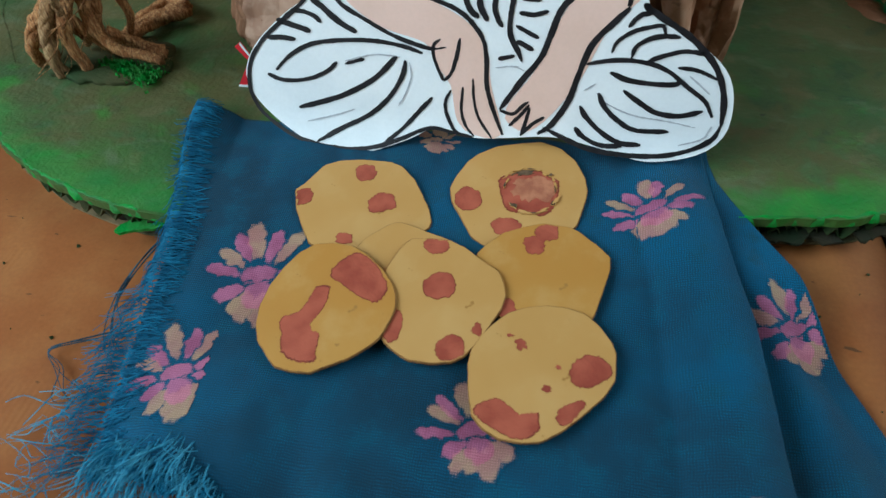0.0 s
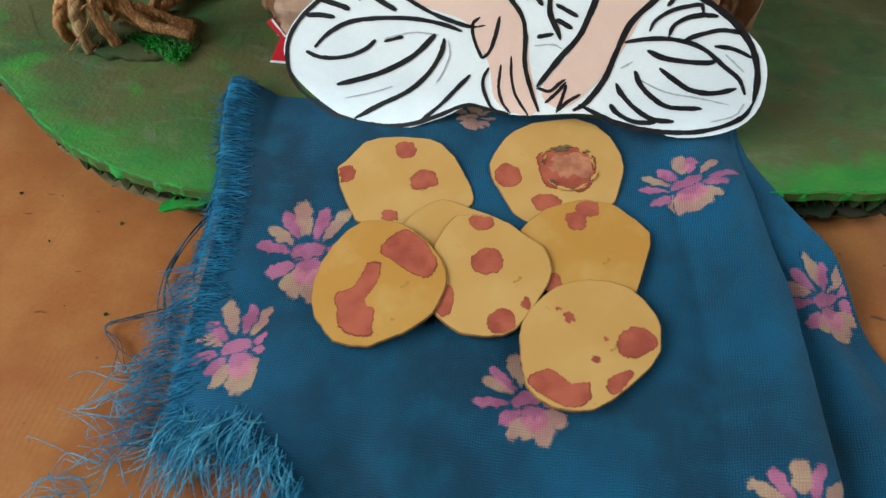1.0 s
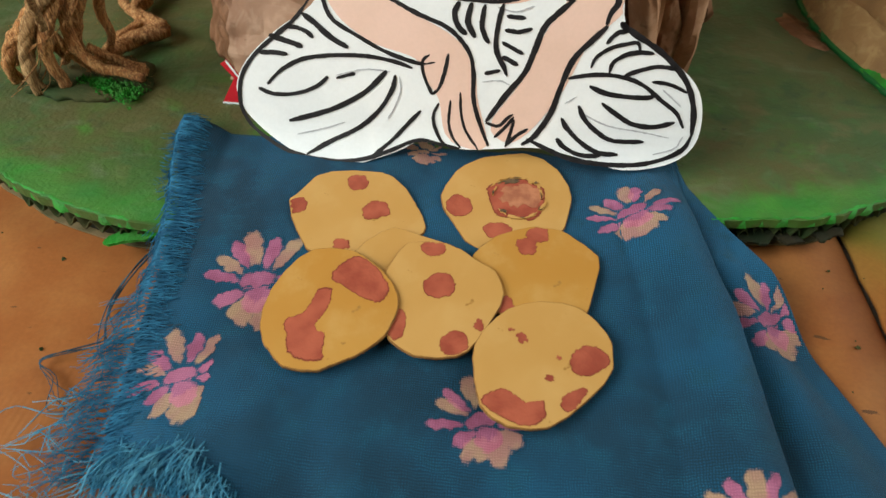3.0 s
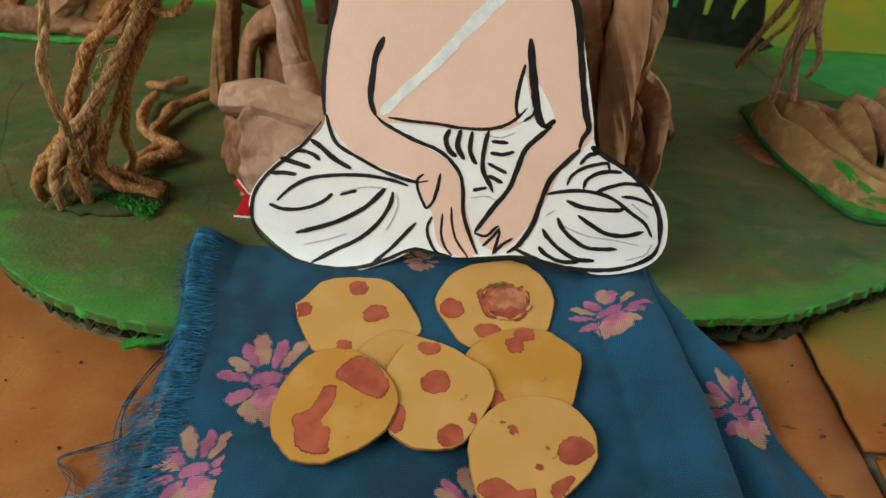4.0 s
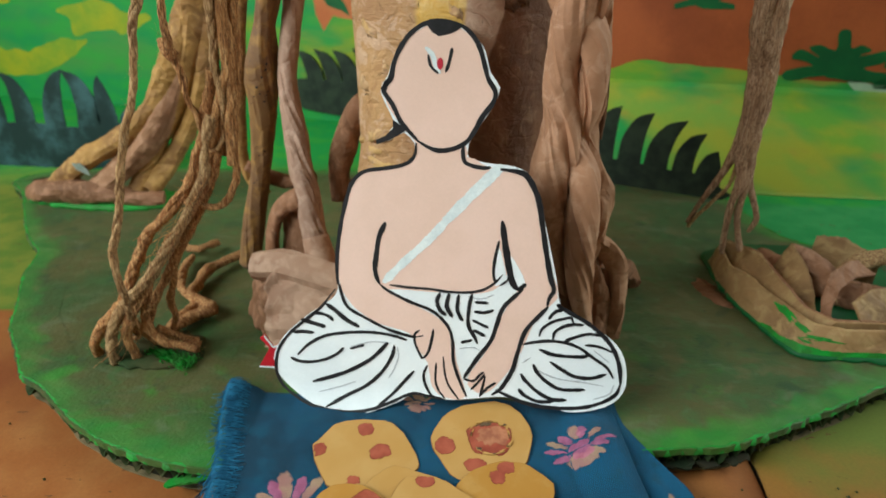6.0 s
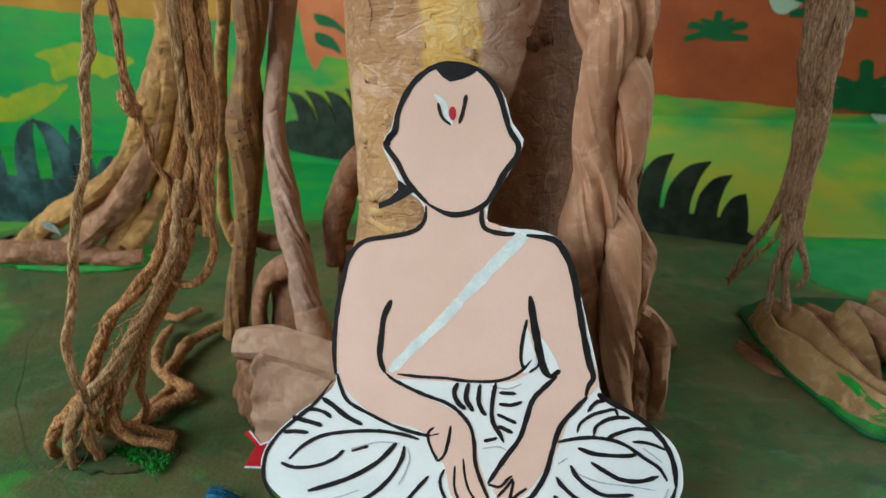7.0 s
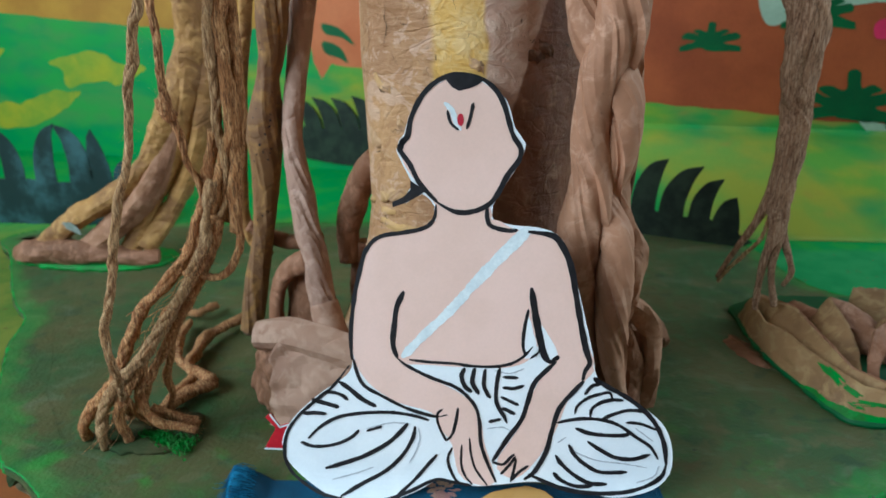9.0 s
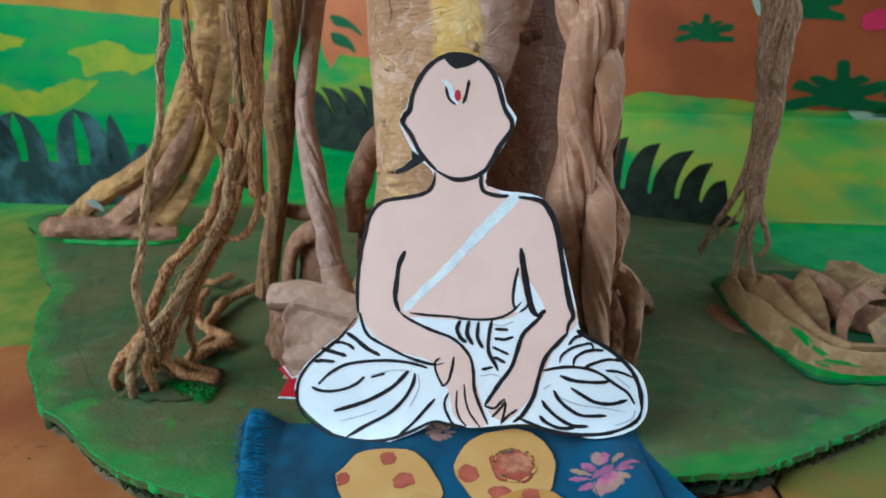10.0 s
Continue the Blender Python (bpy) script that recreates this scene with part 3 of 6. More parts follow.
ob = part("backdrop_foot", bm, M["backdrop"], backdrop, "foot of the painted sheet curving forward", sheet_up=True)
ob.modifiers.new("thickness", "SOLIDIFY").thickness = 0.0006


def painted(name, ring, mat, d=0.25, rough=4.0, seed=1.0, step=4.0, label=""):
    bm = bmesh.new()
    outline_fill(bm, ragged(smooth_ring(ring, step), rough, 0.05, seed), d - 0.2, d, on_backdrop)
    return part(name, bm, mat, backdrop, label, smooth=False)


painted("painted_band", pairs(-1000, 420, -1000, 190, -700, 172, -609, 167, -525, 160, -366, 148, -250, 150, -215, 170, -215, 420), M["ochre_paint"], rough=1.5)
painted("painted_patch", pairs(-575, 108, -535, 116, -503, 124, -470, 112, -427, 102, -445, 92, -472, 82, -510, 84, -549, 76, -552, 94), M["yellow_paint"], rough=6)
painted("painted_patch", pairs(-720, 60, -650, 52, -588, 67, -535, 69, -560, 50, -599, 31, -658, 18, -720, 26), M["yellow_paint"], seed=3, rough=6)
painted("painted_patch", pairs(-720, 128, -680, 134, -640, 122, -680, 110, -730, 112), M["yellow_paint"], seed=4, rough=6)
painted("painted_panel", pairs(-200, 420, -201, 112, -180, 110, -142, 106, 60, 96, 60, 420), M["panel_paint"], rough=1.2, step=8)
painted("painted_leaf", pairs(-188, 154, -170, 150, -156, 140, -150, 130, -164, 138, -184, 143), M["plant_paint"], 0.9, 1.0)
painted("painted_leaf", pairs(-188, 134, -172, 132, -164, 124, -159, 110, -168, 116, -186, 122), M["plant_paint"], 0.9, 1.0, 2.0)
painted("painted_hill", pairs(80, 420, 80, 82, 165, 75, 248, 69, 359, 60, 600, 48, 800, 40, 800, 420), M["hill_paint"], rough=1.5, step=8)
for sx, sz, size in ((338, 66, 1.0), (212, 128, 0.62), (300, 150, 0.7), (420, 60, 1.1)):
    ring = []
    for k in range(7):
        a = math.pi * k / 6
        ring += [(sx + 44 * size * math.cos(a - 0.12), sz + 42 * size * math.sin(a - 0.12) * (1.0 if k % 2 else 0.8)),
                 (sx + 44 * size * math.cos(a + 0.12), sz + 42 * size * math.sin(a + 0.12) * (1.0 if k % 2 else 0.8)),
                 (sx + 22 * size * math.cos(a + 0.26), sz + 24 * size * math.sin(a + 0.26) + 4 * size)]
    ring += [(sx - 9 * size, sz), (sx, sz - 3 * size)]
    painted("painted_plant", ring, M["plant_paint"], 0.9, 3.0, sx * 0.1, 3.0)
painted("painted_patch", pairs(350, 62, 372, 60, 420, 56, 420, 30, 392, 24, 380, 34), M["grey_paint"], 0.9, 2.0)
painted("painted_flower", pairs(346, 150, 360, 156, 372, 148, 366, 138, 350, 138), M["magenta"], 1.2, 2.0)
painted("painted_sky", pairs(240, 420, 250, 168, 290, 164, 330, 168, 420, 166, 800, 160, 800, 420), M["grey_paint"], 0.8, 3.0)

# --- the model's base board: two card liners with a fluted core, thickly painted
BOARD_RING = smooth_ring(pairs(
    -102, -43, -139, -36, -172, -20, -204, 5, -220, 14, -238, 36, -256, 58, -268, 82, -288, 118, -299, 150, -320, 172,
    -345, 205, -385, 262, -412, 292, -392, 318, -340, 330, -250, 335, -100, 335, 60, 350, 112, 324, 191, 284, 203, 240,
    214, 204, 244, 182, 310, 160, 322, 110, 290, 78, 232, 48, 197, 32, 172, 17, 141, 0, 120, -11, 104, -17, 75, -21, 30, -33, -50, -40), 4.0)


def inset(ring, amount):
    n, out = len(ring), []
    area = sum(ring[i - 1][0] * ring[i][1] - ring[i][0] * ring[i - 1][1] for i in range(n))
    sign = 1 if area > 0 else -1
    for i in range(n):
        a, b = Vector(ring[i - 1]), Vector(ring[(i + 1) % n])
        t = (b - a).normalized()
        out.append((ring[i][0] - t.y * amount * sign, ring[i][1] + t.x * amount * sign))
    return out


base_board = thing("base_board", "dark green painted card board with bright green ragged rim", "board")
bm = bmesh.new()
outline_fill(bm, ragged(BOARD_RING, 1.5, 0.25), -3.2, 0.0, level(0))
part("top_liner", bm, [M["board"]], base_board, smooth=False)
# solid core; its near-black colour stands in for shade between the flutes
bm = bmesh.new()
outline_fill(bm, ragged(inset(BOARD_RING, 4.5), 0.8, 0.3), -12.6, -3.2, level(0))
part("core", bm, [M["hollow"]], base_board, "solid core coloured dark as a shaded hollow")
bm = bmesh.new()
outline_fill(bm, ragged(inset(BOARD_RING, 2.4), 0.9, 0.06), -13.6, -12.9, level(0))
part("bottom_liner", bm, [M["card_white"]], base_board, "torn white bottom liner", smooth=False)
# the fluted core shows along the rim as a row of small hollows
bm = bmesh.new()
ring = smooth_ring(ragged(inset(BOARD_RING, 1.0), 0.8, 0.3), 0.6)
run, strip = 0.0, []
for i, (x, y) in enumerate(ring):
    x0, y0 = ring[i - 1]
    run += math.hypot(x - x0, y - y0) if i else 0.0
    t = (Vector(ring[(i + 1) % len(ring)]) - Vector((x0, y0))).normalized()
    nrm = Vector((-t.y, t.x))
    if (Vector((0, 140)) - Vector((x, y))).dot(nrm) < 0:
        nrm = -nrm
    squash = 0.75 + 0.5 * noise.noise(Vector((x * 0.05, y * 0.05, 3)))
    z = -7.6 + 3.3 * squash * math.sin(run * math.tau / 6.5 + 3.5 * noise.noise(Vector((x * 0.07, y * 0.07, 0))))
    back = 0.6 + 2.2 * noise.noise(Vector((x * 0.2, y * 0.2, 6)))
    p, q = (x + nrm.x * back, y + nrm.y * back), (x + nrm.x * 6, y + nrm.y * 6)
    strip.append([bm.verts.new(mm(*c, z + h)) for c, h in ((p, 0.45), (p, -0.45), (q, -0.45), (q, 0.45))])
for one, two in zip(strip, strip[1:]):
    for k in range(4):
        bm.faces.new((one[k], one[(k + 1) % 4], two[(k + 1) % 4], two[k]))
# flute colour kept dark for the thin shadow under the lip
part("fluted_core", bm, M["card_raw"], base_board, "ragged corrugated core")
# a brighter coat brushed inwards from the edge
bm = bmesh.new()
rows6, cover6 = [], []
for amount, cover in ((1.0, 1.0), (5.0, 0.85), (10.0, 0.6), (15.0, 0.32), (20.0, 0.14), (25.0, 0.0)):
    row = [(x, y) for x, y in inset(BOARD_RING, amount)]
    rows6.append([bm.verts.new(mm(x, y, 0.2)) for x, y in row])
    cover6 += [cover] * len(row)
for one, two in zip(rows6, rows6[1:]):
    for i in range(len(one)):
        bm.faces.new((one[i - 1], one[i], two[i], two[i - 1]))
coat = part("green_coat", bm, M["board_coat"], base_board, "brighter green paint", sheet_up=True)
coat.data.attributes.new("coat", "FLOAT", "POINT").data.foreach_set("value", cover6)
# lumpy bright paint along the lip
bm = bmesh.new()
ring = ragged(inset(smooth_ring(BOARD_RING[::2], 1.2), 0.6), 1.0, 0.35)
outer, inner, crest = [], [], []
for i, (x, y) in enumerate(ring):
    if -112 < x < 72 and y < 0:
        h0 = -1.6
    else:
        h0 = 0.0
    w = 2.0 + 1.8 * noise.noise(Vector((x * 0.12, y * 0.12, 2)))
    h = 0.2 + 0.9 * noise.noise(Vector((x * 0.3, y * 0.3, 5)))
    a, b = Vector(ring[i - 1]), Vector(ring[(i + 1) % len(ring)])
    t = (b - a).normalized()
    nrm = Vector((-t.y, t.x))
    if (Vector((0, 140)) - Vector((x, y))).dot(nrm) < 0:
        nrm = -nrm
    o = 0.5 + 0.7 * noise.noise(Vector((x * 0.25, y * 0.25, 9)))
    outer.append(bm.verts.new(mm(x - nrm.x * o, y - nrm.y * o, -3.0 - 0.8 * abs(h))))
    crest.append(bm.verts.new(mm(x, y, 0.35 + max(h, 0) + h0)))
    inner.append(bm.verts.new(mm(x + nrm.x * w, y + nrm.y * w, -0.2)))
for i in range(len(ring)):
    j = (i + 1) % len(ring)
    bm.faces.new((outer[i], outer[j], crest[j], crest[i]))
    bm.faces.new((crest[i], crest[j], inner[j], inner[i]))
part("painted_rim", bm, M["rim"], base_board, "bright green paint on the lip")
# the torn flap at the front corner
bm = bmesh.new()
flap = ragged(smooth_ring(pairs(-121.7, -45, -118.5, -38.8, -114.5, -34.5, -104, -34, -100, -40.5, -106.7, -43.2, -114, -44.2), 1.5), 1.0, 0.5)
outline_fill(bm, flap, 0, 1.0, lambda u, v, d: mm(u, v, -8.5 + d + 0.16 * (u + 120) + 0.9 * noise.noise(Vector((u * 0.2, v * 0.2, 1)))))
part("torn_flap", bm, M["rim"], base_board, "torn flap of bright green painted liner", smooth=False)
for x0, x1, y0, s in ((78, 92, -20, 1), (94, 103, -19, 5), (106, 116, -14, 8)):
    bm = bmesh.new()
    shred = ragged(smooth_ring(pairs(x0, y0 + 4, x1, y0 + 6, x1 + 3, y0 + 1, (x0 + x1) / 2 + 2, y0 - 1.5, x0 + 4, y0 - 0.5), 1.0), 1.6, 0.6, s)
    outline_fill(bm, shred, 0, 0.8, lambda u, v, d: mm(u, v, -9.0 + d + 2.5 * noise.noise(Vector((u * 0.15, v * 0.15, s)))))
    part("torn_shred", bm, M["hollow"], base_board, "torn card shred", smooth=False)

# --- blue cloth
LEFT_EDGE = pairs(-140, -92, -117, -93, -79, -95, -47, -98.5, -20, -106, 4, -110.5, 14, -112, 40, -112)
RIGHT_EDGE = pairs(-140, 80, -105, 76, -85, 74.3, -60, 71.8, -47, 69.4, -32, 67, 3, 64, 40, 63)
FLAP_EDGE = pairs(-140, 124, -110, 113, -80, 102, -66, 96.5, -54, 91.5, -40, 85, -26, 77, -14, 71, -5, 67, 4, 65.5, 40, 65)


def edge_x(table, y):
    for (y0, x0), (y1, x1) in zip(table, table[1:]):
        if y <= y1:
            return x0 + (x1 - x0) * (y - y0) / (y1 - y0)
    return table[-1][1]


def ease(t):
    t = min(max(t, 0.0), 1.0)
    return t * t * (3 - 2 * t)


def cloth_base(y):
    return 0.7 - 6.1 * ease((-28 - y) / 85) - 5.4 * ease((-100 - y) / 28)


def cloth_height(x, y):
    """The cloth's top in mm: over the board, down past its lip, to the sheet below."""
    z = cloth_base(y)
    z += 0.9 * abs(noise.noise(Vector((x * 0.022, y * 0.03, 0)))) * ease((-10 - y) / 60 + 0.3)
    z += 0.35 * noise.noise(Vector((x * 0.07 + y * 0.03, y * 0.05, 2)))
    z += 3.5 * math.exp(-((x + 62) / 14) ** 2 - ((y + 116) / 9) ** 2)
    z += 1.6 * noise.noise(Vector((x * 0.06, y * 0.09, 4))) * ease((-96 - y) / 20)
    xl, xr = edge_x(LEFT_EDGE, y), edge_x(RIGHT_EDGE, y)
    near = max(0.0, 1 - (x - xl) / 17)
    z += 5.0 * math.sin(math.pi * min(near, 1) * 0.62) * ease((y + 30) / 30) * (1 if near > 0 else 0)
    z -= 5.0 * near * near * ease((-60 - y) / 40)
    # the right side is turned under in a fat soft roll
    roll = max(0.0, 1 - ((x - (xr - 9)) / 16) ** 2) if x < xr - 9 else math.sqrt(max(0.0, 1 - ((x - (xr - 9)) / 9.0) ** 2))
    z += 6.6 * roll * ease((6 - y) / 36)
    # soft creases running down from the cut-out, and a slack wave along the hem
    z += 1.1 * math.sin(x * 0.16 + 1.2 * noise.noise(Vector((x * 0.03, y * 0.03, 8)))) * ease((y + 30) / 26) * ease((16 - y) / 10)
    z += 2.3 * noise.noise(Vector((x * 0.035 - y * 0.012, y * 0.016, 6))) * ease((-20 - y) / 50)
    z += 0.9 * abs(noise.noise(Vector((x * 0.045 + y * 0.02, y * 0.022 - x * 0.012, 11)))) + 0.4 * noise.noise(Vector((x * 0.12, y * 0.06, 14)))
    return max(z, -12.0, 0.9 - max(0.0, -47 - y) * 0.25)


def flap_height(x, y):
    """The turned-under layer: from below the roll it falls to the board, or past its lip to the card."""
    xr, xe = edge_x(RIGHT_EDGE, y), edge_x(FLAP_EDGE, y)
    t = (x - (xr - 12)) / max(xe - xr + 12, 1)
    rest = 0.4 - 12.1 * ease((-40 - y) / 26)
    top = max(cloth_base(y), rest)
    fold = 1.4 * math.sin(t * 7 + y * 0.03) * ease((-20 - y) / 50)
    return max(rest + 0.5 * (top - rest) * (1 - ease(t)) + fold + 2.2 * math.exp(-((t - 0.62) / 0.16) ** 2) * ease((-24 - y) / 40), rest, -12.0)


def sheet(bm, rows, cols, left, right, y0, y1, height, wobble=0.0, hem=0.0):
    grid = []
    for j in range(rows + 1):
        y = y0 + (y1 - y0) * j / rows
        xl, xr = edge_x(left, y), edge_x(right, y)
        row = []
        for i in range(cols + 1):
            x = xl + (xr - xl) * i / cols
            front = y1 + hem * (1 - ease((x + 66) / 34))
            yy = y0 + (y - y0) * (front - y0) / (y1 - y0) + wobble * noise.noise(Vector((x * 0.08, 2, 0))) * ease((-85 - y) / 30)
            row.append(bm.verts.new(mm(x, yy, height(x, yy))))
        grid.append(row)
    for j in range(rows):
        for i in range(cols):
            bm.faces.new((grid[j][i], grid[j][i + 1], grid[j + 1][i + 1], grid[j + 1][i]))


cloth = thing("cloth", "blue cotton cloth with pink printed flowers and frayed edges", "cloth")
bm = bmesh.new()
sheet(bm, 150, 160, LEFT_EDGE, RIGHT_EDGE, 7, -158, cloth_height, 6.0, 36.0)
top_layer = part("top_layer", bm, M["cloth"], cloth, sheet_up=True)
bm = bmesh.new()
sheet(bm, 80, 40, [(y, x - 12) for y, x in RIGHT_EDGE], FLAP_EDGE, 14, -158, flap_height, 6.0)
flap_layer = part("folded_layer", bm, M["cloth"], cloth, sheet_up=True)
for ob in (top_layer, flap_layer):
    s = ob.modifiers.new("thickness", "SOLIDIFY")
    s.thickness, s.offset = 0.0006, -1


PETALS = ((0, 1.0, 0.17, 0), (26, 0.92, 0.13, 1), (-26, 0.92, 0.13, 1), (50, 1.02, 0.12, 0), (-50, 1.0, 0.12, 0), (78, 0.98, 0.12, 1), (-76, 1.02, 0.12, 1),
          (112, 0.78, 0.14, 1), (-110, 0.78, 0.14, 1), (140, 0.78, 0.15, 0), (-140, 0.78, 0.15, 0), (162, 0.8, 0.16, 0), (-162, 0.8, 0.16, 0), (180, 0.82, 0.16, 0))


def printed_flower(hub, size, up, height, seed, side=1.0, low=lambda y: edge_x(LEFT_EDGE, y) + 0.5, high=lambda y: edge_x(RIGHT_EDGE, y) - 0.5, cream_only=False):
    """A flower printed on the cloth: a pink heart, pink and cream petals round it. up: degrees; side: how wide it is drawn."""
    rnd = random.Random(seed)
    petals = [(radians(a + rnd.uniform(-6, 6)), n * size * rnd.uniform(0.9, 1.08), w * size * rnd.uniform(0.9, 1.04), kind) for a, n, w, kind in PETALS]
    along = Vector((math.cos(radians(up)), math.sin(radians(up))))
    across = Vector((along.y, -along.x))
    bm = bmesh.new()
    layers = bm.verts.layers.float.new("cream"), bm.verts.layers.float.new("pink")
    n, grid = int(size * 1.3 / 0.5), {}
    for i in range(-n, n + 1):
        for j in range(-n, n + 1):
            x, y = hub[0] + i * 0.5, hub[1] + j * 0.5
            if not low(y) <= x <= high(y):
                continue
            wob = Vector((noise.noise(Vector((x * 0.5, y * 0.5, seed))), noise.noise(Vector((x * 0.5, y * 0.5, seed + 5))))) * 0.9
            d = Vector((i * 0.5, j * 0.5)) + wob
            u, v = d.dot(across) / side, d.dot(along)
            cover = [-1.0, -1.0]
            for a, reach, w, kind in petals:
                p, q = u * math.sin(a) + v * math.cos(a), u * math.cos(a) - v * math.sin(a)
                mid = 0.66 * reach
                e = 1 - ((p - mid) / (0.37 * reach)) ** 2 - (q / (w * (0.5 + 0.85 * p / reach) + 0.01)) ** 2
                kind = 0 if cream_only else kind
                cover[kind] = max(cover[kind], min(1.0, e * 1.1))
            heart = 1 - (u / (0.29 * size)) ** 2 - ((v + 0.3 * size) / (0.27 * size)) ** 2
            crown = 1 - (u / (0.33 * size)) ** 2 - ((v - 0.07 * size) / (0.18 * size)) ** 2
            slit = (v + 0.04 * size - 0.25 * u * u / size) / (0.035 * size)
            heart = max(heart, min(crown, 0.8 * abs(slit) - 0.1))
            cover[0 if cream_only else 1] = max(cover[0 if cream_only else 1], min(1.0, heart * 1.4))
            if max(cover) > -0.35:
                vert = bm.verts.new(mm(x, y, height(x, y) + 0.13))
                vert[layers[0]], vert[layers[1]] = max(cover[0], 0.0), max(cover[1], 0.0)
                grid[i, j] = vert
    for i, j in list(grid):
        quad = [grid.get(c) for c in ((i, j), (i + 1, j), (i + 1, j + 1), (i, j + 1))]
        if all(quad):
            bm.faces.new(quad)
    part("printed_flower", bm, M["print"], cloth, "pink and cream printed flower" if not cream_only else "cream printed flower", sheet_up=True)


printed_flower((-65, -62), 19.0, 105, cloth_height, 1, 0.95)
printed_flower((46, -24.5), 13.5, 105, cloth_height, 2, 1.15)
printed_flower((3, -99), 14.0, 112, cloth_height, 3)
printed_flower((-23.5, 2.5), 8.0, 90, cloth_height, 4, cream_only=True)
printed_flower((-76, -95), 16.0, 118, cloth_height, 5, 0.9, high=lambda y: -69 - 0.1 * (y + 95) + 1.2 * noise.noise(Vector((y * 0.4, 0, 0))))
printed_flower((84, -57), 13.5, 120, flap_height, 6, low=lambda y: edge_x(RIGHT_EDGE, y) - 10, high=lambda y: edge_x(FLAP_EDGE, y) - 0.8)
printed_flower((67, -120), 14.0, 95, cloth_height, 7)


def thread(bm, pts, r):
    sweep(bm, [mm(*p) for p in pts], [r, r, r * 0.6], 4, 0.0018)


rnd = random.Random(11)
bm = bmesh.new()
for k in range(700):
    y = rnd.uniform(-122, 8)
    x = edge_x(LEFT_EDGE, y)
    z = cloth_height(x, y)
    n = rnd.uniform(5, 12) * 1.2 if y < -70 else rnd.uniform(2, 6) * (1.5 if rnd.random() < 0.12 else 1.0)
    a = math.pi + rnd.gauss(0.55 if y > -60 else 0.35, 0.3)
    end = (x + n * math.cos(a), y + n * math.sin(a))
    inn = rnd.uniform(3, 11)
    q = [(x + inn, y + rnd.uniform(-1, 3), cloth_height(x + inn, y) + 0.5), (x + inn * 0.4, y + rnd.uniform(-1.5, 2), cloth_height(x + inn * 0.4, y) + rnd.uniform(0.5, 1.4)), (x, y, z + 0.9),
         (x + 0.5 * n * math.cos(a), y + 0.5 * n * math.sin(a), z * 0.6 + rnd.uniform(-1, 1.5) - 2.0),
         (*end, max(-12.4, z * 0.3 - 6 + rnd.uniform(-3, 2)) if y < -25 else max(0.6, z * 0.4))]
    thread(bm, q, rnd.uniform(0.06, 0.17))
tagged(part("fringe", bm, M["thread"], cloth, "frayed blue thread fringe"), kind="stuff")
bm = bmesh.new()
for k in range(330):
    x = rnd.uniform(-90, -40)
    y = -122 - 30 * ease((x + 66) / 34) + rnd.uniform(-3, 6)
    z = cloth_height(x, y)
    n = rnd.uniform(5, 16)
    a = rnd.gauss(-1.9, 0.8)
    q = [(x, y + 6, z + 0.6), (x + 0.4 * n * math.cos(a), y + 0.4 * n * math.sin(a), z + rnd.uniform(0.5, 6)),
         (x + n * math.cos(a), y + n * math.sin(a), max(-12.4, z - 2))]
    thread(bm, q, rnd.uniform(0.08, 0.2))
tagged(part("fringe", bm, M["thread_light"], cloth, "pale frayed thread tufts at the front corner"), kind="stuff")
bm = bmesh.new()
for k in range(5):
    j = lambda s: rnd.gauss(0, s)
    thread(bm, [(-88 + j(0.8), -40 + j(0.6), 1.2), (-104.5 + j(0.5), -49 + j(0.5), -7), (-111 + j(0.5), -65.5 + j(0.5), -12), (-107.5 + j(1), -79 + j(1), -12.2), (-100.5 + j(2), -88 + j(2), -12.2)], 0.2)
for k in range(4):
    thread(bm, [(-83.5 + j(1), -79.5 + j(0.6), -2), (-107.5 + j(0.5), -82.5 + j(0.6), -10), (-121.5 + j(0.6), -87 + j(0.6), -12.2), (-114.5 + j(1), -94 + j(1), -12.2), (-106 + j(3), -103 + j(3), -12.3), (-97 + j(3), -108 + j(4), -12.3)], 0.18)
part("loose_threads", bm, M["thread_dark"], cloth, "tangled dark loose threads")
bm = bmesh.new()
for k in range(60):
    x, y = rnd.uniform(-108, -90), rnd.uniform(-142, -98)
    a, n = rnd.gauss(3.3, 0.4), rnd.uniform(6, 20)
    thread(bm, [(x, y, -11.5), (x + 0.3 * n * math.cos(a) + rnd.gauss(0, 2.5), y + 0.3 * n * math.sin(a) + rnd.gauss(0, 2.5), -10.5 + rnd.uniform(-1, 2)), (x + 0.7 * n * math.cos(a) + rnd.gauss(0, 2.5), y + 0.7 * n * math.sin(a) + rnd.gauss(0, 2.5), -11 + rnd.uniform(-1, 1)), (x + n * math.cos(a), y + n * math.sin(a), -12.4)], rnd.uniform(0.08, 0.18))
tagged(part("fringe", bm, M["thread_light"], cloth, "loose blue threads on the card sheet"), kind="stuff")

# --- spotted card discs on the cloth
slope = 3.7


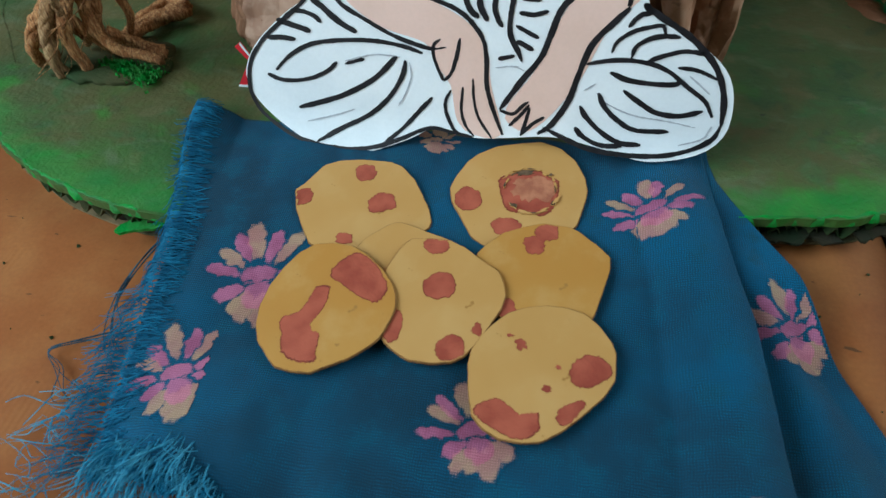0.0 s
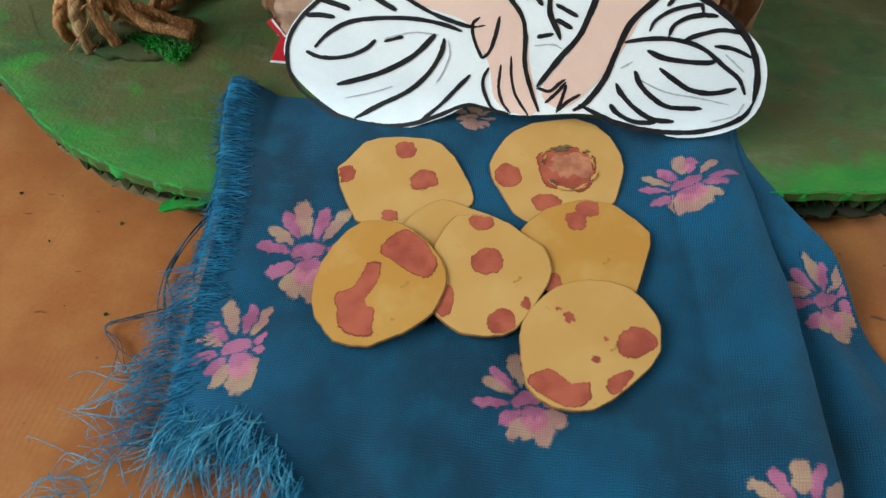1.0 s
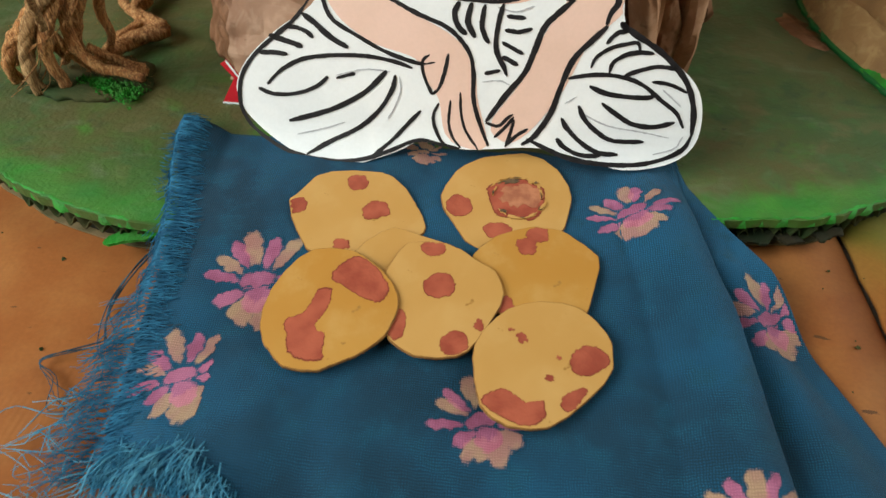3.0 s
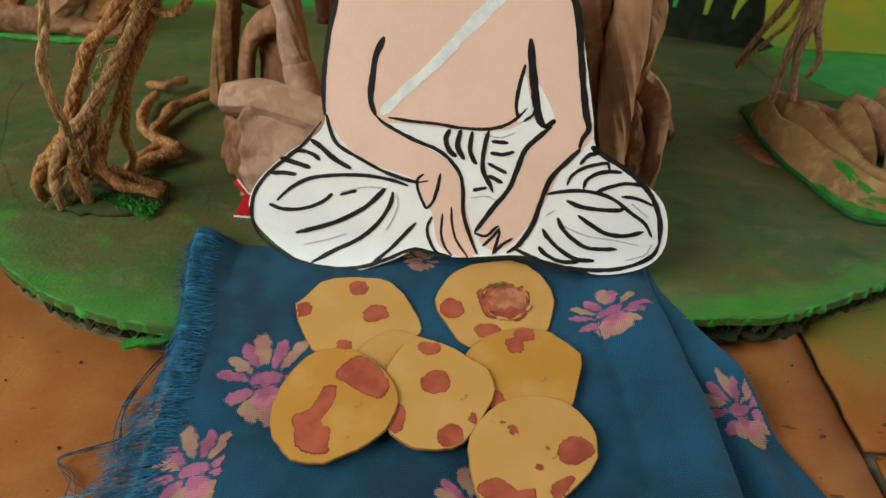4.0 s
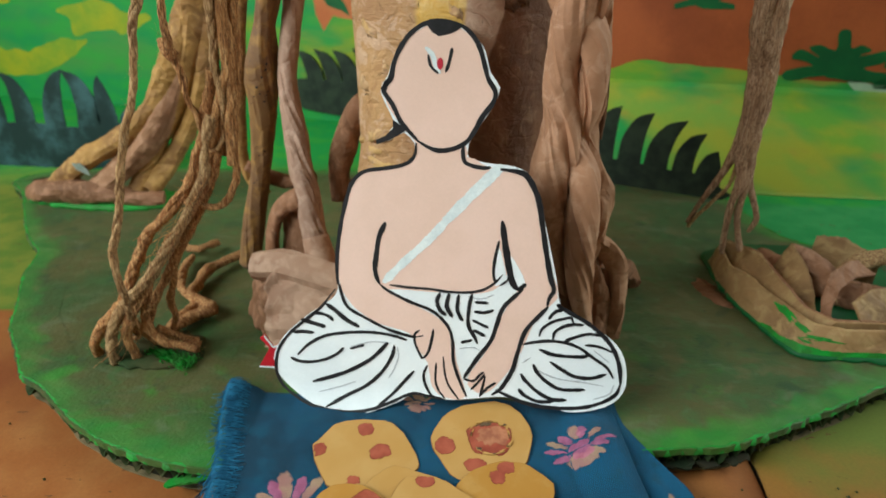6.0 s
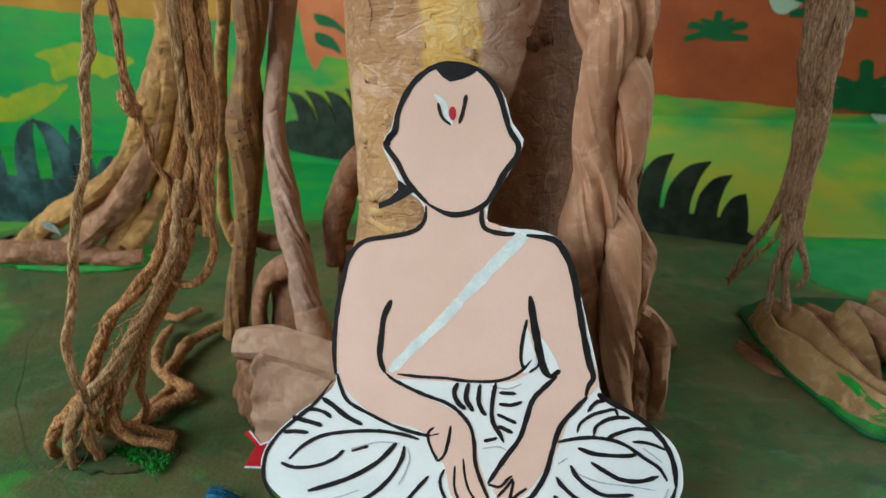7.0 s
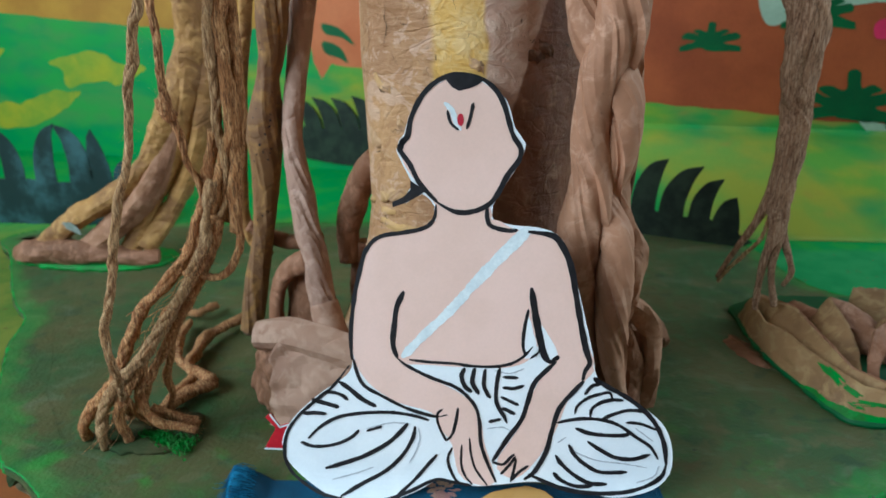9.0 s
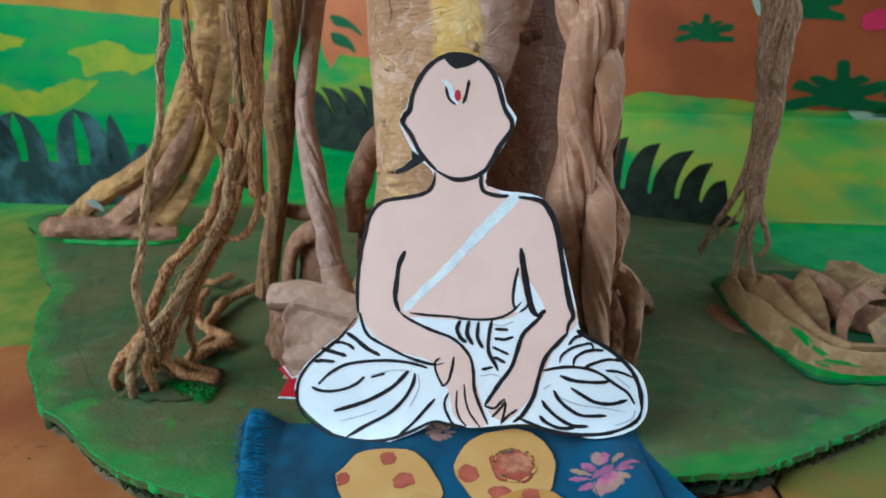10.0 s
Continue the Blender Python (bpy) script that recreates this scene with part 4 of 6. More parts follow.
def card_disc(cx, cy, lift, tilt, lean, seed, corners, spots, label, mat="disc", blots=()):
    """A disc of thick card cut by hand with short straight snips. lift: mm above the cloth; tilt, lean: degrees more than the cloth's slope;
    spots: centre, radii and raggedness; blots: larger spots by their outlines."""
    disc = thing("card_disc", label, "card disc", group="card discs on the cloth")
    z = 1.1 - 6.1 * ease((-28 - cy) / 85) + lift
    disc.matrix_world = Matrix.Translation(mm(cx, cy, z)) @ pose(0, 0, 0, slope + tilt, lean, 0)
    ring = []
    corners = pairs(*corners)
    for i, (x, y) in enumerate(corners):
        x0, y0 = corners[i - 1]
        x1, y1 = corners[(i + 1) % len(corners)]
        # each corner is rounded a little, and the cut wavers
        for t, (p, q) in ((0.3, (x0, y0)), (0.08, (x0, y0)), (0.08, (x1, y1)), (0.3, (x1, y1))):
            a, b = x + (p - x) * t, y + (q - y) * t
            w = 0.16 * noise.noise(Vector((a * 0.6, b * 0.6, seed)))
            ring.append((a + w, b + w))
    small = [(x * 0.988, y * 0.988) for x, y in ring]
    bm = bmesh.new()
    a = [bm.verts.new(mm(x, y, 0)) for x, y in ring]
    b = [bm.verts.new(mm(x, y, 0.72)) for x, y in ring]
    c = [bm.verts.new(mm(x, y, 0.95)) for x, y in small]
    bm.faces.new(c).material_index = 0
    bm.faces.new(a[::-1]).material_index = 1
    for lo, hi, slot in ((a, b, 1), (b, c, 1)):
        for i in range(len(ring)):
            j = (i + 1) % len(ring)
            bm.faces.new((lo[i], lo[j], hi[j], hi[i])).material_index = slot
    part("card", bm, [M[mat], M["disc_edge"]], disc, smooth=False)
    reach = [(math.atan2(y, x), math.hypot(x, y)) for x, y in small]

    def inside(p):
        """Keeps a point of a spot on the card."""
        a = math.atan2(p[1], p[0])
        far = min(reach, key=lambda r: abs((r[0] - a + math.pi) % math.tau - math.pi))[1] * 0.985
        d = math.hypot(*p)
        return p if d < far else (p[0] * far / d, p[1] * far / d)

    outlines = [ragged(blob(x, y, rx, ry, 0, 72, rough, seed * 3.7 + k), 0.5, 2.0, k) for k, (x, y, rx, ry, rough) in enumerate(spots)]
    outlines += [ragged(smooth_ring(pairs(*ring), 0.4), 0.55, 1.6, k) for k, ring in enumerate(blots)]
    for k, outline in enumerate(outlines):
        bm = bmesh.new()
        outer = [inside(p) for p in outline]
        x, y = sum(p[0] for p in outer) / len(outer), sum(p[1] for p in outer) / len(outer)
        inner = [(x + (px - x) * 0.95, y + (py - y) * 0.95) for px, py in outer]
        outline_fill(bm, outer, 0.85, 1.0 + 0.006 * k, level(0), (1, 1, 1))
        outline_fill(bm, inner, 0.9, 1.03 + 0.006 * k, level(0))
        part("spot", bm, [M["spot"], M["spot_rim"]], disc, "brown painted spot", smooth=False)
    return disc


plain = "round tan card disc with brown painted spots"
card_disc(-41, -33, 0.2, 0, 0, 1, (-23.1, 4.9, -21, 7.6, -16.7, 16.8, -11.9, 19.5, -4.6, 20.8, 4.7, 20.8, 8.6, 19.3, 13.9, 14, 17.6, 7.6, 20.6, 2.1, 22.4, -2.9, 22.2, -5.4, 17.2, -12.4, 7.5, -17.9, -5.7, -18.7, -12.4, -16, -16.3, -10.1, -20.3, -3.3),
          [(-2.2, 14.8, 3.1, 3.9, 0.15), (5.5, 2.5, 4.6, 4.2, 0.15), (-19.4, 2, 3.0, 3.5, 0.12), (-2.4, -13, 2.4, 2.0, 0.25)], plain)
torn = card_disc(6, -23.5, 0.2, 0, 0, 2, (-21.5, 2.4, -20.6, 7.1, -17.6, 15, -14.6, 18.9, -8.9, 23.3, -1.3, 25.6, 5.5, 27.1, 12.2, 24.5, 17.1, 19.3, 20.5, 11.4, 21.2, 5.8, 20.4, 0.2, 18.6, -8.4, 11.8, -16.1, 0, -20.8, -8.3, -19.6, -12.2, -16.7, -16.6, -9, -20, -3.4),
                 [(-15.2, -1.6, 4.3, 5.0, 0.12), (-2.2, -11.6, 4.4, 3.8, 0.15)], "round tan card disc with a torn brown patch",
                 blots=[(-6.5, 8.2, -1.8, 11.2, 0.7, 12.6, 4.7, 13.4, 8.8, 11.2, 12.0, 9.0, 12.3, 2.7, 10.8, -2.9, 7.6, -6.2, 3.4, -4.8, -2, -5.3, -4.8, -0.2)])
card_disc(-23, -60, 1.5, 2.2, 0, 3, (-16.2, 8.5, -13, 14.4, -8.1, 19.3, -4.9, 21, -1.5, 20.3, 4.8, 18.1, 11, 16.3, 14, 6.6, 12.7, -3.8, 7.9, -10.8, -1.6, -11.8, -10.7, -6.2, -15, 1.8), [], "plain tan card disc half hidden under other discs")
card_disc(15, -55, 1.6, 2.0, 1.0, 4, (-18.5, 6.8, -16, 10.8, -11.7, 15.5, -5.9, 18.5, -0.6, 20.6, 7.6, 20.1, 9.8, 19, 15.5, 14.5, 19, 10.7, 19.1, 6.2, 17.7, 0.8, 15.6, -7.7, 14.4, -11.1, 6.2, -15.1, -4.4, -16.4, -12.7, -11, -17.4, -1.6),
          [(0.9, 17.2, 3.6, 3.2, 0.15), (-2.4, 12.2, 3.3, 3.2, 0.2), (-8.6, -11.0, 3.4, 3.4, 0.2)], plain, "disc_ochre")
card_disc(-9.5, -65, 2.9, 2.6, 0, 5, (-18.2, 8.2, -15.8, 15, -13.4, 18.9, -8.3, 19.9, -2.4, 20, 2.8, 17.8, 8.1, 13.8, 13.2, 10.9, 15.1, 6.8, 15.9, 2.7, 15.1, -1.4, 12.6, -7.1, 10.2, -11.9, 7.2, -16.6, 4.2, -18.6, -0.9, -19.6, -6.7, -19.5, -10.2, -18, -14.5, -14.9, -17.3, -7.9, -18.7, 1.6),
          [(-5.6, 17.4, 3.8, 3.0, 0.15), (-2.3, 4.2, 4.6, 4.6, 0.12), (-13.2, -10.2, 3.2, 4.8, 0.15), (3.4, -15, 3.8, 4.2, 0.12), (9.4, -8.4, 1.5, 1.8, 0.3)], plain)
card_disc(-40.3, -70.8, 3.3, 2.4, -2.0, 6, (-18.9, -7.6, -19.5, -2.1, -18.7, 4.5, -16.6, 10.6, -13.5, 16.1, -9.7, 19.5, -4.7, 20.4, 1.3, 19.9, 6.1, 17.6, 11.1, 13.5, 15.3, 8.8, 17.2, 4.8, 18, 0.8, 17.5, -3.1, 15.8, -8.6, 13.4, -11.7, 8.8, -15.7, 2.9, -19, 0, -20.7, -5.2, -21, -9.9, -20.1, -13.4, -16.8, -17.1, -12.8),
          [], "round ochre card disc with large brown painted blotches", "disc_ochre",
          [(-2.4, 9.1, -1.2, 13.5, 1.9, 16.7, 4.7, 17.5, 9.5, 14.3, 12.1, 11.1, 14.5, 7, 14.1, 3.7, 12.1, 1.6, 7, 3.2, 2.3, 6.1),
           (-5.8, 4.1, -4, 5.6, -1.5, 5.3, -1.1, 1.7, -1.7, -2.3, -3.6, -6.4, -2.9, -8.6, -1, -9.2, -0.2, -11.4, -0.1, -15, 0.6, -17.1, -1.8, -18.2, -5.1, -18, -8.8, -16.3, -10.1, -13.7, -10.6, -10.7, -12, -8.6, -11.8, -5.5, -8.3, -3.6, -6.4, 0.5)])
card_disc(17.2, -82.2, 2.6, 2.4, 1.5, 7, (-18.3, -1.5, -18, 2.9, -16, 7.6, -12.9, 11.8, -9.6, 15.4, -4.9, 17.7, -0.2, 18.9, 5.3, 19.1, 10.6, 17.8, 14.5, 14.4, 17.6, 10.2, 18.7, 7.3, 18.6, -0.1, 16, -5, 10.8, -10.9, 6.4, -15.3, 1.6, -18.7, -2.6, -19.7, -8.6, -19.5, -12.8, -17.5, -15.4, -14.7, -17, -9.6),
          [(-5.4, 6.4, 1.7, 1.5, 0.4), (1.9, -5, 1.1, 1.1, 0.3), (4.2, 1.2, 0.7, 0.5, 0.5), (-8.2, 8.4, 0.8, 0.4, 0.6)], plain, "disc",
          [(-15.5, -13.0, -13.8, -11.2, -10.1, -9.4, -6.4, -11, -3.9, -12.6, -0.2, -11.6, 1, -14, 0.7, -15.9, -1.4, -18.3, -5.6, -18.8, -9.8, -17.2, -13.5, -15.4),
           (7.1, 0.2, 8.8, 4, 12.8, 5.9, 16.6, 4.2, 17.7, 1.4, 14.9, -1.7, 11.1, -3.5, 8, -2.5), (4.7, -11, 6.6, -8.8, 10.3, -7, 11.5, -7.8, 8.9, -11.8, 7, -13.9, 5.2, -13.5)])
# the torn patch: bare fibres, a dark blob painted as the shade in a hole, and curled shreds at its rim
bm = bmesh.new()
outline_fill(bm, ragged(blob(3.6, 5.4, 6.4, 6.2, 0, 60, 0.35, 9.1), 1.2, 0.9, 3), 1.0, 1.14, level(0))
part("torn_fibre", bm, M["torn"], torn, "bare torn card fibre", smooth=False)
bm = bmesh.new()
rnd = random.Random(5)
outline_fill(bm, ragged(blob(1.6, 12.2, 2.6, 1.2, 0.3, 26, 0.6, 2.2), 0.5, 1.2), 1.05, 1.19, level(0), (1, 1, 1))
for k in range(22):
    a = radians(-120 + 14 * k)
    x, y = 3.4 + 8.6 * math.cos(a) + rnd.uniform(-0.9, 0.9), 4.2 + 9.0 * math.sin(a) + rnd.uniform(-0.9, 0.9)
    outline_fill(bm, blob(x, y, rnd.uniform(0.6, 1.8), rnd.uniform(0.25, 0.6), a + 1.57, 13, 0.6, k), 1.05, 1.2 + rnd.uniform(0.05, 0.5), level(0), (2 if k % 3 else 1, 2, 2))
part("torn_rim", bm, [M["torn"], M["dark"], M["disc"]], torn, "torn card shreds, some of them dark", smooth=False)

# --- the painted paper figure: one flat cut-out that leans on the trunk
LEAN = radians(18.74)


def on_card(u, v, d):
    return Vector((u / 1000, -0.0017 + (v * math.sin(LEAN) - d * math.cos(LEAN)) / 1000, (v * math.cos(LEAN) + d * math.sin(LEAN)) / 1000))


def paper_cutout():
    bm = bmesh.new()

    def field(points, slot, depth=0.10, step=2.5):
        outline_fill(bm, smooth_ring(points, step), 0.0, depth, on_card, (slot, slot, slot))

    def ribbon(width, pts, slot, depth):
        line = spline([Vector((*p, 0)) for p in pts], 0.8)
        sides = ([], [])
        frayed = 0.34 if slot == 3 else 0.15
        for i, p in enumerate(line):
            t = (line[min(i + 1, len(line) - 1)] - line[max(i - 1, 0)]).normalized()
            s = i / (len(line) - 1)
            w = width * 0.5 * (0.4 + 0.6 * min(1, 9 * s, 9 * (1 - s)) ** 0.6 + 0.26 * noise.noise(p * 0.2))
            one, two = (max(w + frayed * (noise.noise(p * 0.9 + Vector((0, 0, z))) + 0.6 * noise.noise(p * 2.3 + Vector((0, 0, z)))), 0.05) for z in (3, 11))
            sides[0].append((p.x - t.y * one, p.y + t.x * one))
            sides[1].append((p.x + t.y * two, p.y - t.x * two))
        for k in range(len(line) - 1):
            quad = [sides[0][k], sides[0][k + 1], sides[1][k + 1], sides[1][k]]
            bm.faces.new([bm.verts.new(on_card(u, v, depth)) for u, v in quad]).material_index = slot

    def line(width, *values):
        ribbon(width, pairs(*values), 2, 0.22)

    head = pairs(-25.7, 115, -25.7, 118.6, -30.4, 123.3, -36.8, 119.8, -41, 119.4, -37.2, 123, -34.4, 126.8, -40.7, 140.9, -37.6, 146.9, -35.2, 154.9, -29.5, 163.8, -21.4, 169, -14.4, 170.1, -5.4, 167.5, 2.7, 159.5, 6.2, 148.5, 10.2, 142.6, 7.9, 135.6, 2.9, 127.6, -2.6, 118.6, -3, 114.6)
    body_right = pairs(-2.2, 113, 5.1, 111, 17.1, 109.6, 24.6, 105.2, 29.3, 92.5, 33.6, 74.3, 36.8, 60.1, 38.7, 50.4)
    legs_right = pairs(46, 45, 58.1, 38, 65.2, 31, 68, 21.8, 67, 12.5, 59.7, 6.1, 44.7, 3, 30.5, 6, 15.2, 8.5, -0.2, 7.1)
    legs_left = pairs(-10.5, 6.4, -23, 8.8, -33.4, 3.7, -50.2, -2.1, -62.9, -0.7, -75.7, 5.7, -85.2, 14.1, -88.3, 22.5, -84, 32.2, -73.3, 42.3, -60.2, 52.2)
    body_left = pairs(-58.8, 65.1, -56.3, 83.8, -51.2, 101.3, -44.2, 106.4, -31.4, 108.1, -26.1, 111.3)
    rim = head + body_right + legs_right + legs_left + body_left
    outline_fill(bm, smooth_ring([(u, v) for u, v in rim], 2.5), -0.9, 0.0, on_card, (0, 0, 0))
    field(pairs(-24.9, 112.6, -24.9, 118.6, -31.5, 126.3, -38.6, 137.8, -35.6, 148.9, -30.5, 160.8, -21.4, 167.6, -14.4, 168.6, -5.7, 166.1, 1.1, 158.5, 4.8, 146.6, 7.8, 141.6, 5.9, 135.6, 0.9, 127.6, -4, 118.6, -3.8, 112.6), 1, 0.06)
    field(pairs(-26.1, 112.6, -31.4, 109, -44.5, 107, -52, 101.8, -57, 83.8, -59, 65.1, -56.4, 54.7, -45.9, 48.6, -38.6, 55, -14.9, 54.5, 1.5, 54.3, 11.2, 57.3, 17.6, 66, 21.8, 55.8, 36.9, 55, 35.3, 62.2, 32, 74.3, 27.7, 92.5, 23.2, 104.2, 16.2, 108.2, 5.1, 109.6, -3, 113.4), 1, 0.1)
    field(pairs(-57.2, 58.9, -53.3, 48.5, -41.8, 40.3, -27.2, 35.8, -22.6, 28.1, -18.9, 23, -16.4, 11.5, -10.5, 7.4, -1.9, 8.1, -6.1, 24.3, -7.8, 34.7, -14.8, 43.3, -29.3, 50.5, -38.6, 55.6), 1, 0.14)
    field(pairs(21.7, 57.5, 13.8, 45.4, 8.2, 30.9, -0.7, 17.1, 0.8, 11.5, 7, 10, 14.1, 16.4, 22.1, 29.1, 28, 43.2, 37.3, 53.6, 35.8, 58.1), 1, 0.14)
    # contour
    line(1.7, -59.2, 56.8, -59.5, 67.7, -58, 82, -54.8, 96.2, -52.4, 102.2, -47.4, 106.5, -38.9, 108, -32, 109.2, -27.8, 111.1, -25.5, 114.5, -25, 119.1)
    line(2.09, -24.3, 119.8, -28.5, 124.1, -32, 128.3, -35.4, 135.1, -39.4, 140.9, -38.4, 143.1, -36.1, 146.5, -35, 152.2, -32.7, 157.9, -28.6, 163.9, -22.9, 168.2, -16, 169.7, -9.2, 169.1)
    line(2.09, -9.2, 169.1, -4.7, 166.6, -1, 162.8, 1.5, 158.3, 3.4, 152, 5.2, 145.9, 8.2, 140.7, 7.3, 136.1, 3.1, 130.5, -0.3, 124.1, -3.7, 119.6, -8.9, 116.8, -14.7, 115.9, -19.3, 117, -24.3, 119.8)
    line(2.09, -35.4, 146.1, -38.4, 143.8, -38.9, 140.6)
    line(1.86, -4.8, 118, -4.8, 113.4, -2.9, 110.4, 3.7, 108.8, 7.1, 109.1)
    line(2.33, 11.2, 108.4, 19, 107.3, 22.6, 105.5, 26.1, 99.8, 28.4, 92.9, 30.1, 82.6, 32.1, 71.1, 34, 61.9, 35.5, 56.8, 33.7, 53.3, 32.8, 49.8)
    line(1.86, 37.4, 50.3, 43.1, 46.9, 51.1, 42.4, 58, 36.7, 62.2, 31, 64.8, 24, 65.6, 16.3)
    line(1.63, 65.6, 16.3, 63.7, 11.6, 58.1, 7.9, 49.5, 5.3, 38, 4.6, 26.5, 5.7, 19.6, 8.1, 11.4, 11.5)
    line(1.40, -60.2, 54.7, -66.9, 46.2, -74.1, 40.2, -81.1, 34, -86, 26.7, -87.3, 18.2, -84.9, 11.5, -80.2, 7, -72, 2.4, -62.9, 0.2, -53.3, -0.5, -43.7, 0.9, -35.4, 4.1, -28.3, 7.6, -23.6, 8.7, -18.9, 7.8, -12.6, 6.8)
    # folds of the drapery
    line(1.86, -64.5, 48, -60.3, 45.2, -55.5, 41.2, -49.4, 38)
    line(1.63, -70.3, 43.8, -66.2, 43.4, -63.1, 42.3, -61, 40.4)
    line(1.86, -75.8, 40.6, -69.8, 39, -64.6, 37.5)
    line(1.63, -79.4, 34.8, -74.6, 35.1, -69.8, 34.7)
    line(1.40, -77.4, 24.5, -72.3, 29.4, -65.1, 33.4, -55.5, 35.2, -43.7, 35.7, -34.2, 34.5, -28.1, 32.7)
    line(1.40, -80.5, 23, -75.9, 21.4, -69.9, 21.5, -63.9, 23.1, -59.2, 25.6, -56.5, 28.3)
    line(1.16, -53.7, 27.9, -47.2, 29.9)
    line(1.86, -70.5, 12.3, -61.6, 15, -53.2, 18.3, -43.7, 24, -36.6, 31.3)
    line(1.63, -64.1, 1.1, -55.7, 6.2, -46.1, 11.5, -39, 18.1, -34.7, 25.4, -33.8, 30.2)
    line(1.40, -40.9, 2, -34.2, 8.2, -29, 14.1, -24.8, 18.9)
    line(1.86, -13.7, 54.2, -15.1, 50.6, -13.7, 46.7, -10.9, 44.4)
    line(1.86, -9.8, 54.2, -10.7, 48.4, -8.1, 43.5)
    line(1.63, -5.6, 53.8, -6.2, 47.7, -4.8, 43.8, -3.4, 42.1)
    line(1.63, 0.2, 54.4, -1.1, 47.3, -1.1, 40.3, 2, 34.5, 3.1, 31.9)
    line(1.40, -4.3, 32.4, 0.8, 33.7)
    line(1.40, 1.4, 50.7, 7.6, 50.3)
    line(1.40, 1.2, 46.4, 5.8, 46.1, 9.9, 47.3)
    line(1.40, 0.5, 42.7, 7.7, 39.3)
    line(1.40, 1, 38.2, 6.4, 35.7)
    line(1.40, 33.6, 44, 36.3, 47.3, 40.1, 48.5)
    line(1.16, 29.8, 36.2, 30.9, 39.5, 35.2, 42.8, 40.7, 44.5, 43.4, 44.8, 44.5, 42.5)
    line(1.40, 35.8, 35.1, 36.6, 38.4, 39.8, 40.8, 44.3, 42, 48.9, 41.9)
    line(1.40, 40.8, 34.5, 45.6, 36.5, 51.2, 38, 57.1, 37.4)
    line(1.16, 49.7, 33.1, 55.8, 32.5, 61.5, 30.3)
    line(1.40, 22.8, 32.5, 28.5, 33.8, 35.3, 34.4, 42.2, 33.6, 47.9, 31.4, 53.7, 27.3, 59.4, 23.4, 62.4, 18.6)
    line(1.63, 30.1, 30.5, 35.4, 28.5, 42.3, 27.8, 49.1, 27.9, 51.6, 28.9)
    line(1.63, 34.8, 25.2, 40.1, 21.8, 45.8, 18.9, 52.7, 18.4, 59.4, 20.4)
    line(1.63, 27.5, 23.9, 29.8, 19.7, 34.4, 15.6, 40.2, 12.9, 50.5, 13.1)
    line(1.63, 22.2, 19.5, 24.6, 16, 29.9, 11.4, 35.7, 8.5, 42.6, 8.2)
    line(1.63, 21.4, 12.4, 24.2, 9.6, 30, 7.2, 36.9, 7.4)
    line(1.86, 37.1, 50.8, 40.1, 48)
    # arms, belt and fingers
    line(1.16, -22.5, 37.5, -24.8, 35.1, -24.1, 30.4, -21.3, 24.5)
    line(1.16, -21.3, 24.5, -19, 26.9, -17.3, 32.4, -16.4, 38.1)
    line(0.70, -23.7, 34.4, -20.6, 35)
    line(1.16, -18.9, 21.7, -20.6, 17.4, -19.6, 12.6, -16.6, 7.9, -11.1, 6.6)
    line(0.93, -15, 23, -15.2, 15.1, -13.5, 10.1, -10.7, 6.9)
    line(0.93, -11.9, 25.9, -11.2, 18.8, -9.3, 12.9, -4.6, 6.5)
    line(1.40, -40.6, 57.6, -36.6, 54.6, -27.2, 50, -16.7, 45.9, -10.1, 39.4, -8, 33.1, -7.3, 23.6, -4.6, 15.4, -1.3, 8.1)
    line(1.40, -58.5, 57.3, -57.1, 51.6, -54.3, 46.5, -46, 41.8, -36.6, 37.3, -27.2, 34.6, -23, 34.4)
    line(1.16, -36.1, 57.2, -27.2, 56.3, -17.9, 55.8, -10.9, 54.9, -1.6, 54.8, 5.3, 56.3, 9.8, 59.2, 13.3, 63)
    line(1.86, 22.5, 57.1, 16.8, 51.8, 13.4, 47.6, 11.2, 40.5, 8.7, 33.4, 3.2, 25.7, -2.8, 16.4)
    line(1.86, 33.3, 49.5, 29.2, 45, 23.8, 38.4, 20.7, 28.9, 18.5, 20.6, 14, 12.7, 9.8, 9.3)
    line(1.16, -2.8, 16.1, 1.6, 15.3, 4.4, 18.2, 6.3, 19.6)
    line(1.16, 0.5, 11.2, 4.2, 15.3, 6.5, 18.7)
    line(1.16, 4.5, 8.2, 5.8, 13, 6.7, 17.8)
    line(1.16, 4.7, 8.7, 7.9, 12.3, 11.6, 15)
    line(2.33, -38, 84.8, -40.8, 78.5, -42, 70.3, -42.5, 63.2, -40.6, 57.6)
    line(2.79, 12.6, 86.4, 13.8, 77.8, 15.5, 68.6, 17.6, 59.8, 20.2, 56.3)
    line(1.86, 19.5, 56.3, 23.6, 59.2)
    line(1.40, 11.5, 77.8, 10, 70.8, 9.3, 63.9, 10.3, 59.2)
    line(0.93, 14.3, 68.6, 15.8, 61.6, 12.2, 58.1)
    # pencil traces
    ribbon(0.47, pairs(28.2, 21.6, 37.9, 17.8, 49.3, 16.4, 58.4, 15), 5, 0.21)
    ribbon(0.47, pairs(-53.7, 28.8, -43.7, 31.4, -35.4, 31.1), 5, 0.21)
    ribbon(0.47, pairs(-32.4, 29.7, -31.9, 25, -33.8, 19.4, -36.1, 15.3), 5, 0.21)
    ribbon(0.47, pairs(26.3, 26.7, 22.9, 24.3), 5, 0.21)
    ribbon(0.47, pairs(-5, 29.6, 0.8, 30.4, 4.3, 29.1), 5, 0.21)
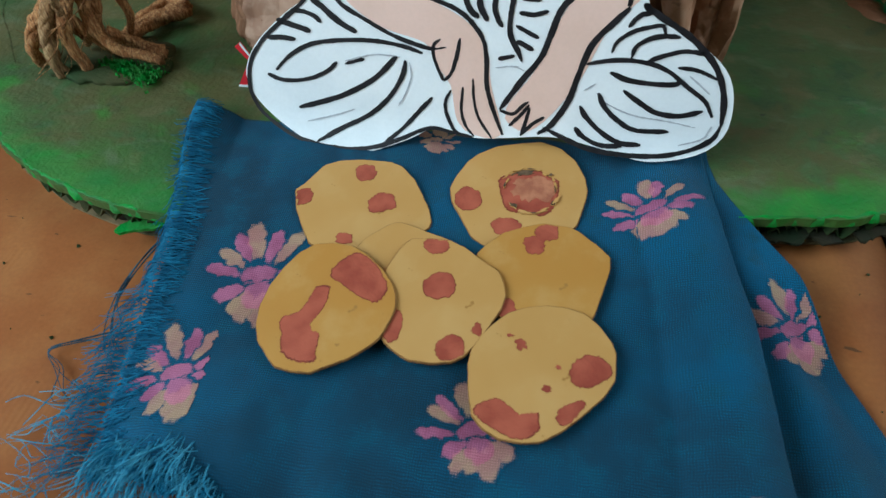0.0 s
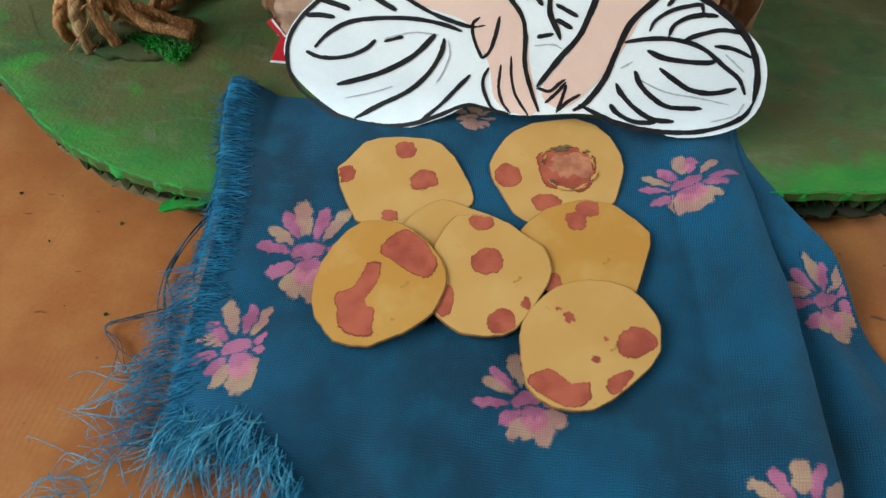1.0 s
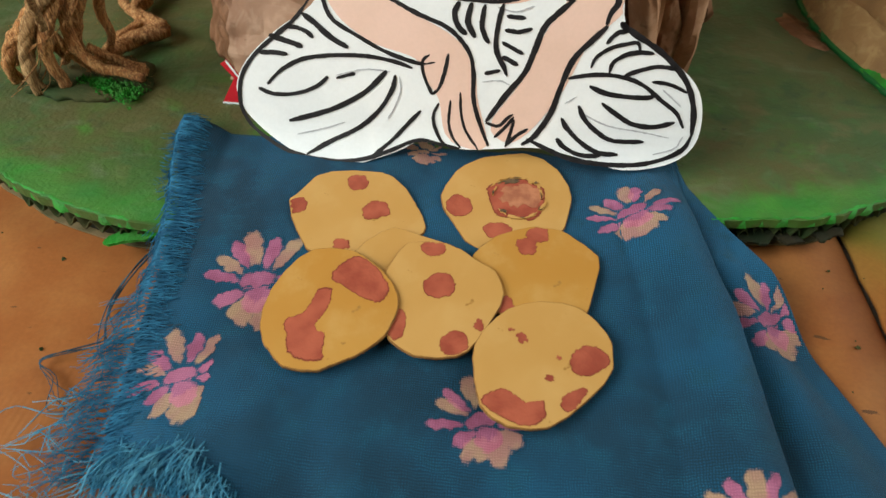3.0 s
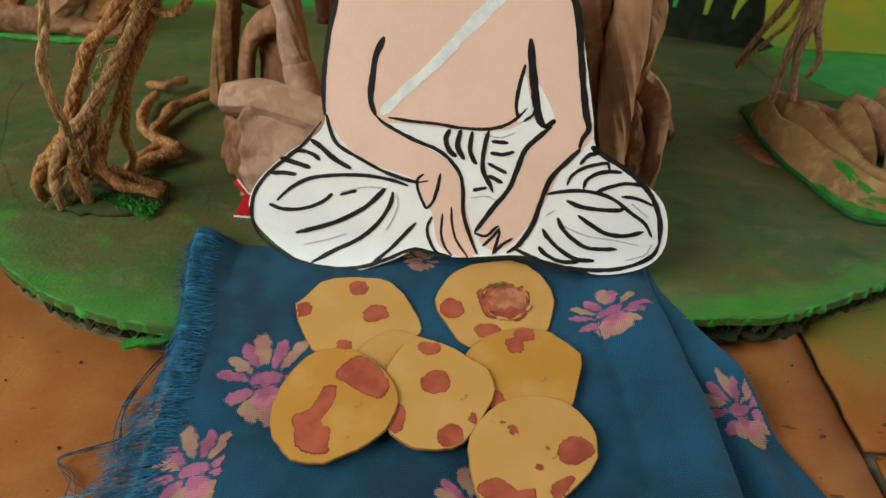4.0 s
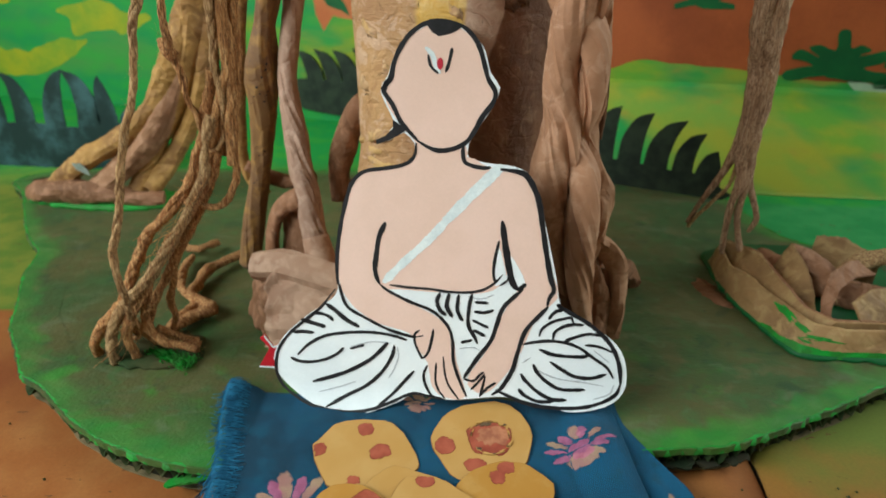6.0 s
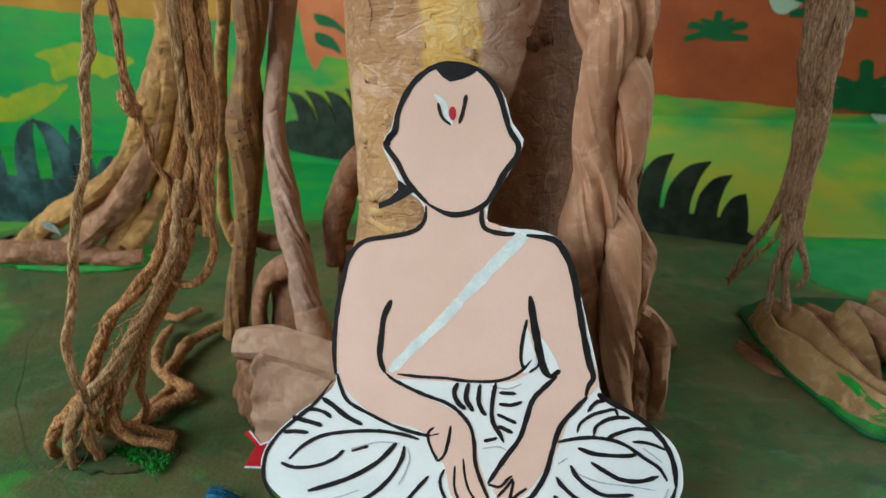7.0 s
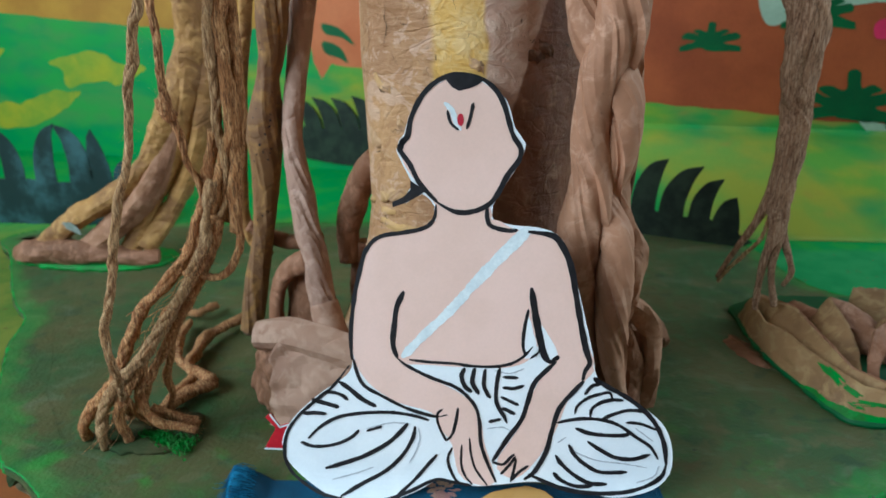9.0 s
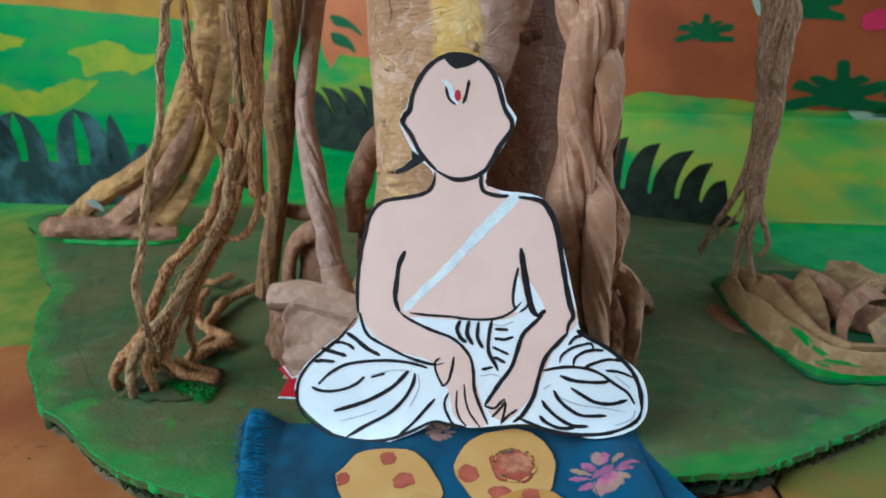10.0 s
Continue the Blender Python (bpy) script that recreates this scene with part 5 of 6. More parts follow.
    ribbon(0.47, pairs(-43.7, 40.7, -36.6, 37.3), 5, 0.21)
    ribbon(0.47, pairs(-67.6, 7.8, -58, 10.5, -50.9, 13.1), 5, 0.21)
    ribbon(0.47, pairs(53.6, 30.8, 60.5, 25.6), 5, 0.21)
    ribbon(0.47, pairs(62.9, 15.8, 60.7, 11.5, 54, 9), 5, 0.21)
    ribbon(0.47, pairs(-1.6, 53.2, 4.1, 52.1, 9.9, 54.1), 5, 0.21)
    field(pairs(15.9, 72.1, 20.1, 66.3, 23.1, 59.9, 20.4, 56.8, 17.9, 59.3, 15.7, 66.7), 0, 0.17)
    field(pairs(11.5, 75, 13.4, 68.6, 14.9, 61.6, 10.3, 57.8, 10, 66.2), 0, 0.17)
    line(1.16, -20.5, 156, -19.1, 151, -15.9, 148.2)
    line(1.40, -10.3, 158.8, -11.4, 153.2, -13, 148.5)
    ribbon(4.6, pairs(12.1, 110, 2.6, 100.8, -1.9, 96.2, -13.4, 84.1), 3, 0.18)
    ribbon(3.6, pairs(-10.6, 86.9, -20.3, 76.3, -29.6, 67.6, -38.9, 58.1), 3, 0.185)
    ribbon(1.9, pairs(-21.7, 159.1, -18.7, 155.9, -17.1, 151, -15, 148.2), 3, 0.20)
    field(blob(-15.3, 152.1, 1.3, 2.4, 0, 14, 0.1, 1), 4, 0.26, 1.0)
    field(pairs(-21, 167.7, -16, 170.1, -9.2, 169.6, -6.5, 167.1, -11.5, 164.4, -16, 163.4, -18.7, 165), 2, 0.25)
    field(pairs(-35.2, 128.7, -29.7, 124.1, -32.4, 122.3, -37.8, 119.6, -42.2, 118.2, -42.4, 120.2, -38.4, 121.9, -35.2, 125.1), 2, 0.23)
    # the foot of the paper curls forward on the cloth
    up, out = Vector((0, math.sin(LEAN), math.cos(LEAN))), Vector((0, -math.cos(LEAN), math.sin(LEAN)))
    for cut in range(14, -2, -2):
        bmesh.ops.bisect_plane(bm, geom=bm.verts[:] + bm.edges[:] + bm.faces[:], plane_co=on_card(0, cut, 0), plane_no=up)
    for p in bm.verts:
        q = (p.co - on_card(0, 0, 0)) * 1000
        v, d = q.dot(up), q.dot(out)
        if v < 14:
            p.co = on_card(p.co.x * 1000, v + 0.007 * (14 - v) ** 2, d) + Vector((0, -0.000015 * (14 - v) ** 2, 0))
    return part("paper_cutout", bm, [M["paper"], M["peach"], M["ink"], M["chalk"], M["red"], M["pencil"]], smooth=False)


tagged(paper_cutout(), "flat painted paper cut-out of a seated shape with black brush lines", "paper cutout")

# --- small red scrap beside the cut-out
bm = bmesh.new()
outline_fill(bm, pairs(-105, 0.4, -95, 0.2, -93, 13, -97, 11.6, -101, 17.6, -103.5, 15.8, -99, 10.6), 0, 0.6, lambda u, v, d: mm(u, 28 - d + 0.16 * v, v))
for ring in (pairs(-105, 0.3, -95, 0.1, -95, 0.9, -104.6, 1.1), pairs(-93, 13, -97, 11.6, -101, 17.6, -101.5, 16.8, -97.2, 10.7, -93.1, 12.1)):
    outline_fill(bm, ring, 0.6, 0.75, lambda u, v, d: mm(u, 28 - d + 0.16 * v, v), (1, 1, 1))
tagged(part("red_scrap", bm, [M["tag"], M["chalk"]], smooth=False), "small red plastic scrap with white edges on the green board", "scrap")

# --- the model tree
tree = thing("model_tree", "banyan tree model with wrinkled paper trunk and roots", "model tree")
TX, TY = -0.0115, 0.106


def trunk_radius(z, a):
    """Radius in m at height z, angle a from the front towards the right."""
    flare = 0.026 * max(0.0, 1 - z / 0.10) ** 1.6 * (0.7 + 0.5 * abs(math.sin(a * 1.5 + 0.6)))
    r = 0.0505 + flare
    q = Vector((math.sin(a), math.cos(a), z * 9))
    r *= 1 + 0.035 * noise.noise(q * 1.7) + 0.012 * noise.noise(q * 6.0)
    r += 0.0012 * math.sin(5 * a + 3 * noise.noise(Vector((0, 0, z * 14))))
    return r


bm = bmesh.new()
sides, steps = 120, 110
rings = []
for j in range(steps + 1):
    z = 0.36 * j / steps - 0.002
    rings.append([bm.verts.new((TX + trunk_radius(z, a) * math.sin(a), TY - trunk_radius(z, a) * math.cos(a), z))
                  for a in (math.tau * k / sides for k in range(sides))])
for j in range(steps):
    for k in range(sides):
        bm.faces.new((rings[j][k], rings[j][(k + 1) % sides], rings[j + 1][(k + 1) % sides], rings[j + 1][k]))
bm.faces.new(rings[0][::-1]), bm.faces.new(rings[-1])
part("trunk", bm, M["trunk"], tree, "trunk wrapped in ochre, pale and dark brown paper")

# lifted edges of the paper wrap
rnd = random.Random(21)
for k in range(26):
    a, z = (radians(rnd.uniform(-75, 60)), rnd.uniform(0.05, 0.2)) if k < 10 else (radians(rnd.uniform(-75, -20)), rnd.uniform(0.07, 0.14))
    span, drop = radians(rnd.uniform(4, 16) * (1 if k < 10 else 1.8)), rnd.uniform(0.002, 0.005)
    bm = bmesh.new()
    n, rows3 = 7, ([], [], [])
    for i in range(n):
        t = i / (n - 1)
        b = a + span * t
        zz = z + 0.003 * noise.noise(Vector((t * 3, k, 0))) + 0.004 * (t - 0.5) * (k % 3 - 1)
        lift = (0.0014 if k < 10 else 0.0026) * math.sin(math.pi * t) * rnd.uniform(0.6, 1.2)
        for row, (off, h) in zip(rows3, ((0.0002, drop), (lift, 0.0), (lift - 0.0006, -0.0002))):
            r = trunk_radius(zz + h, b) + off
            row.append(bm.verts.new((TX + r * math.sin(b), TY - r * math.cos(b), zz + h)))
    for i in range(n - 1):
        bm.faces.new((rows3[0][i], rows3[0][i + 1], rows3[1][i + 1], rows3[1][i]))
        bm.faces.new((rows3[1][i], rows3[1][i + 1], rows3[2][i + 1], rows3[2][i]))
    deg = math.degrees(a)
    part("paper_edge", bm, M["bark"] if deg < 7 else M["bark_pale"] if deg < 26 else M["bark_dark"], tree)


def root(name, points, radii, mat, label="", sides=14, lump=0.16, lobes=0, depth=0.0, twist=0.0, seed=0.0, lumps=70.0, flat=1.0, crease=0.0, wrap=0.0):
    bm = bmesh.new()
    sweep(bm, points, radii, sides, 0.0018, lump, lumps, lobes, depth, twist, seed, flat=flat, wrap=wrap)
    return part(name, bm, M[mat], tree, label, crease=crease)


# dark slivers painted as the shadow in splits of the wrap: short level ones, and long upright ones that wander
rnd = random.Random(77)
for k in range(64):
    upright = k % 5 == 0
    a, z = radians(rnd.uniform(-80, 4) if k < 48 else rnd.uniform(26, 64)), rnd.uniform(0.06, 0.215)
    span, rise, wide = radians(rnd.uniform(2, 9)), rnd.uniform(-0.003, 0.003), rnd.uniform(0.16, 0.46)
    if upright:
        span, rise, wide = radians(rnd.uniform(-3, 3)), rnd.uniform(0.006, 0.022), rnd.uniform(0.1, 0.26)
    bm = bmesh.new()
    low, high = [], []
    for i in range(15):
        t = i / 14
        stray = noise.noise(Vector((t * 5, k * 1.7, 0)))
        b, zz = a + span * t + (0.03 * stray if upright else 0), z + rise * t + (0 if upright else 0.0016 * stray)
        w = wide * math.sin(math.pi * (0.04 + 0.92 * t)) * (0.7 + 0.6 * noise.noise(Vector((t * 9, k, 4)))) / 1000
        for row, side in ((low, -1), (high, 1)):
            bb, hh = b + (side * w / 0.05 if upright else 0), zz + (0 if upright else side * w)
            r = trunk_radius(hh, bb) + 0.00035
            row.append(bm.verts.new((TX + r * math.sin(bb), TY - r * math.cos(bb), hh)))
    for i in range(14):
        bm.faces.new((low[i], low[i + 1], high[i + 1], high[i]))
    part("crack_shade", bm, M["dark"], tree)

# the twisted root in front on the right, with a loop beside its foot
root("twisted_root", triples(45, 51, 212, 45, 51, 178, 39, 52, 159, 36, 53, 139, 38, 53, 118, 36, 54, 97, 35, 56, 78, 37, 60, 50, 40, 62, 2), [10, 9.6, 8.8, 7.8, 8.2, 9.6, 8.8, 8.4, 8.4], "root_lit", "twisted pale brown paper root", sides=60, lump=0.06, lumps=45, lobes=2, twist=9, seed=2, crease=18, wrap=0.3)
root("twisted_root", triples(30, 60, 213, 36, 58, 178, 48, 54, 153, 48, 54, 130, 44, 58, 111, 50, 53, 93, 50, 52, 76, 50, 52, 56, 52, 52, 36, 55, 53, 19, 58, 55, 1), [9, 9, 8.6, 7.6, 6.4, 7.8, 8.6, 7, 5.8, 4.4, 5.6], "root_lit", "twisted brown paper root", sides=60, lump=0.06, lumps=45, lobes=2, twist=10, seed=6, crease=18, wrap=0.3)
root("twisted_root", triples(50, 64, 213, 51, 63, 177, 52, 62, 148, 53, 62, 127, 50, 61, 116, 52, 60, 100, 58, 60, 83, 58, 62, 63, 54, 64, 40), [5.5, 5.5, 5, 4.6, 4.4, 4.8, 6.4, 5, 3.4], "root", sides=16, lump=0.1, lumps=55, lobes=4, depth=-0.25, twist=8, seed=3, crease=26)
# a dark thin vine down the trunk's side
root("vine", triples(54, 70, 250, 54, 70, 200, 56, 71, 165, 58, 72, 146, 59, 73, 124, 58, 74, 105), [1.6, 1.5, 1.4, 1.6, 1.3], "bark_dark", "dark thin vine", sides=8, lump=0.3)
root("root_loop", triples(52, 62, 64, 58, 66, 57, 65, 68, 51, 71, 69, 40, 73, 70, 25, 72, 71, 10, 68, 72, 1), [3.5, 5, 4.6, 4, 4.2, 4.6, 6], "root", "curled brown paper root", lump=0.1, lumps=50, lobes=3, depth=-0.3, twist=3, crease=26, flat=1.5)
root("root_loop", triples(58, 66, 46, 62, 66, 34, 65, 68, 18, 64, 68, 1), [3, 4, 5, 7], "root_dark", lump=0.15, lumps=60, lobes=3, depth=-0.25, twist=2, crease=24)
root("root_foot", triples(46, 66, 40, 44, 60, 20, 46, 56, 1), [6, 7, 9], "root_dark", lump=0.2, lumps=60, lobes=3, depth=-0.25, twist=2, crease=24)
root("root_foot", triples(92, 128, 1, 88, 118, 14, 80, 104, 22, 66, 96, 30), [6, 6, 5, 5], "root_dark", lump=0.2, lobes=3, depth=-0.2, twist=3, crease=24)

# the paper sticks on the left
root("paper_root", triples(-100, 112, 260, -102, 112, 208, -106, 112, 179, -108, 113, 165, -111, 113, 153, -115, 114, 133, -116, 114, 122, -118, 115, 103, -123, 115, 73, -131, 116, 42, -136, 116, 20, -138, 115, 13),
     [8, 8, 7.6, 6.2, 5.2, 8.6, 9.2, 7.2, 5.4, 6.4, 6.2, 5.6], "root_print", "brown rolled paper root with faint print", lump=0.05, lumps=45, lobes=1, twist=5, crease=18, sides=36, wrap=0.18)
# solid plug; its dark colour gives the shade inside the roll
root("hollow_end_shade", triples(-137.6, 114.6, 14.6, -138.4, 114.4, 11.8), [4.6, 4.0], "dark", "dark plug that stands for the shaded hollow of the rolled paper", lump=0.1)
root("root_stub", triples(-136, 116, 22, -135, 118, 10, -133, 120, 1), [3.6, 4, 5], "root_dark", lump=0.2)
root("paper_root", triples(-90, 132, 260, -92, 130, 207, -96, 127, 179, -98, 122, 159, -99, 117, 147, -101, 112, 130, -100, 107, 118), [6.6, 6.4, 6.2, 5.2, 5.4, 5.0, 5.0], "root_grey", "grey rolled paper root", lump=0.05, lumps=50, lobes=1, twist=4, seed=4, crease=18, sides=36, wrap=0.14)
root("paper_root", triples(-100.4, 107.4, 119, -98, 102, 106, -95, 96, 94, -93, 91, 82, -89, 86, 70, -87, 81, 58, -84, 76, 49), [5.3, 5.9, 6.5, 6.1, 5.9, 6.4, 6.6], "root_grey", "pale brown rolled paper root", lump=0.05, lumps=45, lobes=1, twist=3, seed=9, crease=18, sides=36, wrap=0.14)
root("paper_root", triples(-84.4, 76.4, 50, -80, 71, 34, -75, 64, 18, -72, 58, 1), [7.0, 8.0, 8.4, 9], "root_pale", "grey pink rolled paper root", lump=0.06, lumps=45, sides=18)
root("side_root", triples(-58, 96, 118, -66, 102, 106, -72, 106, 92, -76, 106, 76, -76, 104, 60), [5, 6.5, 7, 6.2, 4.5], "root_dark", lump=0.2)
root("side_root", triples(-68, 108, 70, -72, 106, 40, -74, 104, 4), [5, 6, 8], "root_dark", lump=0.25)
root("cross_root", triples(-134, 122, 74, -122, 124, 66, -108, 122, 64, -94, 114, 70), [3.4, 4, 4.2, 4], "root_dark", lump=0.2)
root("strip_root", triples(-122, 141, 260, -124, 140, 211, -127, 138, 179, -131, 135, 154, -134, 133, 127, -137, 131, 98, -138, 128, 78, -133, 126, 63, -124, 122, 56), [4.2, 4.2, 3.6, 3.2, 3.2, 3.2, 3.6, 4, 3], "bark_gold", "gold paper root", lump=0.1, flat=0.6)
# arch coloured darker to give the shadow it lies in
root("paper_arch", triples(-116, 98, 3, -116, 98, 19, -115, 96, 37, -111, 95, 52, -104, 94, 61, -94, 92, 66), [4, 4, 3.6, 3.6, 4.2, 5], "root_dark", "bent brown paper roll", lump=0.1, lumps=50, flat=1.3)
# lumpy foot of the trunk
root("root_foot", triples(-117, 73, 33, -108, 70, 35, -98, 66, 37, -84, 61, 36, -70, 58, 33, -58, 57, 30), [7.5, 8.2, 8.4, 8.4, 8, 7.5], "root_pale", "folded pale paper roll at the foot", lump=0.08, lumps=40, lobes=4, depth=-0.12, twist=0.6, crease=20, flat=0.85)


def crumpled(name, corners, cols, rows, bulge, rough, mat, label, seed, owner=tree):
    """A sheet of crumpled paper between four corners (mm): foot left, foot right, top right, top left."""
    a, b, c, d = (Vector(p) for p in corners)
    out = (b - a).cross(d - a).normalized()
    bm = bmesh.new()
    grid = []
    for j in range(rows + 1):
        v = j / rows
        row = []
        for i in range(cols + 1):
            u = i / cols
            p = (a * (1 - u) + b * u) * (1 - v) + (d * (1 - u) + c * u) * v
            edge = 4.0 * max(abs(2 * u - 1), abs(2 * v - 1)) ** 3
            p = p + Vector((noise.noise(Vector((u * 4, v * 4, seed))), noise.noise(Vector((u * 4, v * 4, seed + 9))), noise.noise(Vector((u * 4, v * 4, seed + 5))) if v > 0.3 else 0)) * edge
            q = p * 0.075 + Vector((seed, 0, 0))
            p = p + out * (bulge * math.sin(math.pi * v) * (0.4 + math.sin(math.pi * u)) + rough * (1.6 * abs(noise.noise(q)) + 0.25 * noise.noise(q * 3)))
            row.append(bm.verts.new(p / 1000))
        grid.append(row)
    for j in range(rows):
        for i in range(cols):
            bm.faces.new((grid[j][i], grid[j][i + 1], grid[j + 1][i + 1], grid[j + 1][i]))
    ob = part(name, bm, M[mat], owner, label, crease=14)
    ob.modifiers.new("thickness", "SOLIDIFY").thickness = 0.0008


crumpled("paper_skirt", ((-108, 46, 0), (-52, 38, 0), (-66, 58, 36), (-106, 60, 34)), 30, 24, 2.5, 2.2, "root_pale", "crumpled torn paper at the foot", 3)
# these two sheets have shade put into their darker colour
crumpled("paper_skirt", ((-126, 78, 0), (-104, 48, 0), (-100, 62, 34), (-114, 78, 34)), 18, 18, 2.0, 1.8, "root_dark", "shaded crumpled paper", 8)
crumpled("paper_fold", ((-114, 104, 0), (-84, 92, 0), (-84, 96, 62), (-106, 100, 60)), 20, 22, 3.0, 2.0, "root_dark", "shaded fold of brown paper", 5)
# --- hanging twine roots, glued to the board in a tangled clump
rnd = random.Random(8)
clump = thing("twine_root_clump", "tangled jute twine roots glued to the board with green moss", "twine roots")


def jute(points, r, mat="twine", hairs=700, strands=3, pitch=24.0):
    """A soft fibrous cord of loosely laid yarns."""
    cord("twine", triples(*points), r, M[mat], clump, rnd, strands=strands + 1, pitch=pitch * rnd.uniform(1.6, 2.6), hairs=int(hairs * 1.6), loose=1.6, bulge=0.3)


jute((-116, 19, 300, -121, 18, 201, -125, 17, 183, -127, 17, 173, -130, 16, 163, -132, 15, 149, -134, 15, 140, -139, 14, 126, -144, 13, 111, -148, 13, 96, -152, 12, 81, -156, 11, 68, -157, 12, 56, -158, 16, 44, -162, 22, 30), 1.8, "twine_pale", 900, 2, 15)
jute((-120, 24, 300, -122, 26, 202, -122, 27, 182, -123, 28, 172, -124, 29, 161, -124, 31, 152, -122, 32, 142, -121, 33, 131, -119, 34, 125, -117, 34, 114), 1.6, "twine", 600, 2, 14)
jute((-125, 29, 157, -124, 29, 152, -122, 30, 149), 2.6, "twine", 90)
# the hanging bundle, gathered at the waist
jute((-102, 34, 300, -104, 34, 203, -106, 34, 182, -106, 34, 168, -107, 35, 154, -108, 35, 144, -107, 35, 132, -107, 36, 122, -111, 36, 111, -116, 36, 102), 2.1, "twine_pale", 500)
jute((-101, 36, 300, -102, 36, 203, -103, 36, 182, -103, 36, 171, -102, 36, 160, -102, 36, 150, -103, 36, 138, -104, 36, 126, -106, 36, 113, -107, 36, 102), 2.9, "twine_brown", 700)
jute((-97, 41, 300, -98, 40, 204, -99, 40, 181, -99, 39, 170, -100, 39, 159, -101, 39, 146, -103, 39, 132, -107, 38, 119, -112, 38, 106), 2.7, "twine_brown", 500)
jute((-98, 37, 300, -98, 36, 203, -102, 36, 182, -102, 36, 171, -102, 35, 158, -102, 35, 145, -108, 35, 131, -113, 34, 118, -118, 34, 105, -121, 34, 96), 2.2, "twine_brown", 500)
jute((-104, 39, 300, -103, 39, 203, -104, 39, 182, -103, 39, 165, -104, 38, 150, -106, 38, 136, -110, 37, 122, -116, 36, 108), 2.3, "twine", 500)
jute((-110, 37, 143, -114, 36, 128, -117, 36, 118, -121, 35, 105, -123, 34, 94, -129, 33, 84), 2.8, "twine", 500)
# it leans out from the waist to its foot in loose strands
jute((-113, 34, 122, -121, 34, 108, -127, 33, 94, -139, 32, 80, -151, 32, 68, -159, 31, 54, -165, 30, 41, -171, 30, 31, -182, 29, 20, -188, 29, 9, -189, 32, 2), 2.7, "twine", 900)
jute((-112, 33, 124, -116, 33, 114, -120, 32, 97, -130, 31, 79, -140, 30, 65, -149, 28, 52, -158, 27, 42, -168, 26, 32, -175, 25, 20, -178, 25, 9, -178, 27, 1), 2.6, "twine_pale", 900)
jute((-114, 34, 110, -117, 34, 103, -124, 33, 87, -135, 32, 72, -144, 31, 59, -153, 29, 47, -161, 28, 34, -167, 27, 24, -170, 28, 13, -168, 30, 2), 2.5, "twine", 800)
jute((-112, 35, 108, -117, 35, 96, -122, 36, 86, -133, 36, 69, -142, 37, 56, -148, 38, 45, -155, 39, 35, -160, 39, 26, -164, 40, 14, -163, 42, 3), 2.3, "twine", 700)
jute((-142, 32, 62, -151, 32, 51, -157, 32, 39, -161, 33, 27, -161, 33, 18, -154, 33, 10, -145, 34, 7, -138, 34, 5), 2.4, "twine", 500)
jute((-128, 38, 76, -135, 40, 66, -144, 41, 51, -148, 42, 39, -153, 44, 27, -152, 45, 17, -158, 46, 6), 1.9, "twine_brown", 400)
# the loop that swings out at the waist
jute((-106, 36, 112, -106, 36, 105, -106, 36, 96, -111, 35, 86, -118, 34, 82, -125, 34, 84), 1.6, "twine", 220)
# roots that snake over the board behind the foot, and frayed ends round it
for pts, r in (((-185, 139, 5, -181, 113, 6, -173, 96, 5, -160, 83, 5, -159, 71, 5, -160, 58, 6, -162, 48, 5), 2.9), ((-146, 150, 5, -153, 143, 6, -165, 122, 6, -165, 100, 6, -163, 87, 5, -145, 73, 6, -155, 63, 6, -160, 50, 5), 3.2),
               ((-196, 156, 4, -183, 147, 7, -180, 152, 7, -177, 162, 5), 2.4), ((-173, 34, 26, -180, 32, 12, -184, 34, 3), 1.7), ((-166, 30, 24, -163, 34, 12, -156, 38, 4), 1.6),
               ((-172, 32, 20, -170, 38, 10, -176, 44, 4), 1.6), ((-158, 36, 16, -150, 40, 9, -142, 44, 4), 1.8), ((-182, 30, 16, -190, 36, 8, -196, 42, 3), 1.5), ((-164, 38, 10, -154, 42, 7, -146, 40, 6, -140, 42, 3), 2.0)):
    jute(pts, r, "twine", 120)
bm = bmesh.new()
for k in range(70):
    t = rnd.random()
    x, y, z = -120 - 55 * t + rnd.gauss(0, 3), 31 - 4 * t + rnd.gauss(0, 3), 92 * (1 - t) + rnd.uniform(2, 14)
    n = rnd.uniform(6, 18)
    dx, dz = -0.62 * n + rnd.gauss(0, 3), -0.7 * n + rnd.gauss(0, 3)
    end = max(1.5, z + dz)
    sweep(bm, triples(x, y, z, x + dx * 0.5 + rnd.gauss(0, 1.2), y + rnd.gauss(0, 1.5), (z + end) / 2 + rnd.gauss(0, 1), x + dx, y + rnd.gauss(0, 3), end), [rnd.uniform(0.12, 0.26)] * 3, 5, 0.003, 0.3, 200.0)
tagged(part("frayed_fibre", bm, M["twine"], clump, "frayed jute fibre"), kind="stuff")
bm = bmesh.new()
outline_fill(bm, ragged(smooth_ring(pairs(-188, 40, -183, 28, -172, 23, -156, 23, -140, 26, -138, 44, -150, 54, -176, 54), 2.0), 3, 0.2), -0.5, 2.0, lambda u, v, d: mm(u, v, d + 0.8 * noise.noise(Vector((u * 0.3, v * 0.3, 0)))))
part("glue_pad", bm, M["card_raw"], clump, "lump of brown glued paper")
bm = bmesh.new()
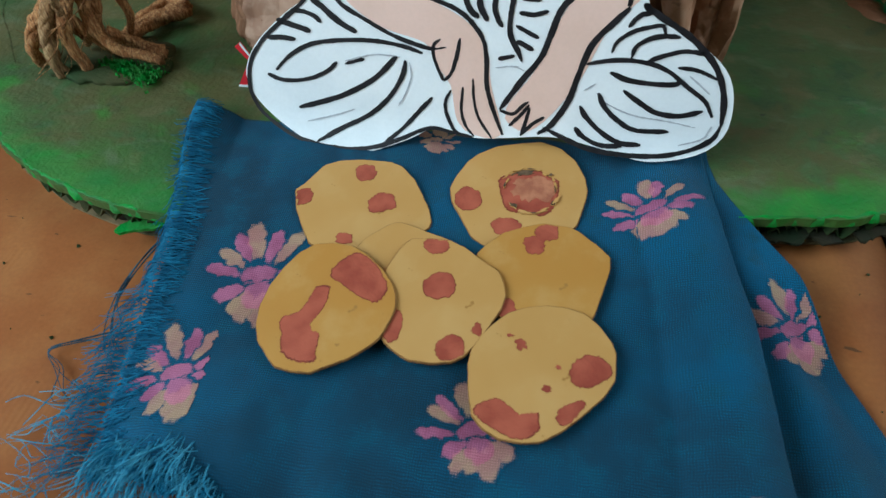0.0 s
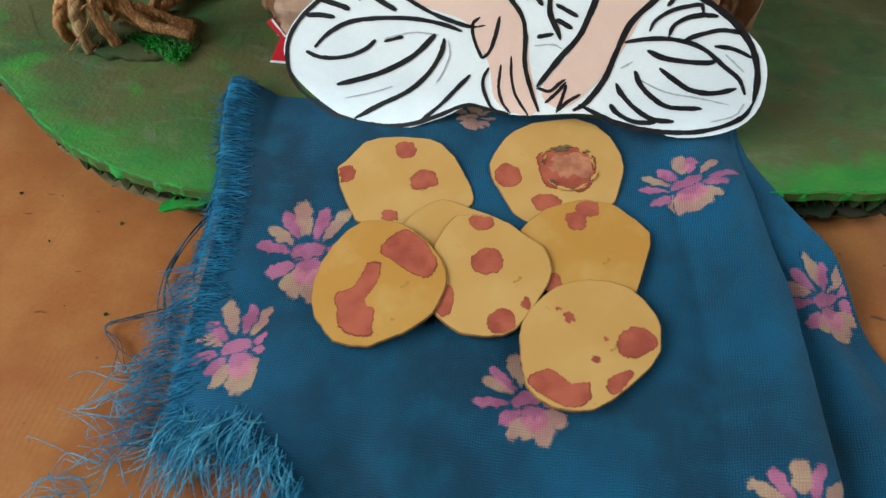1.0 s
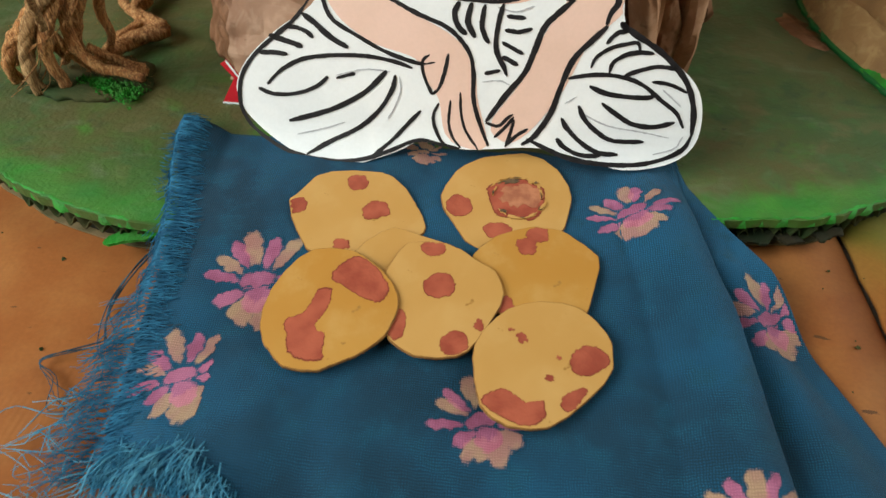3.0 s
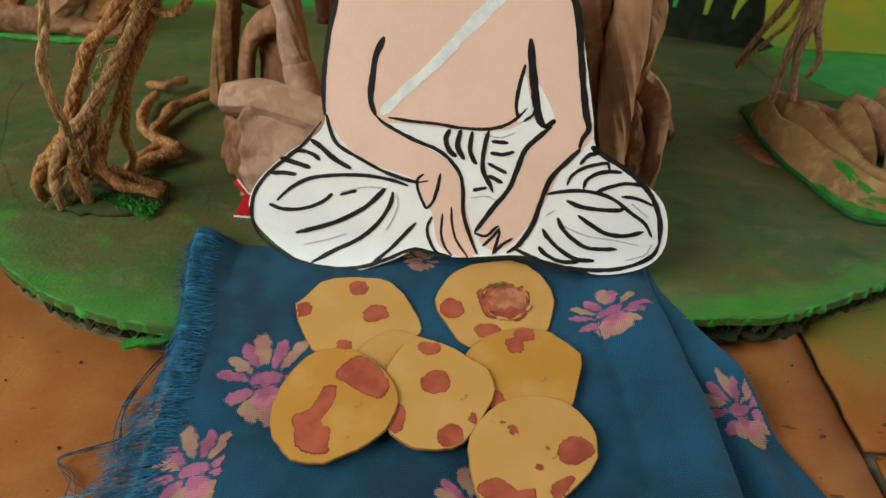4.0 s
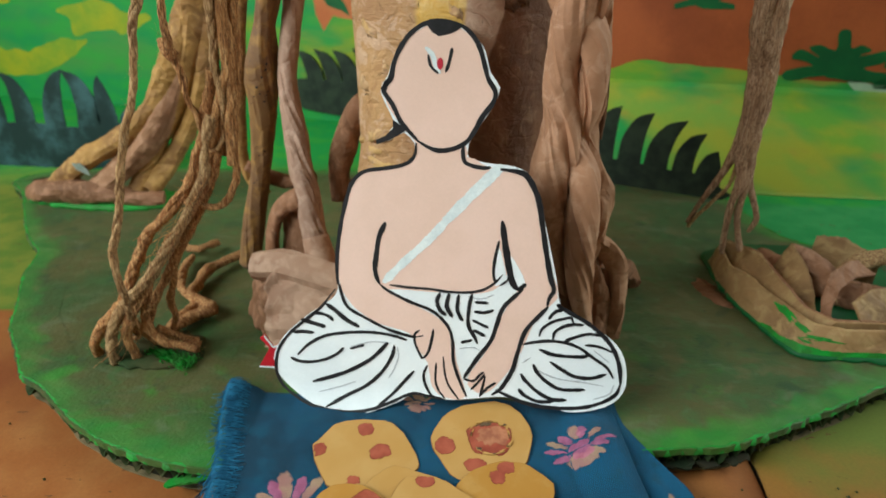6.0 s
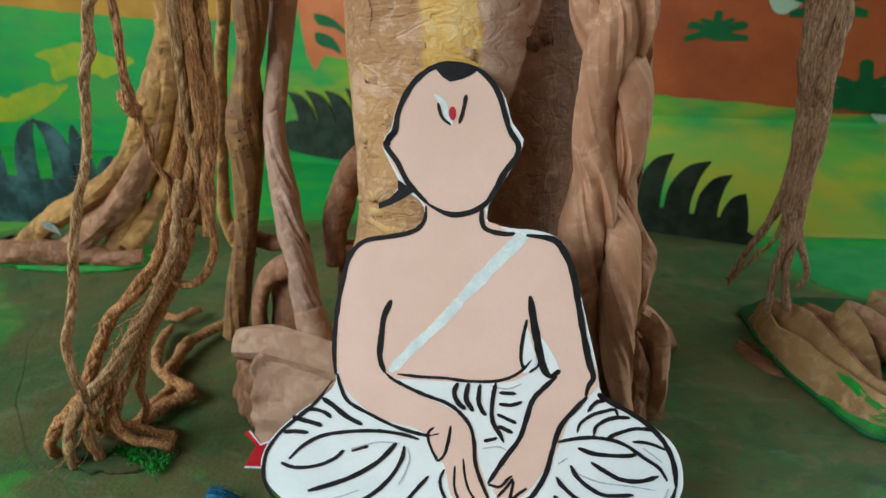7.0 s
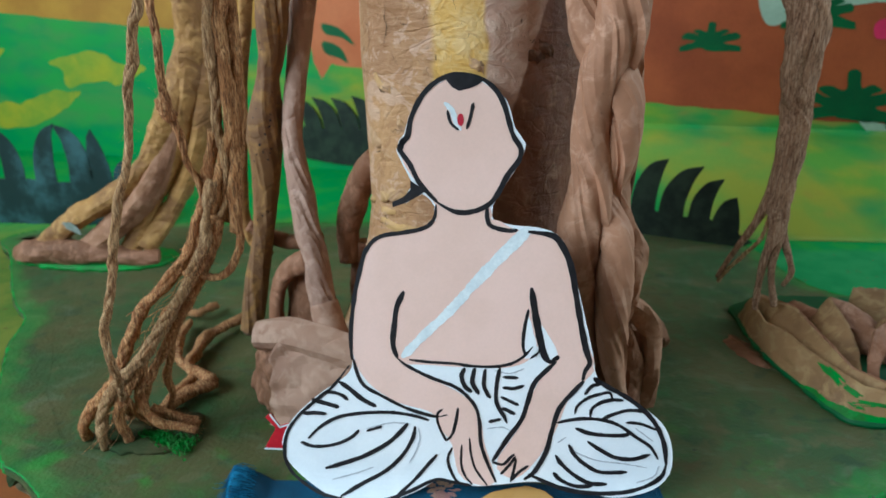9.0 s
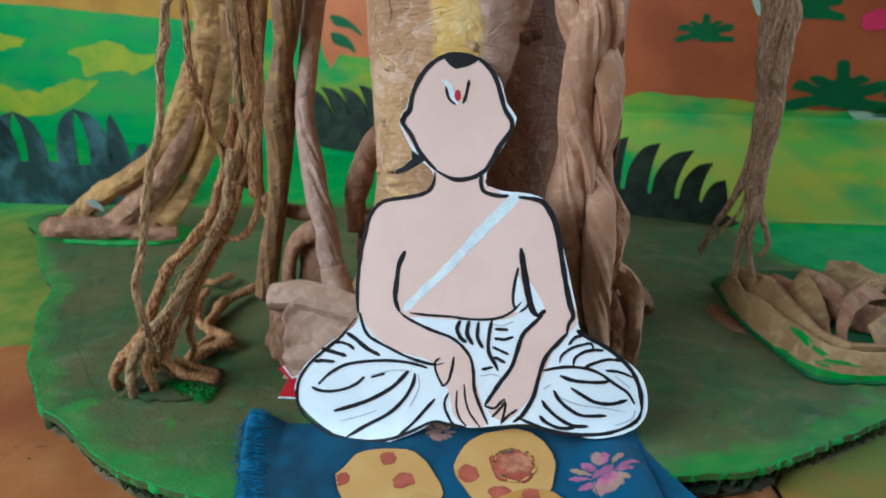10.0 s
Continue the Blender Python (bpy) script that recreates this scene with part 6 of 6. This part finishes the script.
for k in range(1200):
    t = rnd.random()
    x, y = -164 + 26 * t + rnd.gauss(0, 1.5), 36 - 10 * t + rnd.gauss(0, 1.2 + 2.4 * t)
    a, n = rnd.uniform(0, 6.28), rnd.uniform(0.5, 1.7)
    p = mm(x, y, 1.6)
    tip = p + Vector((math.cos(a) * n * 0.5, math.sin(a) * n * 0.5, n * 0.8)) / 1000
    w = Vector((-math.sin(a), math.cos(a), 0)) * 0.0005
    bm.faces.new([bm.verts.new(q) for q in (p - w, p + w, tip + w * 0.4, tip - w * 0.4)])
tagged(part("moss", bm, M["moss"], clump, "bright green moss tuft"), kind="stuff")

# --- right: a thick rope root that splits over a folded paper foot
rope_root = thing("rope_root", "hanging brown rope root with split ends", "rope root")
for pts, rad in (((136, 119, 300, 133, 120, 206, 140, 120, 174, 141, 121, 150, 145, 121, 138, 146, 122, 122, 146, 122, 101, 144, 123, 84, 146, 123, 69, 143, 124, 54, 143, 126, 30, 144, 128, 22), [5.4, 5.4, 5.2, 5.2, 5, 4.4, 4.2, 3.8, 3.2, 1.8, 1.5, 1.4]),
                 ((146, 118, 300, 142, 118, 206, 147, 119, 173, 147, 120, 150, 148, 121, 135, 149, 122, 120, 148, 122, 98, 147, 123, 81, 149, 124, 66, 148, 125, 47, 154, 128, 24), [5, 5, 4.8, 4.6, 4.2, 4, 3.6, 3.2, 2.2, 1.6, 1.6]),
                 ((138, 116, 300, 136, 117, 206, 142, 117, 174, 139, 118, 155, 140, 119, 140, 149, 120, 125, 147, 122, 103, 149, 124, 83, 152, 125, 65, 159, 126, 46, 157, 128, 36), [3.6, 3.6, 3.6, 3.4, 3.2, 3, 2.8, 2.2, 1.7, 1.4, 1.0]),
                 ((130, 119, 300, 127, 118, 206, 137, 120, 174, 140, 122, 142, 142, 123, 122, 142, 125, 97, 139, 127, 79, 135, 129, 67, 129, 131, 54, 123, 133, 39), [3, 3, 3, 2.6, 2.6, 2.4, 2.1, 1.7, 1.4, 1.0])):
    bm = bmesh.new()
    line = sweep(bm, triples(*pts), rad, 16, 0.0016, 0.16, 90.0, 4, -0.26, 22.0, len(pts) * 1.0)
    fuzz(bm, line, 0.003, 160, rnd, 2.2, thick=0.06)
    part("strand", bm, M["rope"], rope_root)
cord("strand", triples(142, 123, 84, 141, 126, 66, 136, 129, 56, 128, 132, 44, 124, 134, 36), 1.2, M["twine_pale"], rope_root, rnd, hairs=60)

paper_foot = thing("folded_paper_foot", "folded kraft paper root foot with green painted edge", "paper root")


def panel(name, low, high, mat, label="", rough=1.2, seed=0.0, cols=72, rows=10):
    """A creased sheet of stiff paper between two edge lines (mm) of as many points; gives back its surface."""
    a, b = triples(*low), triples(*high)

    def surface(u, v, out=0.0):
        x = min(max(u, 0.0), 0.9999) * (len(a) - 1)
        i, f = int(x), x - int(x)
        p, q = a[i].lerp(a[i + 1], f), b[i].lerp(b[i + 1], f)
        c = p.lerp(q, v)
        nrm = (a[i + 1] - a[i] + b[i + 1] - b[i]).cross(q - p).normalized()
        n = c * 62 + Vector((seed, 0, 0))
        push = rough * (1.5 * abs(noise.noise(n)) + 0.5 * noise.noise(n * 2.7)) * (0.35 + 0.65 * math.sin(math.pi * min(max(v, 0), 1)))
        return c + nrm * (push + out) / 1000

    bm = bmesh.new()
    grid = [[bm.verts.new(surface(i / cols, j / rows + (0.03 * noise.noise(Vector((i * 0.4, seed, 0))) if j == rows else 0))) for i in range(cols + 1)] for j in range(rows + 1)]
    for r0, r1 in zip(grid, grid[1:]):
        for i in range(cols):
            bm.faces.new((r0[i], r0[i + 1], r1[i + 1], r1[i]))
    m = part(name, bm, M[mat], paper_foot, label, crease=16).modifiers.new("thickness", "SOLIDIFY")
    m.thickness, m.offset = 0.0009, 0.0
    return surface


front = panel("front_fold", (148, 158, 1, 146, 133, 1, 147, 116, 1, 149, 100, 1, 154, 82, 1, 158, 65, 1, 163, 54, 1, 182, 51, 1, 250, 54, 1), (152, 152, 17, 148, 122, 17, 153, 114, 17, 156, 108, 17, 159, 95, 16, 166, 73, 16, 171, 62, 15, 184, 57, 15, 250, 58, 14), "kraft", "creased kraft paper front fold")
panel("inner_fold", (155, 154, 6, 155, 124, 8, 161, 110, 8, 163, 95, 8, 169, 75, 8, 177, 65, 8, 250, 63, 8), (154, 151, 20, 168, 131, 21, 168, 115, 20, 170, 92, 18, 172, 76, 16, 183, 64, 15, 250, 62, 15), "kraft", "", 1.0, 4)
# back of the kraft sheet, coloured dark in place of shade
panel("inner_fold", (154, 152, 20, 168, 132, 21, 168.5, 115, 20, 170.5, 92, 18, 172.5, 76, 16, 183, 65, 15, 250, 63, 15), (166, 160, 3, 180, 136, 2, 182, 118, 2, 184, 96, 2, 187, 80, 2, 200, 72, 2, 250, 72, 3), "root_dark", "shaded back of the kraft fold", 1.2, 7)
panel("bent_strip", (178, 134, 10, 177, 118, 12, 177, 102, 9, 178, 85, 2), (185, 131, 28, 188, 113, 20, 187, 98, 13, 184, 85, 4), "kraft", "bent kraft paper strip", 1.0, 9, 30)
panel("bent_strip", (189, 124, 16, 194, 120, 13, 202, 114, 9, 208, 108, 3), (185, 131, 28, 195, 129, 25, 205, 126, 19, 218, 121, 7), "root_dark", "bent brown paper strip", 1.0, 11, 30)
panel("bent_strip", (220, 104, 22, 208, 100, 22, 197, 93, 18, 192, 87, 10, 192, 84, 2), (214, 114, 26, 206, 108, 28, 192, 98, 25, 187, 90, 14, 187, 86, 3), "root_dark", "bent brown paper strip", 0.8, 13, 30)
panel("bent_strip", (204, 76, 3, 214, 82, 3, 228, 88, 3, 250, 92, 3), (200, 84, 15, 212, 92, 19, 228, 98, 18, 252, 100, 14), "kraft", "bent kraft paper strip", 1.0, 15, 30)
panel("bent_strip", (200, 142, 2, 214, 134, 2, 230, 122, 2), (206, 148, 26, 220, 144, 27, 238, 132, 18), "kraft", "bent kraft paper strip", 1.2, 17, 30)
bm = bmesh.new()
sweep(bm, triples(202, 104, 2, 206, 112, 12, 216, 120, 19, 238, 126, 24, 280, 130, 27), [3, 4.4, 4.6, 4.6, 4.4], 12, 0.002, 0.25, 70.0, 3, -0.25, 8.0)
part("rolled_fold", bm, M["twine_pale"], paper_foot, "twisted rope end")
bm = bmesh.new()
sweep(bm, triples(178, 160, 6, 190, 134, 8, 210, 108, 8, 244, 90, 8), [6, 8, 8, 7], 14, 0.003, 0.3, 60.0, 3, -0.2, 3.0, flat=0.6)
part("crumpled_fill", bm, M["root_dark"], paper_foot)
bm = bmesh.new()
outline_fill(bm, ragged(smooth_ring(pairs(149, 172, 146, 160, 145, 133, 146, 116, 148, 100, 153, 82, 157, 64, 162.5, 52.5, 182, 49.5, 250, 53, 260, 120, 236, 176, 180, 186), 3.0), 2, 0.15), -0.3, 2.2, level(0))
part("painted_base", bm, M["plant_paint"], paper_foot, "green painted paper base")
# green paint brushed along the lower front edge, and a few dabs above it
bm = bmesh.new()
strip = []
for i in range(61):
    u = 0.49 + 0.5 * i / 60
    top = float(np.interp(u, (0.49, 0.52, 0.57, 0.62, 0.68, 0.75, 0.82, 1.0), (0.02, 0.12, 0.2, 0.16, 0.24, 0.3, 0.22, 0.26))) + 0.05 * noise.noise(Vector((i * 0.5, 3, 0)))
    strip.append([bm.verts.new(front(u, v, 0.75)) for v in (-0.02, top * 0.5, top)])
for a, b in zip(strip, strip[1:]):
    for i in (0, 1):
        bm.faces.new((a[i], b[i], b[i + 1], a[i + 1]))
part("painted_edge", bm, M["rim"], paper_foot, "bright green paint")
for cu, cv, ru, rv, turn, seed in ((60.5, 76, 3.6, 11, 0.25, 1), (63, 86, 1.6, 6, 0.5, 6), (70.5, 71, 4.2, 7, 0.1, 2), (79, 53, 6.5, 7, 0.0, 5), (75, 40, 2.5, 4, 0.3, 8)):
    bm = bmesh.new()
    outline_fill(bm, blob(cu, cv, ru, rv, turn, 26, 0.5, seed), 0, 0.3, lambda u, v, d: front(u / 100, v / 100, 0.55 + d))
    part("paint_dab", bm, M["rim"], paper_foot, "bright green paint", smooth=False)
bm = bmesh.new()
outline_fill(bm, ragged(smooth_ring(pairs(130, 127, 138, 137, 144, 120, 146, 101, 140, 104, 134, 116), 2.0), 3, 0.25), -0.3, 0.25, level(0))
part("bare_patch", bm, M["root_dark"], paper_foot, "bare brown patch of torn paper")

# --- left, behind: a spread paper root on its own pad
back_root = thing("spread_root", "tan paper root spreading over a small glued pad", "paper root")
for pts, rad, mat in ((triples(-190, 252, 300, -203, 252, 180, -208, 252, 141, -222, 252, 100, -237, 251, 70, -255, 250, 42, -276, 247, 8), [11, 10.5, 10, 8.4, 7.4, 6.5, 6.5], "bark_gold"),
                      (triples(-200, 252, 190, -212, 250, 150, -228, 246, 112, -246, 246, 80, -272, 245, 56, -302, 244, 40, -330, 244, 22, -350, 244, 7), [5, 7, 8, 8.5, 8.5, 8, 7, 5], "bark_gold"),
                      (triples(-190, 253, 210, -194, 254, 156, -206, 253, 106, -218, 253, 76, -236, 252, 46, -262, 247, 12), [7, 7.5, 7, 7, 7], "bark_gold"),
                      (triples(-214, 250, 130, -230, 247, 92, -246, 245, 64, -268, 243, 40, -300, 241, 16, -316, 240, 6), [5, 7, 9, 9, 8, 6], "root"),
                      (triples(-222, 248, 108, -240, 243, 70, -262, 240, 44, -282, 240, 26, -300, 238, 10), [5, 6, 6, 6], "root_dark"),
                      (triples(-364, 246, 7, -346, 240, 10, -322, 238, 12, -298, 237, 11, -276, 240, 8), [5, 9, 9.5, 8, 5], "root_dark"),
                      (triples(-288, 238, 7, -268, 236, 7, -250, 240, 6), [5, 6, 5], "root_dark")):
    bm = bmesh.new()
    sweep(bm, pts, rad, 16, 0.003, 0.22, 55.0, 3, -0.22, 3.0)
    part("root_strand", bm, M[mat], back_root, crease=24)
bm = bmesh.new()
outline_fill(bm, ragged(smooth_ring(pairs(-366, 246, -330, 230, -276, 226, -248, 236, -244, 258, -276, 272, -340, 270), 3.0), 3, 0.15), -0.3, 3.0, level(0))
part("painted_base", bm, M["rim"], back_root, "green painted pad")

# --- paper grass clumps


def grass_clump(place, fins, blades, base, mat, label):
    """A strip of stiff paper cut into blades. fins: foot from u0 to u1 at height v0, hooked tip; blades: foot u, width, tip, and the bow of its middle."""
    bm = bmesh.new()
    for u0, u1, v0, tu, tv in fins:
        left = spline([Vector((u0, v0, 0)), Vector((u0 + (tu - u0) * 0.12, v0 + (tv - v0) * 0.5, 0)), Vector((u0 + (tu - u0) * 0.5, v0 + (tv - v0) * 0.88, 0)), Vector((tu, tv, 0))], 3)
        right = spline([Vector((tu, tv - 1.0, 0)), Vector((u1 + (tu - u1) * 0.45, v0 + (tv - v0) * 0.7, 0)), Vector((u1 + (tu - u1) * 0.04, v0 + (tv - v0) * 0.3, 0)), Vector((u1, v0, 0))], 3)
        outline_fill(bm, [(p.x, p.y) for p in left + right], -0.4, 0.4, place)
    for u, v0, w, tu, tv, bow in blades:
        line = spline([Vector((u, v0, 0)), Vector((u + (tu - u) * 0.3 + bow, v0 + (tv - v0) * 0.4, 0)), Vector((u + (tu - u) * 0.65 + bow, v0 + (tv - v0) * 0.78, 0)), Vector((tu, tv, 0))], 3)
        one, two = [], []
        for i, p in enumerate(line):
            t = (line[min(i + 1, len(line) - 1)] - line[max(i - 1, 0)]).normalized()
            h = 0.5 * w * max(1 - (i / (len(line) - 1)) ** 3.0, 0.02)
            one.append((p.x - t.y * h, p.y + t.x * h)), two.append((p.x + t.y * h, p.y - t.x * h))
        outline_fill(bm, one + two[::-1], -0.4, 0.4, place)
    outline_fill(bm, smooth_ring(base, 4), -0.5, 0.5, place)
    return tagged(part("paper_grass", bm, M[mat], smooth=False), label, "paper grass", group="paper grass clumps")


grass_clump(lambda u, v, d: mm(u, 315 - 0.43 * (u - 100) - d, v),
            [(70, 88, 20, 88, 70), (91, 109, 20, 112, 67), (112, 130, 20, 136, 64), (132, 150, 18, 160, 60.5), (153, 168, 18, 174, 52), (169, 188, 8, 184, 39)], [],
            pairs(66, 0, 190, 0, 189, 10, 186, 12, 169, 19, 152, 19, 131, 21, 112, 22, 68, 24), "leaf_black",
            "black green paper grass blades standing behind the tree")
grass_clump(lambda u, v, d: mm(u, 370 - 0.1 * (u + 400) - d, v - 13), [(-369, -347, 40, -359, 91), (-347, -325, 38, -328, 64)],
            [(-415, 38, 22, -395, 96, -4), (-379, 38, 24, -396, 95, 7), (-486, 38, 24, -464, 92, -4), (-448, 38, 22, -463, 92, 6), (-510, 38, 22, -496, 94, -4), (-478, 38, 20, -494, 94, 6)],
            pairs(-540, 0, -330, 0, -326, 30, -344, 42, -372, 43, -404, 41, -440, 44, -474, 43, -500, 46, -540, 46), "leaf_blue",
            "blue green paper grass blades standing on the card")
grass_clump(lambda u, v, d: on_backdrop(u, v, 3.0 + d), [(-172, -194, 30, -206, 72), (-149, -172, 30, -182, 72), (-126, -149, 30, -157, 75), (-196, -218, 30, -228, 70)], [],
            pairs(-234, 2, -120, -6, -122, 32, -149, 36, -172, 36, -196, 36, -234, 34), "leaf_black", "black green paper grass blades glued on the backdrop")

# faint print on the rolled paper: plain dark bars
rnd = random.Random(31)
for k in range(40):
    z = rnd.choice((66, 84, 102, 118, 134, 150, 168)) + rnd.gauss(0, 3)
    cx = float(np.interp(z, (73, 103, 122, 133, 153, 179), (-123, -118, -116, -115, -111, -106)))
    r = float(np.interp(z, (73, 103, 122, 133, 153, 179), (5.4, 7.2, 9.2, 8.6, 5.2, 7.6)))
    a = radians(rnd.uniform(-50, 45))
    w, h = rnd.uniform(0.04, 0.14), rnd.uniform(0.4, 1.5)
    bm = bmesh.new()
    quad = []
    for da, dz in ((-w, -h), (w, -h * 0.6), (w, h), (-w, h * 0.7)):
        b = a + da * 0.5
        quad.append(bm.verts.new(mm(cx + (r + 0.3) * math.sin(b), 114 - (r + 0.3) * math.cos(b), z + dz * 0.5)))
    bm.faces.new(quad)
    part("print_bar", bm, M["ink"], tree, smooth=False)

# --- crumbs of card and dried paint on the painted sheets
rnd = random.Random(52)
bm = bmesh.new()
for k in range(90):
    right = k % 2
    x, y = (rnd.uniform(92, 210), rnd.uniform(-110, -20)) if right else (rnd.uniform(-330, -120), rnd.uniform(-90, 40))
    if not right and y > -0.55 * (x + 120) - 50:
        continue
    r, z = rnd.uniform(0.25, 0.8), -12.2 if x > 122 else -13.8
    ring = [bm.verts.new(mm(x + r * rnd.uniform(0.6, 1.4) * math.cos(a), y + r * rnd.uniform(0.6, 1.4) * math.sin(a), z - 0.2)) for a in (0.2, 1.5, 2.9, 4.2, 5.4)]
    tip = bm.verts.new(mm(x + rnd.uniform(-0.3, 0.3), y + rnd.uniform(-0.3, 0.3), z + r))
    for i in range(5):
        bm.faces.new((ring[i], ring[(i + 1) % 5], tip))
tagged(part("crumbs", bm, M["card_raw"], smooth=False), "small dark crumbs scattered on the painted card", "crumbs", kind="stuff")

# --- a white paper scrap beside the spread root
bm = bmesh.new()
outline_fill(bm, pairs(-316, 36, -313, 31, -307, 28, -303, 26, -304, 31, -309, 36), 0, 0.5, lambda u, v, d: mm(u, 234.5 - d, v))
tagged(part("paper_scrap", bm, M["scrap"], smooth=False), "small pale paper scrap lying against the spread root", "scrap")
